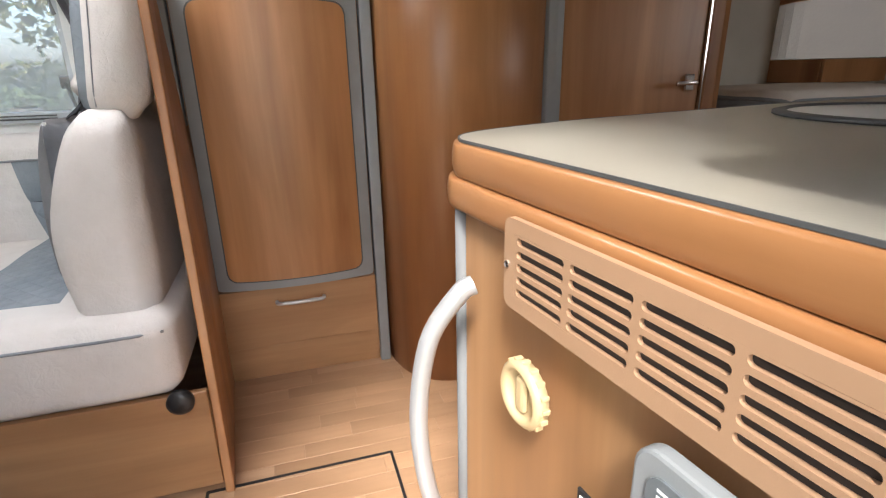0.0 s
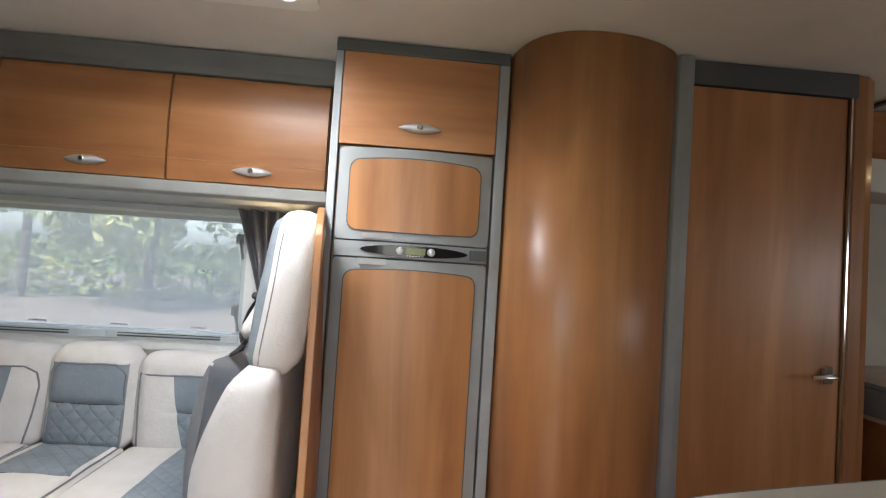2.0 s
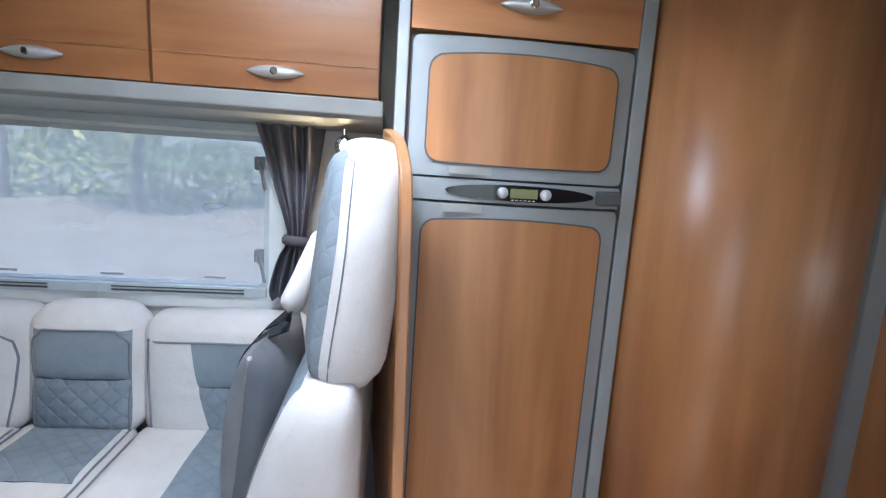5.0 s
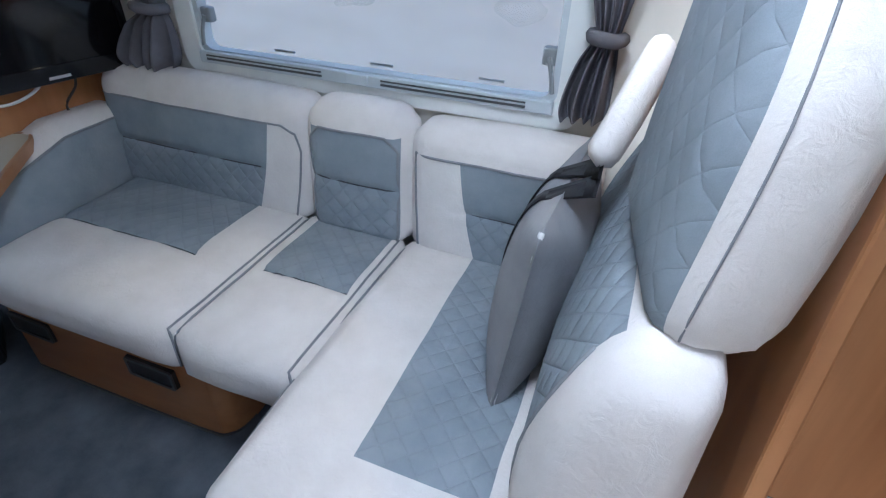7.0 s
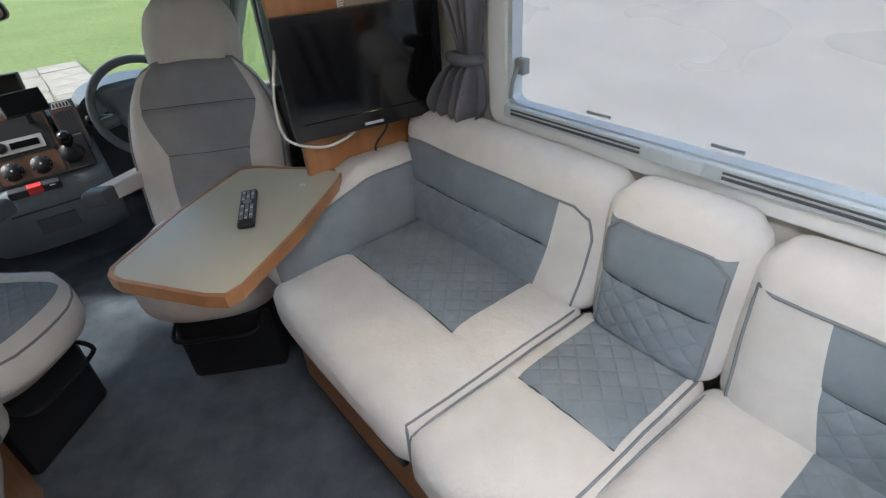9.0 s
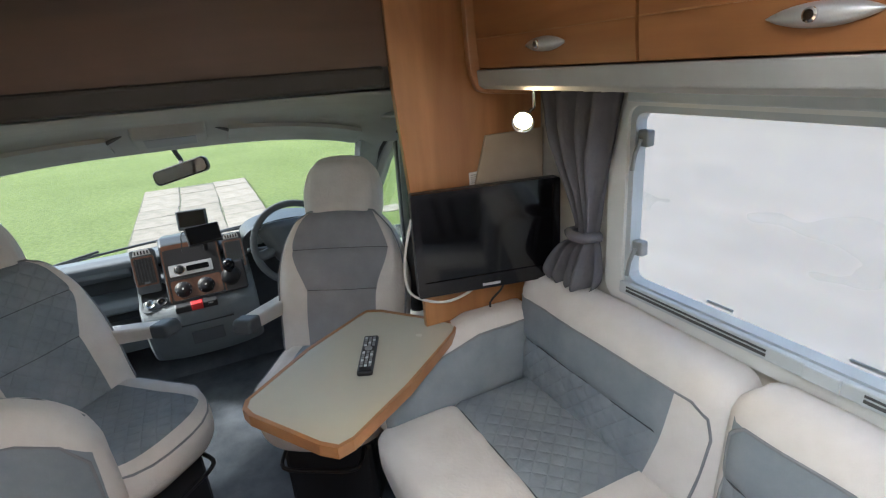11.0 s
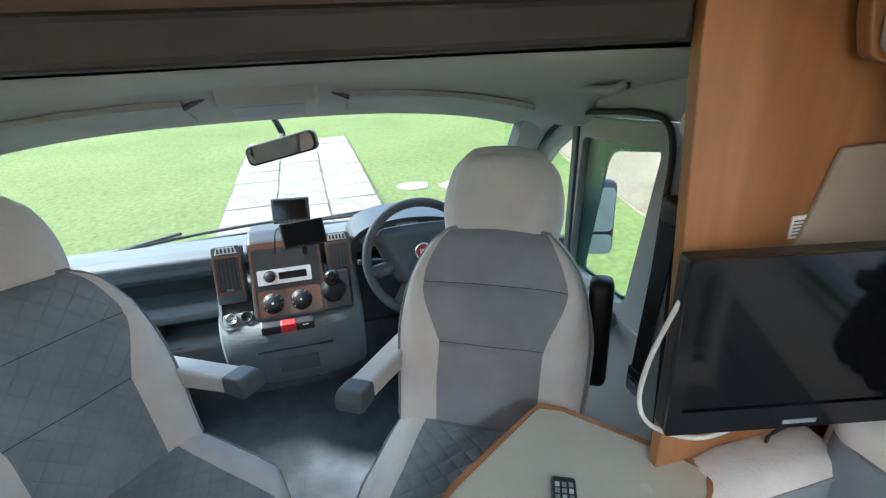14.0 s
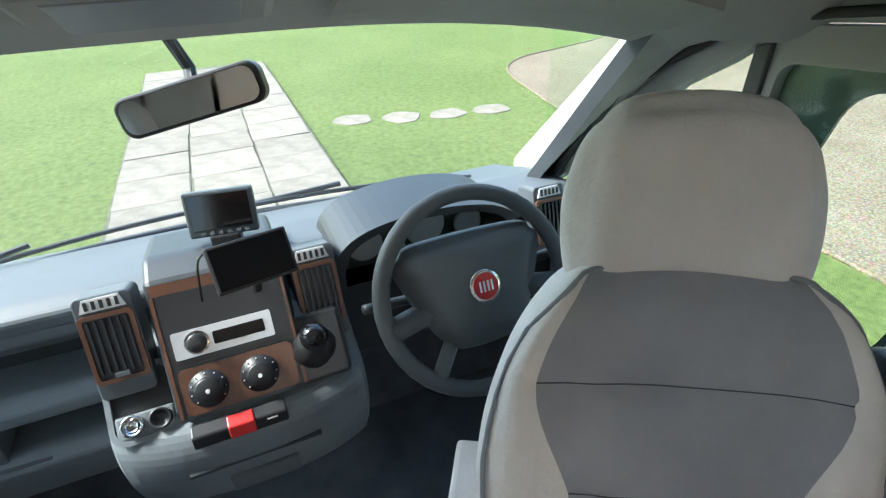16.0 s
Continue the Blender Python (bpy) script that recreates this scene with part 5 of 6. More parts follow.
def visor_pad(y0, y1, n=8):
    """A thin pad that follows the arch of the roof lining."""
    bm = bmesh.new()
    rings = []
    for k in range(n + 1):
        y = y0 + (y1 - y0) * k / n
        u = abs(y - YC) / 0.97
        d, f = 0.125 * u ** 3.2, 0.10 * u ** 2.5
        rings.append([bm.verts.new((x + f, y, z - d)) for x, z in ((-3.36, 1.385), (-3.55, 1.318), (-3.553, 1.306), (-3.545, 1.301), (-3.36, 1.369))])
    for a, b in zip(rings, rings[1:]):
        for i in range(5):
            bm.faces.new((a[i], a[(i + 1) % 5], b[(i + 1) % 5], b[i]))
    bm.faces.new(rings[0])
    bm.faces.new(rings[-1][::-1])
    bmesh.ops.recalc_face_normals(bm, faces=bm.faces)
    return bm


rc = thing("roof_console", -3.43, YC + 0.06, 1.32, "grey moulded lamp console on the cab roof lining", "console")
part("shell", prism([(-3.30, 1.43), (-3.33, 1.365), (-3.46, 1.318), (-3.53, 1.325), (-3.55, 1.42)], "y", YC - 0.075, YC + 0.195, 0.014, 3), CABTRIM, rc)
part("lamp_lens", prism([(-3.345, 1.366), (-3.45, 1.325), (-3.452, 1.318), (-3.345, 1.358)], "y", YC - 0.035, YC + 0.155, 0.002), GREYTRIM, rc, "grey lamp lens")
for sgn in (-1, 1):
    sv = thing("sun_visor", -3.45, YC + sgn * 0.5, 1.36, "grey fabric sun visor folded against the roof", "sun visor", "sun visors")
    part("pad", visor_pad(YC + 0.06 + sgn * 0.22, YC + 0.06 + sgn * 0.76), VISOR, sv)
    part("hinge", tube([(-3.38, YC + sgn * 0.22 + 0.06, 1.362), (-3.37, YC + sgn * 0.16 + 0.06, 1.39)], 0.008), DARKTRIM, sv)
mr = thing("rear_view_mirror", 0, 0, 0, "dark rear-view mirror hanging from the windscreen", "mirror", m=pose(-3.64, YC + 0.06, 1.185, 14, -8, -22))
outline = [(y, z) for y, z in round_rect(0.255, 0.068, 0.022)]
part("housing", prism(outline, "x", -0.022, 0.004, 0.004), BLACK, mr, local=True)
part("mirror_glass", prism([(y * 0.93, z * 0.82) for y, z in outline], "x", 0.0035, 0.0065), MIRROR, mr, local=True)
part("stem", tube([(-0.02, 0, 0.0), (-0.05, 0.0, 0.05), (-0.01, 0, 0.125)], 0.011), BLACK, mr, local=True)

# Dashboard.
db = thing("dashboard", -3.9, YC, 0.0, "slate grey moulded dashboard with walnut trims", "dashboard")
part("top", prism([(-4.24, 0.60), (-4.24, 0.69), (-3.95, 0.775), (-3.80, 0.80), (-3.755, 0.785), (-3.75, 0.745), (-3.95, 0.70)], "y", YC - 0.965, YC + 0.965, 0.012, 3), DASH, db)
part("body", prism([(-4.22, 0.30), (-4.22, 0.69), (-3.86, 0.745), (-3.86, 0.36), (-4.0, 0.26)], "y", YC - 0.965, YC + 0.965), DASHDARK, db)
part("shelf_lip", prism([(-3.87, 0.615), (-3.76, 0.60), (-3.735, 0.575), (-3.735, 0.545), (-3.76, 0.53), (-3.87, 0.54)], "y", YC - 0.965, YC - 0.20, 0.010, 3), DASHLIGHT, db, "mid grey shelf lip")
part("glovebox", prism([(-3.87, 0.46), (-3.76, 0.455), (-3.72, 0.43), (-3.74, 0.33), (-3.87, 0.29)], "y", YC - 0.965, YC - 0.20, 0.012, 3), DASHLIGHT, db, "mid grey glovebox lid")
part("glovebox_handle", box(-3.738, -3.728, YC - 0.62, YC - 0.42, 0.425, 0.44, 0.003), DASH, db)
part("pocket_divider", box(-3.87, -3.745, YC - 0.52, YC - 0.50, 0.43, 0.56, 0.004), DASHLIGHT, db)
part("upper_lip", prism([(-3.87, 0.70), (-3.765, 0.705), (-3.745, 0.73), (-3.755, 0.765), (-3.87, 0.75)], "y", YC - 0.965, YC - 0.26, 0.008, 3), DASH, db)
st = part("centre_facia", prism([(-3.90, 0.84), (-3.73, 0.872), (-3.665, 0.853), (-3.530, 0.604), (-3.90, 0.58)], "y", YC - 0.115, YC + 0.145, 0.014, 3), DASHDARK, db, "dark centre stack")
def bowed(pts, y0, y1, bow, n=16, bevel=0.02):
    """A profile of (x, z) drawn out across the cab, its front drawn back towards both ends."""
    bm = bmesh.new()
    rows = []
    yc, half, back = (y0 + y1) / 2, (y1 - y0) / 2, min(p[0] for p in pts)
    for k in range(n + 1):
        u = -1 + 2 * k / n
        u = math.copysign(1 - (1 - abs(u)) ** 1.5, u)
        sink = bow * abs(u) ** 2.6 + bevel * max(0.0, (abs(u) - 0.93) / 0.07) ** 2
        rows.append([bm.verts.new((max(back, x - sink * (1 if x > back + 0.02 else 0)), yc + u * half, z)) for x, z in pts])
    k = len(pts)
    for a, b in zip(rows, rows[1:]):
        for i in range(k):
            bm.faces.new((a[i], a[(i + 1) % k], b[(i + 1) % k], b[i]))
    bm.faces.new(rows[0][::-1])
    bm.faces.new(rows[-1])
    return bm


low = [(p.x, p.y) for p in spline([(-3.655, 0.690, 0), (-3.56, 0.615, 0), (-3.508, 0.592, 0), (-3.482, 0.545, 0), (-3.486, 0.47, 0), (-3.53, 0.37, 0), (-3.60, 0.29, 0), (-3.70, 0.25, 0)], 4)]
part("console", bowed([(-3.90, 0.70)] + low + [(-3.90, 0.25)], YC - 0.245, YC + 0.265, 0.055), DASHLIGHT, db, "mid grey lower console", smooth=False)
part("console_seam", prism([(-3.4795, 0.505), (-3.4795, 0.512), (-3.60, 0.51), (-3.60, 0.502)], "y", YC - 0.12, YC + 0.14), DASHDARK, db)
part("ashtray_lid", prism([(-3.486, 0.470), (-3.480, 0.466), (-3.503, 0.396), (-3.512, 0.398)], "y", YC - 0.055, YC + 0.085, 0.002), DASH, db)
# Facia sheet: points along the sloping front of the stack.
def facia(y, s, out=0.0):
    """s from 0 at the top of the stack's front to 1 at its foot."""
    return Vector((-3.665 + 0.135 * s + out * 0.88, y, 0.853 - 0.249 * s + out * 0.476))
def facia_plate(y0, y1, s0, s1, out, thick=0.012, r=0.006):
    a = 28.4
    h = abs(s1 - s0) * 0.283
    c = facia((y0 + y1) / 2, (s0 + s1) / 2, out)
    bm = prism(round_rect(y1 - y0, h, r, 4), "x", -thick, 0.0)
    bmesh.ops.transform(bm, matrix=Matrix.Translation(c) @ pose(0, 0, 0, 0, -a, 0), verts=bm.verts)
    return bm
part("facia_surround", facia_plate(YC - 0.108, YC + 0.138, 0.02, 0.985, 0.006, 0.012, 0.02), DASHDARK, st)
part("wood_strip", facia_plate(YC - 0.104, YC + 0.134, 0.025, 0.105, 0.0085, 0.006, 0.006), DASHWOOD, st, "walnut strip over the facia")
for y0, y1 in ((YC - 0.107, YC - 0.101), (YC + 0.131, YC + 0.137)):
    part("wood_edge", facia_plate(y0, y1, 0.10, 0.97, 0.0085, 0.006, 0.002), DASHWOOD, st, "thin walnut edge")
part("facia", facia_plate(YC - 0.097, YC + 0.127, 0.10, 0.60, 0.009, 0.012, 0.012), BLACK, st)
rd = part("radio", facia_plate(YC - 0.088, YC + 0.098, 0.37, 0.56, 0.012, 0.02, 0.004), ALU, st, "silver car radio")
part("radio_display", facia_plate(YC - 0.015, YC + 0.082, 0.42, 0.51, 0.014, 0.004, 0.003), SCREEN, rd)
part("radio_knob", lathe([(0.019, 0), (0.019, 0.012), (0.015, 0.016)], Matrix.Translation(facia(YC - 0.045, 0.465, 0.010)) @ pose(0, 0, 0, 0, 61.6, 0), 20), BLACK, rd, smooth=True)
part("radio_knob_ring", lathe([(0.023, 0), (0.023, 0.004), (0.019, 0.005)], Matrix.Translation(facia(YC - 0.045, 0.465, 0.011)) @ pose(0, 0, 0, 0, 61.6, 0), 20), CHROME, rd)
hp = part("heater_panel", facia_plate(YC - 0.093, YC + 0.123, 0.63, 0.955, 0.011, 0.012, 0.012), DASHWOOD, st, "walnut heater panel")
for y in (YC - 0.045, YC + 0.052):
    m = Matrix.Translation(facia(y, 0.795, 0.011)) @ pose(0, 0, 0, 0, 61.6, 0)
    k = part("heater_knob", lathe([(0.037, 0), (0.037, 0.006), (0.027, 0.008), (0.025, 0.022), (0.022, 0.025)], m, 24), BLACK, hp, "black heater knob", smooth=True)
    part("knob_ridge", lathe([(0.004, 0.024), (0.004, 0.030)], m, 8), WHITE, k)
    for q in range(9):
        a = radians(-130 + q * 32)
        part("dial_mark", lathe([(0.0016, 0.007), (0.0016, 0.0085)], m @ pose(0.032 * math.cos(a + math.pi), 0.032 * math.sin(a), 0), 6), WHITE, k)
sw = part("switch_panel", prism([(-3.515, 0.606), (-3.512, 0.611), (-3.487, 0.600), (-3.484, 0.572), (-3.50, 0.570)], "y", YC - 0.095, YC + 0.085, 0.004), BLACK, db, "black switch panel")
part("hazard_switch", prism([(-3.510, 0.608), (-3.508, 0.613), (-3.484, 0.603), (-3.481, 0.574), (-3.490, 0.572)], "y", YC - 0.028, YC + 0.022, 0.003), RED, sw, "red hazard switch")
part("switch_glyph", box(-3.487, -3.4855, YC + 0.045, YC + 0.065, 0.590, 0.594), WHITE, sw)
# Cup tray with lighter sockets.
tm = Matrix.Translation((-3.588, YC - 0.170, 0.640)) @ pose(0, 0, 0, 0, -43, 0)
def on_tray(bm):
    bmesh.ops.transform(bm, matrix=tm, verts=bm.verts)
    return bm
tr = part("cup_tray", on_tray(ring_prism(round_rect(0.128, 0.15, 0.03), round_rect(0.108, 0.13, 0.024), "x", -0.02, 0.010)), DASHLIGHT, db, "mid grey tray surround")
part("tray_well", on_tray(prism(round_rect(0.108, 0.13, 0.024), "x", -0.004, 0.0012)), BLACK, tr)
part("tray_step", on_tray(box(0.001, 0.010, -0.052, 0.052, -0.064, -0.018, 0.004)), DASHLIGHT, tr)
for y, mt in ((-0.022, CHROME), (0.028, BLACK)):
    part("socket", lathe([(0.020, 0), (0.021, 0.014), (0.016, 0.015), (0.014, 0.004), (0.0, 0.004)], tm @ pose(0.010, y, -0.040, 0, 90, 0), 18), mt, tr, "lighter socket", smooth=True)
# Air vents.
def air_vent(y0, y1, z0, z1, x, lean=14):
    c = Matrix.Translation((x, (y0 + y1) / 2, (z0 + z1) / 2)) @ pose(0, 0, 0, 0, -lean, 0)
    w, h = y1 - y0, z1 - z0
    def put(bm):
        bmesh.ops.transform(bm, matrix=c, verts=bm.verts)
        return bm
    v = part("air_vent", put(prism(round_rect(w + 0.022, h + 0.085, 0.012), "x", -0.08, 0.0, 0.003)), DASH, db, "upright air vent with walnut rim")
    part("vent_rim", put(ring_prism(round_rect(w + 0.016, h + 0.016, 0.01), round_rect(w, h, 0.006), "x", -0.004, 0.008)), DASHWOOD, v, "walnut rim")
    part("vent_well", put(prism(round_rect(w, h, 0.006), "x", 0.0005, 0.002)), BLACK, v)
    for i in range(6):
        y = -w / 2 + w * (i + 0.5) / 6
        part("slat", put(box(0.002, 0.009, y - 0.0022, y + 0.0022, -h / 2 + 0.012, h / 2 - 0.004)), DASHDARK, v)
    part("thumb_wheel", put(box(0.002, 0.012, -0.012, 0.012, -h / 2 + 0.002, -h / 2 + 0.010)), DASHLIGHT, v)
    g = part("demist_grille", put(prism([(-w / 2, h / 2 + 0.014), (w / 2, h / 2 + 0.014), (w / 2 - 0.008, h / 2 + 0.038), (-w / 2 + 0.008, h / 2 + 0.038)], "x", 0.0, 0.004)), WHITE, v, "pale demister grille")
    for i in range(5):
        y = -w / 2 + w * (i + 1) / 6
        part("grille_slot", put(box(0.003, 0.006, y - 0.003, y + 0.003, h / 2 + 0.018, h / 2 + 0.034)), BLACK, g)


air_vent(YC - 0.222, YC - 0.145, 0.700, 0.820, -3.625, 20)
air_vent(YC + 0.168, YC + 0.240, 0.700, 0.820, -3.625, 20)
air_vent(YC + 0.80, YC + 0.87, 0.690, 0.80, -3.70)
air_vent(YC - 0.90, YC - 0.83, 0.690, 0.80, -3.72)
# Instruments.
bn = thing("instrument_binnacle", -3.75, YC + 0.47, 0.74, "dark hooded instrument binnacle behind the wheel", "instruments")
hood = spline([(YC + 0.245, 0.735, 0), (YC + 0.26, 0.815, 0), (YC + 0.33, 0.862, 0), (YC + 0.47, 0.880, 0), (YC + 0.62, 0.862, 0), (YC + 0.70, 0.815, 0), (YC + 0.715, 0.735, 0)], 5)
hood = [(p.x, p.y) for p in hood]
inner = [(YC + 0.48 + (y - YC - 0.48) * 0.90, 0.735 + (z - 0.735) * 0.88) for y, z in hood]
part("hood", ring_prism(hood, inner, "x", -3.86, -3.655), DASHDARK, bn)
part("dial_face", prism(inner, "x", -3.74, -3.725), DASHDARK, bn)
for y, z, r in ((YC + 0.335, 0.795, 0.042), (YC + 0.485, 0.808, 0.050), (YC + 0.412, 0.762, 0.022), (YC + 0.60, 0.792, 0.036)):
    m = pose(-3.724, y, z, 0, 90, 0)
    d = part("dial", lathe([(r, 0.0), (r, 0.005), (r * 0.95, 0.008), (r * 0.93, 0.004), (0.004, 0.003)], m, 28), GLOSSBLACK, bn, "round dial", smooth=False)
    part("dial_ring", lathe([(r * 1.02, 0.0), (r * 1.02, 0.007), (r * 0.96, 0.0085)], m, 28), GREYTRIM, d)
    for q in range(11):
        a = radians(-120 + q * 24)
        part("tick", box(-3.7195, -3.7185, y + math.sin(a) * r * 0.82 - 0.0015, y + math.sin(a) * r * 0.82 + 0.0015, z + math.cos(a) * r * 0.82 - 0.0025, z + math.cos(a) * r * 0.82 + 0.0025), WHITE, d)
    part("needle", tube([(-3.7185, y, z), (-3.7185, y - r * 0.55, z - r * 0.45)], 0.0014, 5), WHITE, d)
part("dial_glass", box(-3.7175, -3.7165, YC + 0.29, YC + 0.67, 0.745, 0.845), GLASS, bn)
# Steering wheel: its plane tilts by 28 degrees.
sm = pose(-3.415, 1.785, 0.818, 0, 62, 0)
sw = thing("steering_wheel", 0, 0, 0, "dark grey four-spoke steering wheel with a red badge", "steering wheel", m=sm)
part("rim", tube([(0.190 * math.cos(2 * math.pi * k / 40), 0.190 * math.sin(2 * math.pi * k / 40), 0) for k in range(40)], 0.0165, 10, True), DASH, sw, local=True, smooth=True)
hub = Cushion((0.20, 0.235, 0.07), 0.034, 0.014, lambda p: Vector((p.x - 0.005, p.y * (1.0 + 0.30 * -p.x / 0.09), p.z)), 31, 0.0)
cushion_parts(hub, sw, lambda p, i, s: "airbag_cover", {"airbag_cover": DASH}, 0.02, m=Matrix.Translation((0, 0, -0.012)))
for a in (-80, 80, 38, -38):
    c, s = math.cos(radians(a)), math.sin(radians(a))
    part("spoke", tube([(0.065 * c, 0.075 * s, -0.012), (0.14 * c, 0.14 * s, -0.012), (0.186 * c, 0.186 * s, -0.002)], 0.024 if abs(a) > 60 else 0.015, 8), DASH if abs(a) > 60 else DASHLIGHT, sw, local=True, smooth=True)
bd = part("badge_ring", lathe([(0.031, 0.016), (0.031, 0.0235), (0.025, 0.0245)], pose(-0.012, 0, 0.020), 28), CHROME, sw, "chrome badge ring", local=True, smooth=True)
part("badge", lathe([(0.0255, 0.022), (0.0255, 0.0255), (0.02, 0.026)], pose(-0.012, 0, 0.020), 28), RED, bd, "plain red badge", local=True)
for k in range(4):
    part("badge_bar", box(-0.022, -0.002, -0.014 + k * 0.008, -0.010 + k * 0.008, 0.0455, 0.0472), CHROME, bd, local=True)
part("column", tube([(0, 0, -0.02), (0.0, 0, -0.12), (0, 0, -0.26)], 0.05, 14), DASHDARK, sw, local=True, smooth=True)
part("stalk", tube(spline([(0.0, 0.04, -0.07), (-0.02, 0.14, -0.055), (-0.03, 0.205, -0.035)], 5), 0.011, 8), DASHDARK, sw, local=True, smooth=True)
part("stalk", tube(spline([(0.0, -0.04, -0.07), (-0.01, -0.15, -0.06), (-0.015, -0.215, -0.04)], 5), 0.010, 8), DASHDARK, sw, local=True, smooth=True)
# Gear lever.
gl = thing("gear_lever", -3.50, 1.475, 0.60, "black gear lever with a gathered boot", "gear lever")
part("plinth", prism([(-3.66, 0.60), (-3.66, 0.74), (-3.60, 0.73), (-3.525, 0.61)], "y", YC + 0.100, YC + 0.235, 0.010, 3), BLACK, gl)
part("boot", lathe([(0.055, 0.0), (0.045, 0.02), (0.048, 0.03), (0.030, 0.05), (0.014, 0.075)], pose(-3.585, 1.475, 0.655, 0, 40, 0), 16), BLACK, gl, smooth=True)
part("knob", lathe([(0.008, 0.0), (0.014, 0.02), (0.025, 0.05), (0.027, 0.075), (0.020, 0.095), (0.006, 0.102)], pose(-3.545, 1.475, 0.700, 0, 42, 0), 18), GLOSSBLACK, gl, smooth=True)
# Reversing monitor and tablet.
mo = thing("monitor", 0, 0, 0, "small dark reversing monitor on the dashboard", "monitor", m=pose(-3.735, 1.362, 0.868, 0, -16, -8))
part("case", box(-0.014, 0.014, -0.068, 0.068, 0.018, 0.112, 0.005), plastic("slate_case", (0.05, 0.06, 0.065), 0.4), mo, local=True)
part("screen", box(0.0135, 0.0155, -0.058, 0.058, 0.034, 0.104), SCREEN, mo, local=True)
for k in range(6):
    part("button", box(0.0135, 0.0165, -0.045 + k * 0.017, -0.036 + k * 0.017, 0.022, 0.028), DASHLIGHT, mo, local=True)
part("foot", box(-0.02, 0.02, -0.03, 0.03, -0.012, 0.02, 0.004), BLACK, mo, local=True)
tbm = pose(-3.575, 1.405, 0.850, 0, -32, 10)
tn = thing("tablet", 0, 0, 0, "dark tablet navigation screen on a dashboard cradle", "tablet", m=tbm)
part("case", box(-0.008, 0.008, -0.076, 0.076, 0.0, 0.092, 0.004), BLACK, tn, local=True)
part("screen", box(0.0075, 0.0092, -0.070, 0.070, 0.006, 0.086), SCREEN, tn, "glossy dark screen", local=True)
part("cradle", tube([(-0.005, 0, 0.03), (-0.05, 0, 0.01), (-0.07, 0, -0.01)], 0.010), BLACK, tn, local=True)
cbl = thing("tablet_cable", -3.62, 1.31, 0.85, "thin black cable running from the dashboard screens", "cable")
part("lead", tube(spline([(-3.66, 1.34, 0.90), (-3.62, 1.31, 0.905), (-3.605, 1.30, 0.86), (-3.61, 1.295, 0.82)], 6), 0.0025, 6), BLACK, cbl)
ph = thing("parking_disc_holder", -3.88, 0.45, 0.79, "small dark phone cradle on the passenger dashboard", "phone holder")
part("cradle", box(-3.92, -3.84, 0.41, 0.50, 0.792, 0.812, 0.008), DASHDARK, ph)
# Seat belt on the offside pillar.
bl = thing("cab_seat_belt", -2.80, 2.27, 0.4, "black seat belt hanging on the pillar by the driver seat", "seat belt")
part("webbing", prism([(-2.815, 1.12), (-2.755, 1.12), (-2.815, 0.60), (-2.865, 0.60)], "y", 2.246, 2.250), STRAP, bl)
part("webbing", prism([(-2.795, 1.12), (-2.740, 1.12), (-2.700, 0.35), (-2.755, 0.35)], "y", 2.262, 2.266), STRAP, bl)
part("anchor", box(-2.825, -2.745, 2.238, 2.288, 1.085, 1.155, 0.018, 3), BLACK, bl, smooth=True)
part("anchor_cap", lathe([(0.016, 0), (0.016, 0.02), (0.010, 0.026)], pose(-2.765, 2.288, 1.185, 90), 16), BLACK, bl, smooth=True)
part("buckle", ring_prism(moved(round_rect(0.05, 0.06, 0.008), -2.842, 0.60), moved(round_rect(0.026, 0.03, 0.005), -2.842, 0.60), "y", 2.240, 2.246), CHROME, bl)
part("buckle_stop", box(-2.868, -2.812, 2.238, 2.256, 0.615, 0.645, 0.006), BLACK, bl)
part("reel_cover", box(-2.78, -2.66, 2.20, 2.29, 0.25, 0.40, 0.02), BLACK, bl)
pf = thing("speaker_lamp", -2.52, 2.05, 1.36, "small white reading lamp on the cab side of the partition", "lamp")
part("body", lathe([(0.024, 0), (0.026, 0.02), (0.016, 0.028)], pose(-2.484, 2.03, 1.385, 0, -90, 0), 18), WHITE, pf, smooth=True)

# Kitchen unit by the entrance.
ku = thing("kitchen_unit", 0.5, 0.45, 0.0, "pale wood kitchen unit with a curved front by the entrance", "cabinet")
top = [(p.x, p.y) for p in spline([(0.006, 0.105, 0), (-0.020, 0.29, 0), (-0.056, 0.56, 0), (-0.080, 0.74, 0), (-0.084, 0.800, 0), (-0.055, 0.850, 0), (0.03, 0.895, 0), (0.18, 0.945, 0), (0.45, 1.005, 0), (0.75, 1.055, 0), (1.15, 1.07, 0), (1.30, 0.97, 0), (1.33, 0.70, 0), (1.33, 0.105, 0)], 5)]
body = offset(top, -0.012)
part("body", prism(body, "z", 0.0, 0.903), BEECH, ku)
def band(z0, z1, out, n=10):
    """A rounded moulding that follows the worktop's edge."""
    bm = bmesh.new()
    rows = []
    for j in range(n + 1):
        a = math.pi * j / n
        rows.append([bm.verts.new((x, y, (z0 + z1) / 2 - (z1 - z0) / 2 * math.cos(a))) for x, y in offset(top, out - 0.006 + 0.006 * math.sin(a) ** 0.7)])
    k = len(top)
    for a, b in zip(rows, rows[1:]):
        for i in range(k):
            bm.faces.new((a[i], a[(i + 1) % k], b[(i + 1) % k], b[i]))
    bm.faces.new(rows[0][::-1])
    bm.faces.new(rows[-1])
    return bm
part("lower_moulding", band(0.898, 0.931, 0.006), MOULD, ku, "rounded wooden moulding", smooth=True)
part("upper_moulding", band(0.9315, 0.9690, 0.0), MOULD, ku, "rounded wooden edge", smooth=True)
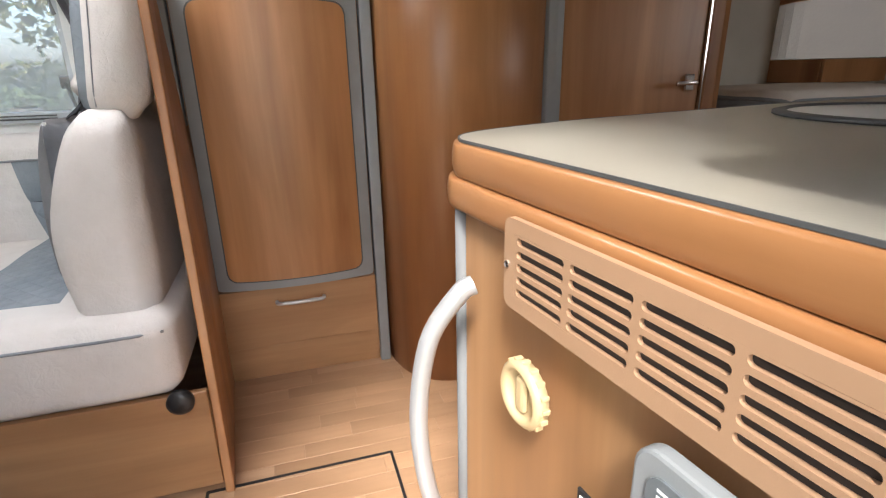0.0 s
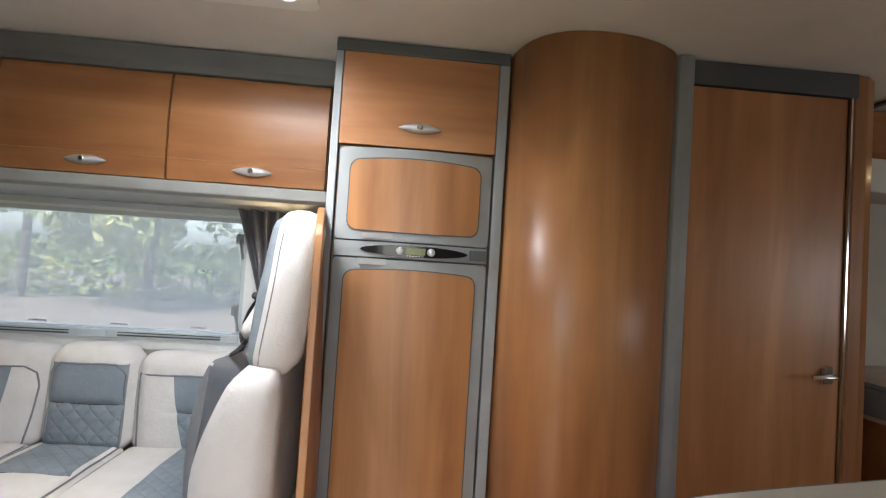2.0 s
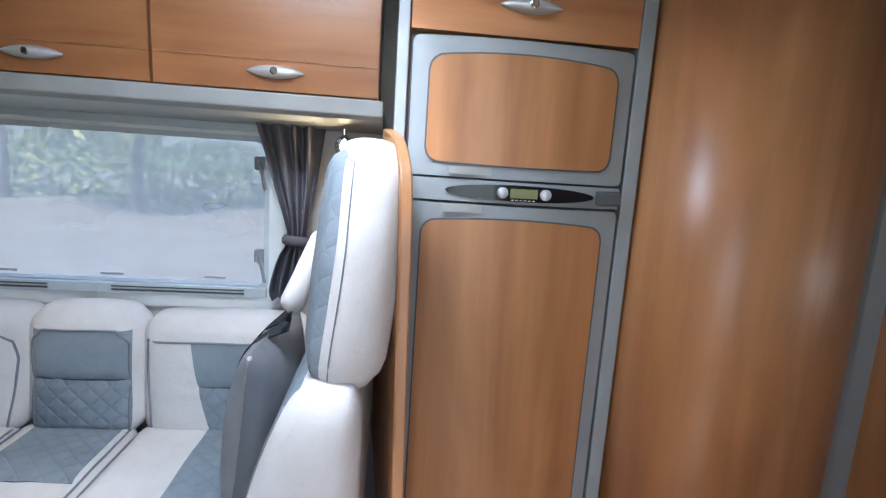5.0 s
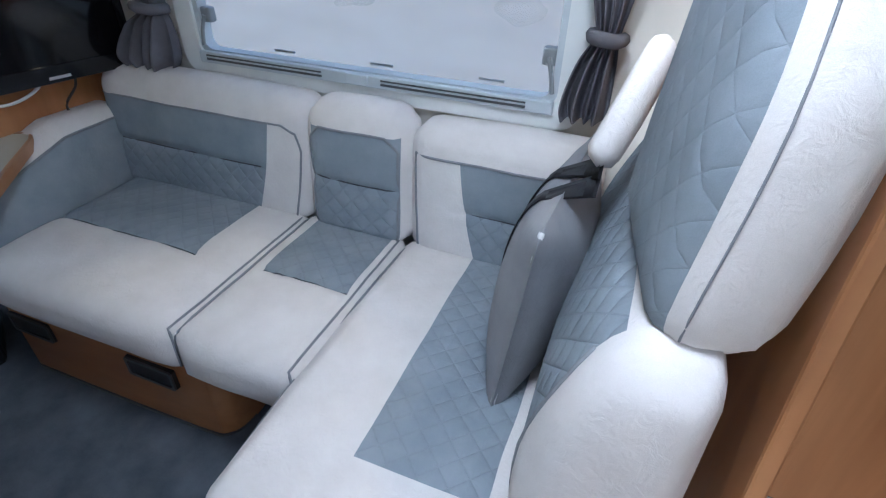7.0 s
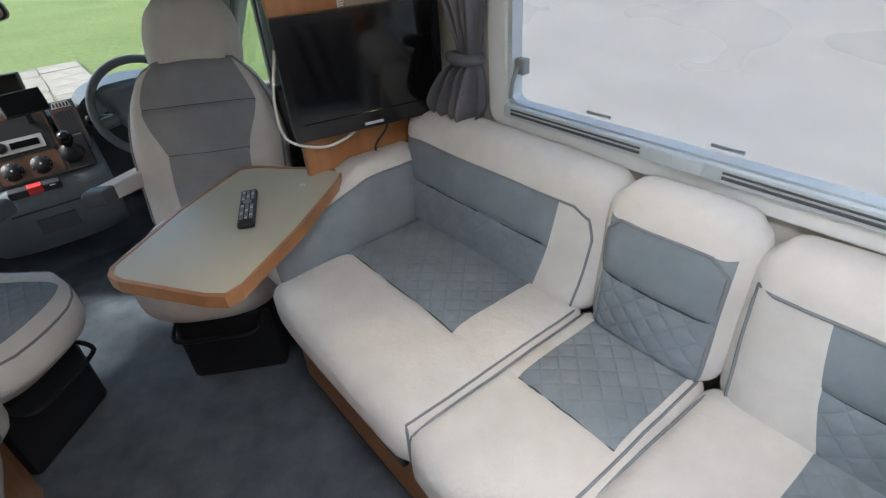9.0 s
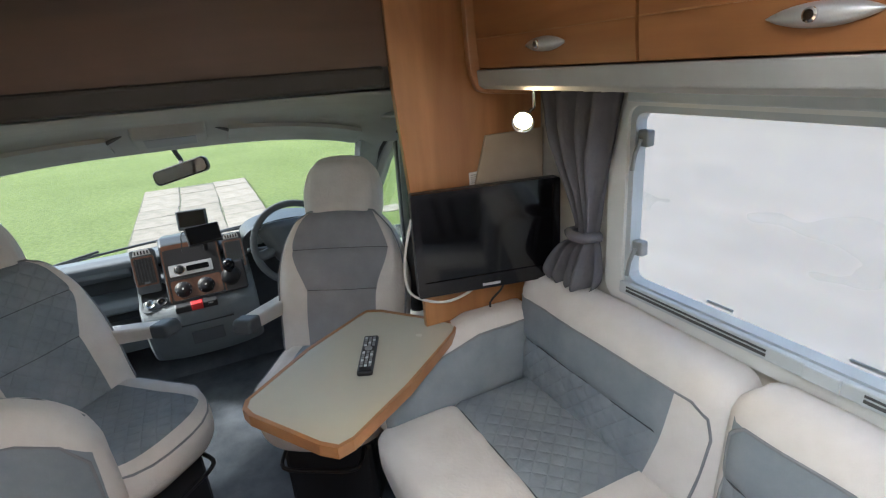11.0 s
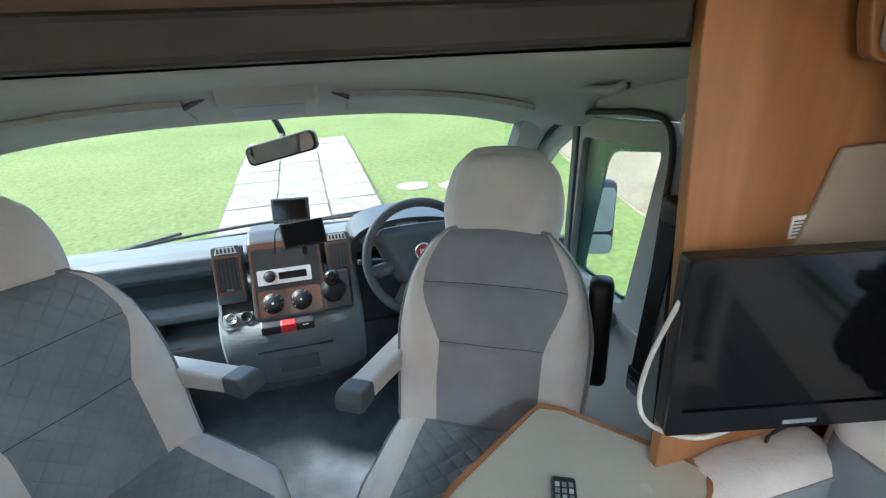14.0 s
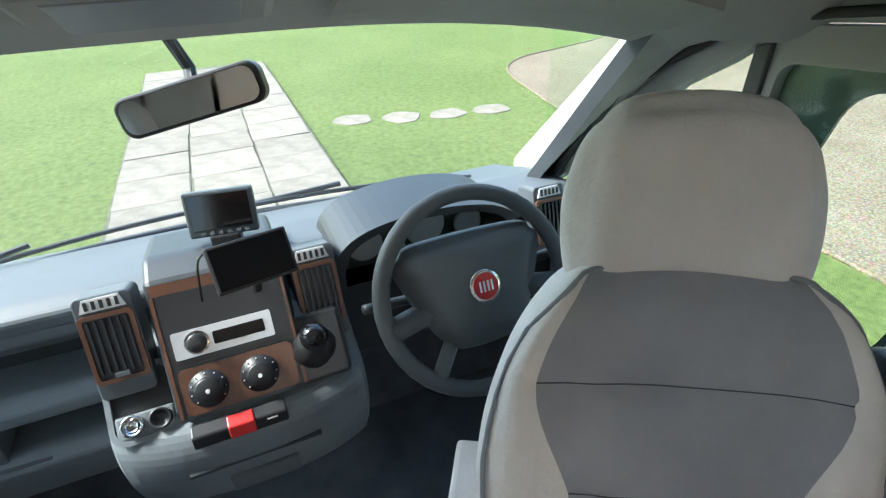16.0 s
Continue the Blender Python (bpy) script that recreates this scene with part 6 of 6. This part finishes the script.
part("corner_strip", tube([(-0.076, 0.792, 0.0), (-0.076, 0.792, 0.90)], 0.008, 10), plastic("dull_grey_strip", (0.15, 0.155, 0.16), 0.65), ku, "silver grey corner strip", smooth=True)
wt = thing("worktop", 0.6, 0.5, 0.9693, "speckled beige laminate worktop with a round sink", "worktop")
part("laminate_sheet", prism(offset(top, -0.008), "z", 0.9693, 0.9720), COUNTER, wt)
part("worktop_edge", ring_prism(offset(top, -0.0072), offset(top, -0.0092), "z", 0.9695, 0.9725), DARKTRIM, wt, "thin dark seam round the worktop")
sk = thing("sink", 0.60, 0.74, 0.9720, "round white sink cover with a dark rim", "sink")
part("rim", lathe([(0.205, 0.0), (0.205, 0.004), (0.192, 0.007), (0.186, 0.004), (0.186, 0.0)], Matrix.Translation((0.60, 0.74, 0.9723)), 48), DARKTRIM, sk, smooth=True)
part("cover", lathe([(0.186, 0.0), (0.186, 0.003), (0.12, 0.0015), (0.002, 0.001)], Matrix.Translation((0.60, 0.74, 0.9723)), 48), WHITE, sk, "white sink cover", smooth=True)

rk = thing("dish_tray", 0.25, 0.355, 0.972, "mauve-grey dish tray on short feet over the worktop", "tray")
TRAY = plastic("mauve_grey_tray", (0.15, 0.137, 0.13), 0.55)
part("tray", ring_prism(moved(round_rect(0.50, 0.30, 0.035, 8), 0.252, 0.360), moved(round_rect(0.484, 0.284, 0.028, 8), 0.252, 0.360), "z", 1.045, 1.073), TRAY, rk)
part("tray_floor", prism(moved(round_rect(0.488, 0.288, 0.030, 8), 0.252, 0.360), "z", 1.046, 1.050), TRAY, rk)
for x, y in ((0.22, 0.42), (0.42, 0.42), (0.22, 0.29), (0.42, 0.29)):
    part("foot", tube([(x, y, 0.972), (x, y, 1.047)], 0.005, 8), DARKTRIM, rk)

# On the unit's side: local x runs along the side, y out of it.
side = Matrix(((0.136, -0.991, 0, -0.0945), (-0.991, -0.136, 0, 0.758), (0, 0, 1, 0), (0, 0, 0, 1)))
def on_side(name, bm, material, parent, label="", smooth=False):
    return part(name, bm, material, parent, label, local=True, smooth=smooth)
va = thing("air_grille", 0, 0, 0, "tan plastic ventilation grille with rows of slots", "grille", m=side)
on_side("backing", box(0.118, 0.410, -0.004, 0.002, 0.850, 0.916), BLACK, va)
bm = ring_prism(moved(round_rect(0.312, 0.083, 0.010), 0.265, 0.883), moved(round_rect(0.2788, 0.0575, 0.001), 0.265, 0.883), "y", 0.0, 0.006)
for k in range(4):
    for j in range(5):
        c = (0.1256 + 0.0697 * (k + 0.5), 0.8542 + 0.0115 * (j + 0.5))
        ring_prism(moved(round_rect(0.0697, 0.0115, 0.0004), *c), moved(round_rect(0.0632, 0.0070, 0.0033), *c), "y", 0.0, 0.006, bm)
bmesh.ops.remove_doubles(bm, verts=bm.verts, dist=0.0008)
on_side("slotted_plate", bm, BEIGEPL, va)
for s, z in ((0.1145, 0.881), (0.4155, 0.881)):
    on_side("screw", lathe([(0.0035, 0.004), (0.0035, 0.0075), (0.002, 0.0085)], pose(s, 0.0, z, -90), 12), CHROME, va)
dk = thing("round_outlet", 0, 0, 0, "aged cream round warm-air outlet with a ridged rim", "air outlet", m=side)
on_side("rim", lathe([(0.040, 0.0), (0.040, 0.010), (0.034, 0.014), (0.029, 0.010), (0.026, 0.004), (0.0, 0.004)], pose(0.146, 0.0, 0.767, -90) @ Matrix.Diagonal((0.78, 0.78, 1.0, 1.0)), 32), YELLOWPL, dk, smooth=True)
on_side("bar", box(0.139, 0.153, 0.003, 0.011, 0.749, 0.785, 0.004), YELLOWPL, dk)
for k in range(16):
    a = 2 * math.pi * k / 16
    on_side("ridge", box(0.146 + 0.031 * math.cos(a) - 0.0025, 0.146 + 0.031 * math.cos(a) + 0.0025, 0.0, 0.008, 0.767 + 0.031 * math.sin(a) - 0.0025, 0.767 + 0.031 * math.sin(a) + 0.0025, 0.001), YELLOWPL, dk)
gh = thing("grab_handle", 0, 0, 0, "thick brushed aluminium grab handle on the kitchen unit", "handle", m=side)
on_side("bar", tube(spline([(0.040, 0.0, 0.832), (0.036, 0.016, 0.822), (0.022, 0.046, 0.765), (0.016, 0.058, 0.66), (0.022, 0.046, 0.55), (0.036, 0.016, 0.495), (0.040, 0.0, 0.485)], 6), 0.0105, 14), ALU, gh, smooth=True)
cpn = thing("heater_control", 0, 0, 0, "grey heater control panel with a dial", "control panel", m=side)
on_side("frame", prism(moved(round_rect(0.17, 0.17, 0.018), 0.368, 0.738), "y", 0.0, 0.014, 0.003), GREYTRIM, cpn, "silver grey frame")
on_side("face", prism(moved(round_rect(0.142, 0.142, 0.012), 0.368, 0.738), "y", 0.013, 0.016), DASHLIGHT, cpn)
on_side("dial", lathe([(0.034, 0.0), (0.032, 0.014), (0.026, 0.018)], pose(0.345, 0.015, 0.765, -90), 24), ALU, cpn, "silver dial", smooth=True)
for k in range(4):
    on_side("print_bar", box(0.306, 0.332, 0.0158, 0.0166, 0.800 - k * 0.005, 0.802 - k * 0.005), WHITE, cpn)
sp = thing("small_plate", 0, 0, 0, "small black plate with white lettering on the unit", "plate", m=side)
on_side("plate", box(0.222, 0.262, 0.0, 0.003, 0.708, 0.726, 0.001), BLACK, sp)
for k in range(3):
    on_side("letter_bar", box(0.226 + k * 0.011, 0.233 + k * 0.011, 0.0028, 0.0038, 0.713, 0.721), WHITE, sp)
# Overhead kitchen cabinet.
ko = thing("kitchen_overhead", 0.6, 0.35, 1.55, "cherry overhead kitchen cabinet with a rounded pale edge", "cabinet")
oc = [(p.x, p.y) for p in spline([(-0.045, 0.105, 0), (-0.045, 0.45, 0), (-0.035, 0.56, 0), (0.02, 0.625, 0), (0.12, 0.64, 0), (1.25, 0.66, 0)], 6)] + [(1.25, 0.105)]
part("edge_rail", prism(oc, "z", 1.555, 1.615, 0.012, 3), MOULD, ko, "rounded pale wooden rail")
part("body", prism(offset(oc, -0.02), "z", 1.615, 2.027), WOOD_X, ko)

# Rear lounge beyond the washroom.
soft("rear_cushion", 2.04, 2.14, 0.765, (0.92, 0.68, 0.17), "grey and cream rear seat cushion with piping", "cushion", lambda p, i, s: "cover" if i == 2 else "grey_panel", 0.07, 0.02, seed=15,
     piping=[([(-0.46, 0.33, 0.06), (-0.46, -0.33, 0.06), (0.46, -0.33, 0.06)], 0.004)])
rb = thing("rear_bench", 1.99, 2.14, 0.0, "dark wooden base below the rear seat", "seat base")
part("panel", box(1.62, 2.50, 1.86, 2.49, 0.0, 0.764, 0.004), WOOD_X, rb)
rw = thing("rear_wardrobe", 2.4, 2.35, 0.95, "cherry panelled wardrobe side at the rear", "wardrobe")
part("carcass", box(2.20, 2.62, 2.212, 2.495, 0.95, 1.69, 0.004), WOOD, rw)
part("door", box(2.204, 2.62, 2.194, 2.210, 0.954, 1.686, 0.003), WOOD, rw)
rv = thing("rear_locker", 2.1, 2.36, 1.66, "cherry rear locker with a small lit lamp", "locker")
part("front", prism([(2.17, 1.85), (2.19, 1.835), (2.495, 1.835), (2.495, 2.02), (2.17, 2.02)], "x", 1.45, 2.62, 0.004), WOOD_X, rv)
part("underside_panel", prism([(2.195, 1.832), (2.235, 1.70), (2.495, 1.70), (2.495, 1.832)], "x", 1.45, 2.055, 0.004), CEIL, rv, "cream board under the locker")
rl2 = thing("rear_lamp", 1.87, 2.19, 1.80, "small warm downlight under the rear locker", "lamp")
part("rim", lathe([(0.028, 0), (0.028, -0.006), (0.02, -0.008)], pose(1.87, 2.196, 1.800, -75, 0, 0), 18), CHROME, rl2)
part("bulb", lathe([(0.018, -0.008), (0.017, -0.011), (0.006, -0.013)], pose(1.87, 2.196, 1.800, -75, 0, 0), 16), LAMP, rl2)
curtain("curtain", 1.80, 2.485, [(1.62, 1.79, 0.05, 0.03), (1.5, 1.795, 0.04, 0.03), (1.36, 1.80, 0.022, 0.025), (1.29, 1.80, 0.03, 0.03), (1.16, 1.80, 0.038, 0.03)], 3, "grey rear curtain tied back")
solid("ceiling_strip", box(1.54, 1.565, YN, YO, ZC - 0.014, ZC - 0.001, 0.003), DARKTRIM, "thin dark strip across the ceiling", "trim", "structure")

# Outside: lawn, paved path, gravel drive, hedge and sky.
GZ = -0.65
m = Mat("lawn_grass", 0.9, spec=0.2)
v = m.mapping((1, 1, 1))
g1, g2, g3 = m.noise(v, 0.35, 4), m.noise(v, 14, 5, 0.7), m.noise(v, 90, 3, 0.7)
c = m.mix(m.ramp(g1, [(0.3, (0.135, 0.170, 0.060)), (0.7, (0.180, 0.210, 0.085))]), m.ramp(g2, [(0.32, (0.58, 0.65, 0.47)), (0.68, (1.14, 1.10, 1.0))]), 0.95, "MULTIPLY")
m.color(m.mix(c, m.ramp(g3, [(0.35, (0.6, 0.65, 0.55)), (0.65, (1, 1, 1))]), 0.7, "MULTIPLY")).bump(g3, 0.8, 0.03)
LAWN = m.m
m = Mat("gravel_drive", 0.95, spec=0.2)
v = m.mapping((1, 1, 1))
vo = m.n.new("ShaderNodeTexVoronoi")
vo.inputs["Scale"].default_value = 45
m.l.new(v, vo.inputs["Vector"])
c = m.mix(m.ramp(m.noise(v, 0.8, 5), [(0.3, (0.20, 0.158, 0.115)), (0.7, (0.275, 0.225, 0.17))]), vo.outputs["Color"], 0.22, "SOFT_LIGHT")
m.color(m.mix(c, m.ramp(vo.outputs["Distance"], [(0.0, (1, 1, 1)), (0.8, (0.32, 0.30, 0.27))]), 0.7, "MULTIPLY")).bump(vo.outputs["Distance"], 0.6, 0.02)
GRAVEL = m.m
m = Mat("worn_paving_slab", 0.85, spec=0.3)
v = m.mapping((1, 1, 1))
oi = m.n.new("ShaderNodeObjectInfo")
p1, p2 = m.noise(v, 5, 6, 0.65), m.noise(v, 60, 3, 0.6)
c = m.mix(m.ramp(oi.outputs["Random"], [(0.0, (0.185, 0.160, 0.136)), (1.0, (0.225, 0.196, 0.168))]), m.ramp(p1, [(0.3, (0.62, 0.60, 0.55)), (0.6, (1.03, 1.02, 1.0))]), 0.8, "MULTIPLY")
m.color(m.mix(c, m.ramp(p2, [(0.3, (0.75, 0.75, 0.75)), (0.6, (1, 1, 1))]), 0.6, "MULTIPLY")).bump(p2, 0.4, 0.004)
SLAB = m.m

solid("ground", prism([(-150, -150), (150, -150), (150, 150), (-150, 150)], "z", GZ - 0.2, GZ), LAWN, "bright mown lawn round the motorhome", "ground", "structure")
drive = [(p.x, p.y) for p in spline([(-26, 16, 0), (-14.5, 11.8, 0), (-12.6, 9.7, 0), (-11.9, 8.0, 0), (-11.5, 6.8, 0), (-10.7, 6.05, 0), (-9.2, 5.68, 0), (-7.6, 5.4, 0), (-6.2, 5.16, 0), (-5.3, 5.2, 0), (-3.7, 5.1, 0), (-2.6, 4.9, 0), (0, 4.6, 0), (14, 4.4, 0)], 5)] + [(30, 3), (30, 40), (-30, 40)]
solid("gravel_drive", prism(drive, "z", GZ - 0.05, GZ + 0.012), GRAVEL, "pale gravel drive with a curved lawn edge", "drive", "structure")
road_edge = tube([(x, y, GZ + 0.01) for x, y in drive[:-3]], 0.022, 6)
solid("drive_edging", road_edge, GRAVEL, "thin stony edging of the drive", "edging", "structure")

# Far hedge and trees: many small leaf clumps.
LEAF = Mat("hedge_leaf", 0.7, spec=0.2)
rn = LEAF.n.new("ShaderNodeNewGeometry")
LEAF.color(LEAF.ramp(rn.outputs["Random Per Island"], [(0.0, (0.14, 0.17, 0.06)), (0.6, (0.24, 0.26, 0.09)), (1.0, (0.38, 0.33, 0.12))]))
rng = random.Random(7)
def foliage(n, place, size):
    vs, fs = [], []
    for _ in range(n):
        p = Vector(place())
        a = Vector((rng.uniform(-1, 1), rng.uniform(-1, 1), rng.uniform(-1, 1))).normalized()
        b = a.orthogonal().normalized()
        s = size * rng.uniform(0.6, 1.4)
        k = len(vs)
        vs += [p - a * s, p + b * s * 0.5, p + a * s, p - b * s * 0.5]
        fs.append((k, k + 1, k + 2, k + 3))
    me = bpy.data.meshes.new("leaves")
    me.from_pydata([tuple(v) for v in vs], [], fs)
    me.materials.append(LEAF.m)
    return me


def tree(name, x, y, h, w, label):
    root = thing(name, x, y, GZ, label, "tree", "trees beyond the drive")
    part("trunk", tube([(x, y, GZ), (x + 0.1, y, GZ + h * 0.3), (x, y + 0.1, GZ + h * 0.6), (x + 0.1, y, GZ + h * 0.9)], 0.16, 8, taper=[1.2, 0.9, 0.6, 0.2]), wood("bark_" + name, (0.05, 0.035, 0.025), (0.08, 0.06, 0.04), (0.11, 0.085, 0.06), "z", 0.9, 0.0), root)
    blobs = [(rng.uniform(-w, w), rng.uniform(-w, w), rng.uniform(0.35, 1.0) * h, rng.uniform(0.3, 0.55) * w) for _ in range(14)]
    def place():
        bx, by, bz, r = rng.choice(blobs)
        d = Vector((rng.gauss(0, 1), rng.gauss(0, 1), rng.gauss(0, 0.8))).normalized() * r * rng.uniform(0.6, 1.0)
        return d + Vector((bx, by, bz))
    ob = new("crown", foliage(2600, place, 0.16))
    ob.parent = root


for k, (x, y, h, w) in enumerate(((-8, 17, 6.5, 2.2), (-3.5, 18, 7.5, 2.6), (1.5, 17.5, 6.0, 2.2), (6, 18.5, 7, 2.5), (-13, 19, 7, 2.6), (-18, 18, 6, 2.4))):
    tree("tree", x, y, h, w, "leafy green and yellow tree beyond the gravel drive")
hg = new("hedge", foliage(14000, lambda: (rng.uniform(-30, 30), 21 + rng.uniform(-0.7, 0.7), GZ + rng.uniform(0, 2.2)), 0.15))
tagged(hg, "clipped green hedge along the far edge of the drive", "hedge", kind="stuff")
gh2 = thing("garage", 0.5, 15.5, GZ, "pale rendered garage across the drive", "building")
part("wall", box(-1.5, 6.5, 14.0, 18.0, GZ, GZ + 2.6), plastic("pale_blue_render", (0.55, 0.60, 0.64), 0.8), gh2)
part("roof", prism([(-1.9, GZ + 2.55), (6.9, GZ + 2.55), (6.9, GZ + 2.75), (2.5, GZ + 3.9), (-1.9, GZ + 2.75)], "y", 13.7, 18.3), plastic("slate_roof", (0.12, 0.12, 0.13), 0.8), gh2)
part("garage_door", box(0.2, 3.4, 13.96, 13.995, GZ, GZ + 2.1), WHITE, gh2)

# Paved path ahead of the cab, and stepping stones: each slab is a piece.
def slab_mesh(w, d, seed):
    r = random.Random(seed)
    bm = box(-w / 2, w / 2, -d / 2, d / 2, 0, 0.035, 0.008, 1)
    for v in bm.verts:
        v.co.x += r.uniform(-0.006, 0.006)
        v.co.y += r.uniform(-0.006, 0.006)
    me = bpy.data.meshes.new("slab")
    bm.to_mesh(me)
    bm.free()
    me.materials.append(SLAB)
    return me


pv = thing("paved_path", -10, 1.3, GZ, "pale worn slab path across the lawn", "path", kind="structure")
part("joint_bed", box(-13.8, -5.0, 0.27, 2.35, GZ - 0.05, GZ + 0.030), plastic("mossy_joint_soil", (0.085, 0.085, 0.055), 0.95, 0.4, 60, 0.6), pv)
meshes = [slab_mesh(0.668, 0.668, s) for s in range(4)]
rng = random.Random(3)
for i in range(13):
    for j in range(3):
        ob = new("slab", rng.choice(meshes))
        ob.parent = pv
        ob.location = (-13.4 + i * 0.68 + 10 + rng.uniform(-0.01, 0.01) + (0.2 if j == 1 else 0), 0.63 + j * 0.685 - 1.3 + rng.uniform(-0.01, 0.01), 0.004 + rng.uniform(0, 0.008))
        ob.rotation_euler = (rng.uniform(-0.008, 0.008), rng.uniform(-0.008, 0.008), rng.uniform(-0.02, 0.02))
for x, y in ((-9.3, 2.95), (-9.1, 3.55), (-8.95, 4.15), (-8.85, 4.75)):
    turn = rng.uniform(0, 6)
    ring = [(0.23 * math.cos(a) * (1 + 0.14 * math.sin(2.3 * a + turn)), 0.25 * math.sin(a) * (1 + 0.12 * math.cos(3 * a + turn))) for a in [math.tau * k / 14 for k in range(14)]]
    me = bpy.data.meshes.new("stepping_stone")
    bm = prism(ring, "z", -0.03, 0.012, 0.006, 1)
    bm.to_mesh(me)
    bm.free()
    me.materials.append(SLAB)
    ob = new("stepping_stone", me)
    ob.location = (x, y, GZ)
    tagged(ob, "pale stepping stone set in the lawn", "stone", "stepping stones")

# Floor planks in the aisle: each is a piece of the floor.
flo = bpy.data.objects["floor"]
mi = PLANK.node_tree
oi = mi.nodes.new("ShaderNodeObjectInfo")
mx = mi.nodes.new("ShaderNodeMix")
mx.data_type, mx.blend_type = "RGBA", "MULTIPLY"
mx.inputs[0].default_value = 1.0
rp = mi.nodes.new("ShaderNodeValToRGB")
rp.color_ramp.elements[0].color, rp.color_ramp.elements[1].color = (0.86, 0.84, 0.82, 1), (1.06, 1.05, 1.04, 1)
mi.links.new(oi.outputs["Random"], rp.inputs[0])
bsdf = mi.nodes["Principled BSDF"]
old = bsdf.inputs["Base Color"].links[0].from_socket
mi.links.new(old, mx.inputs[6])
mi.links.new(rp.outputs[0], mx.inputs[7])
mi.links.new(mx.outputs[2], bsdf.inputs["Base Color"])
bm = box(-0.2, 0.2, -0.031, 0.031, 0.0, 0.0022, 0.0006, 1)
pme = bpy.data.meshes.new("plank")
bm.to_mesh(pme)
bm.free()
pme.materials.append(PLANK)
prng = random.Random(5)
fz = flo.location
for r in range(19):
    y = 0.87 + r * 0.0625
    x = -0.95 + prng.uniform(0, 0.4)
    while x < 0.75:
        if -0.74 < x - 0.2 and not (y > 1.95 and x > -0.1):
            pk = new("plank", pme)
            pk.parent = flo
            pk.location = (x - fz.x, y - fz.y, 0.0002 - fz.z)
        x += 0.4008
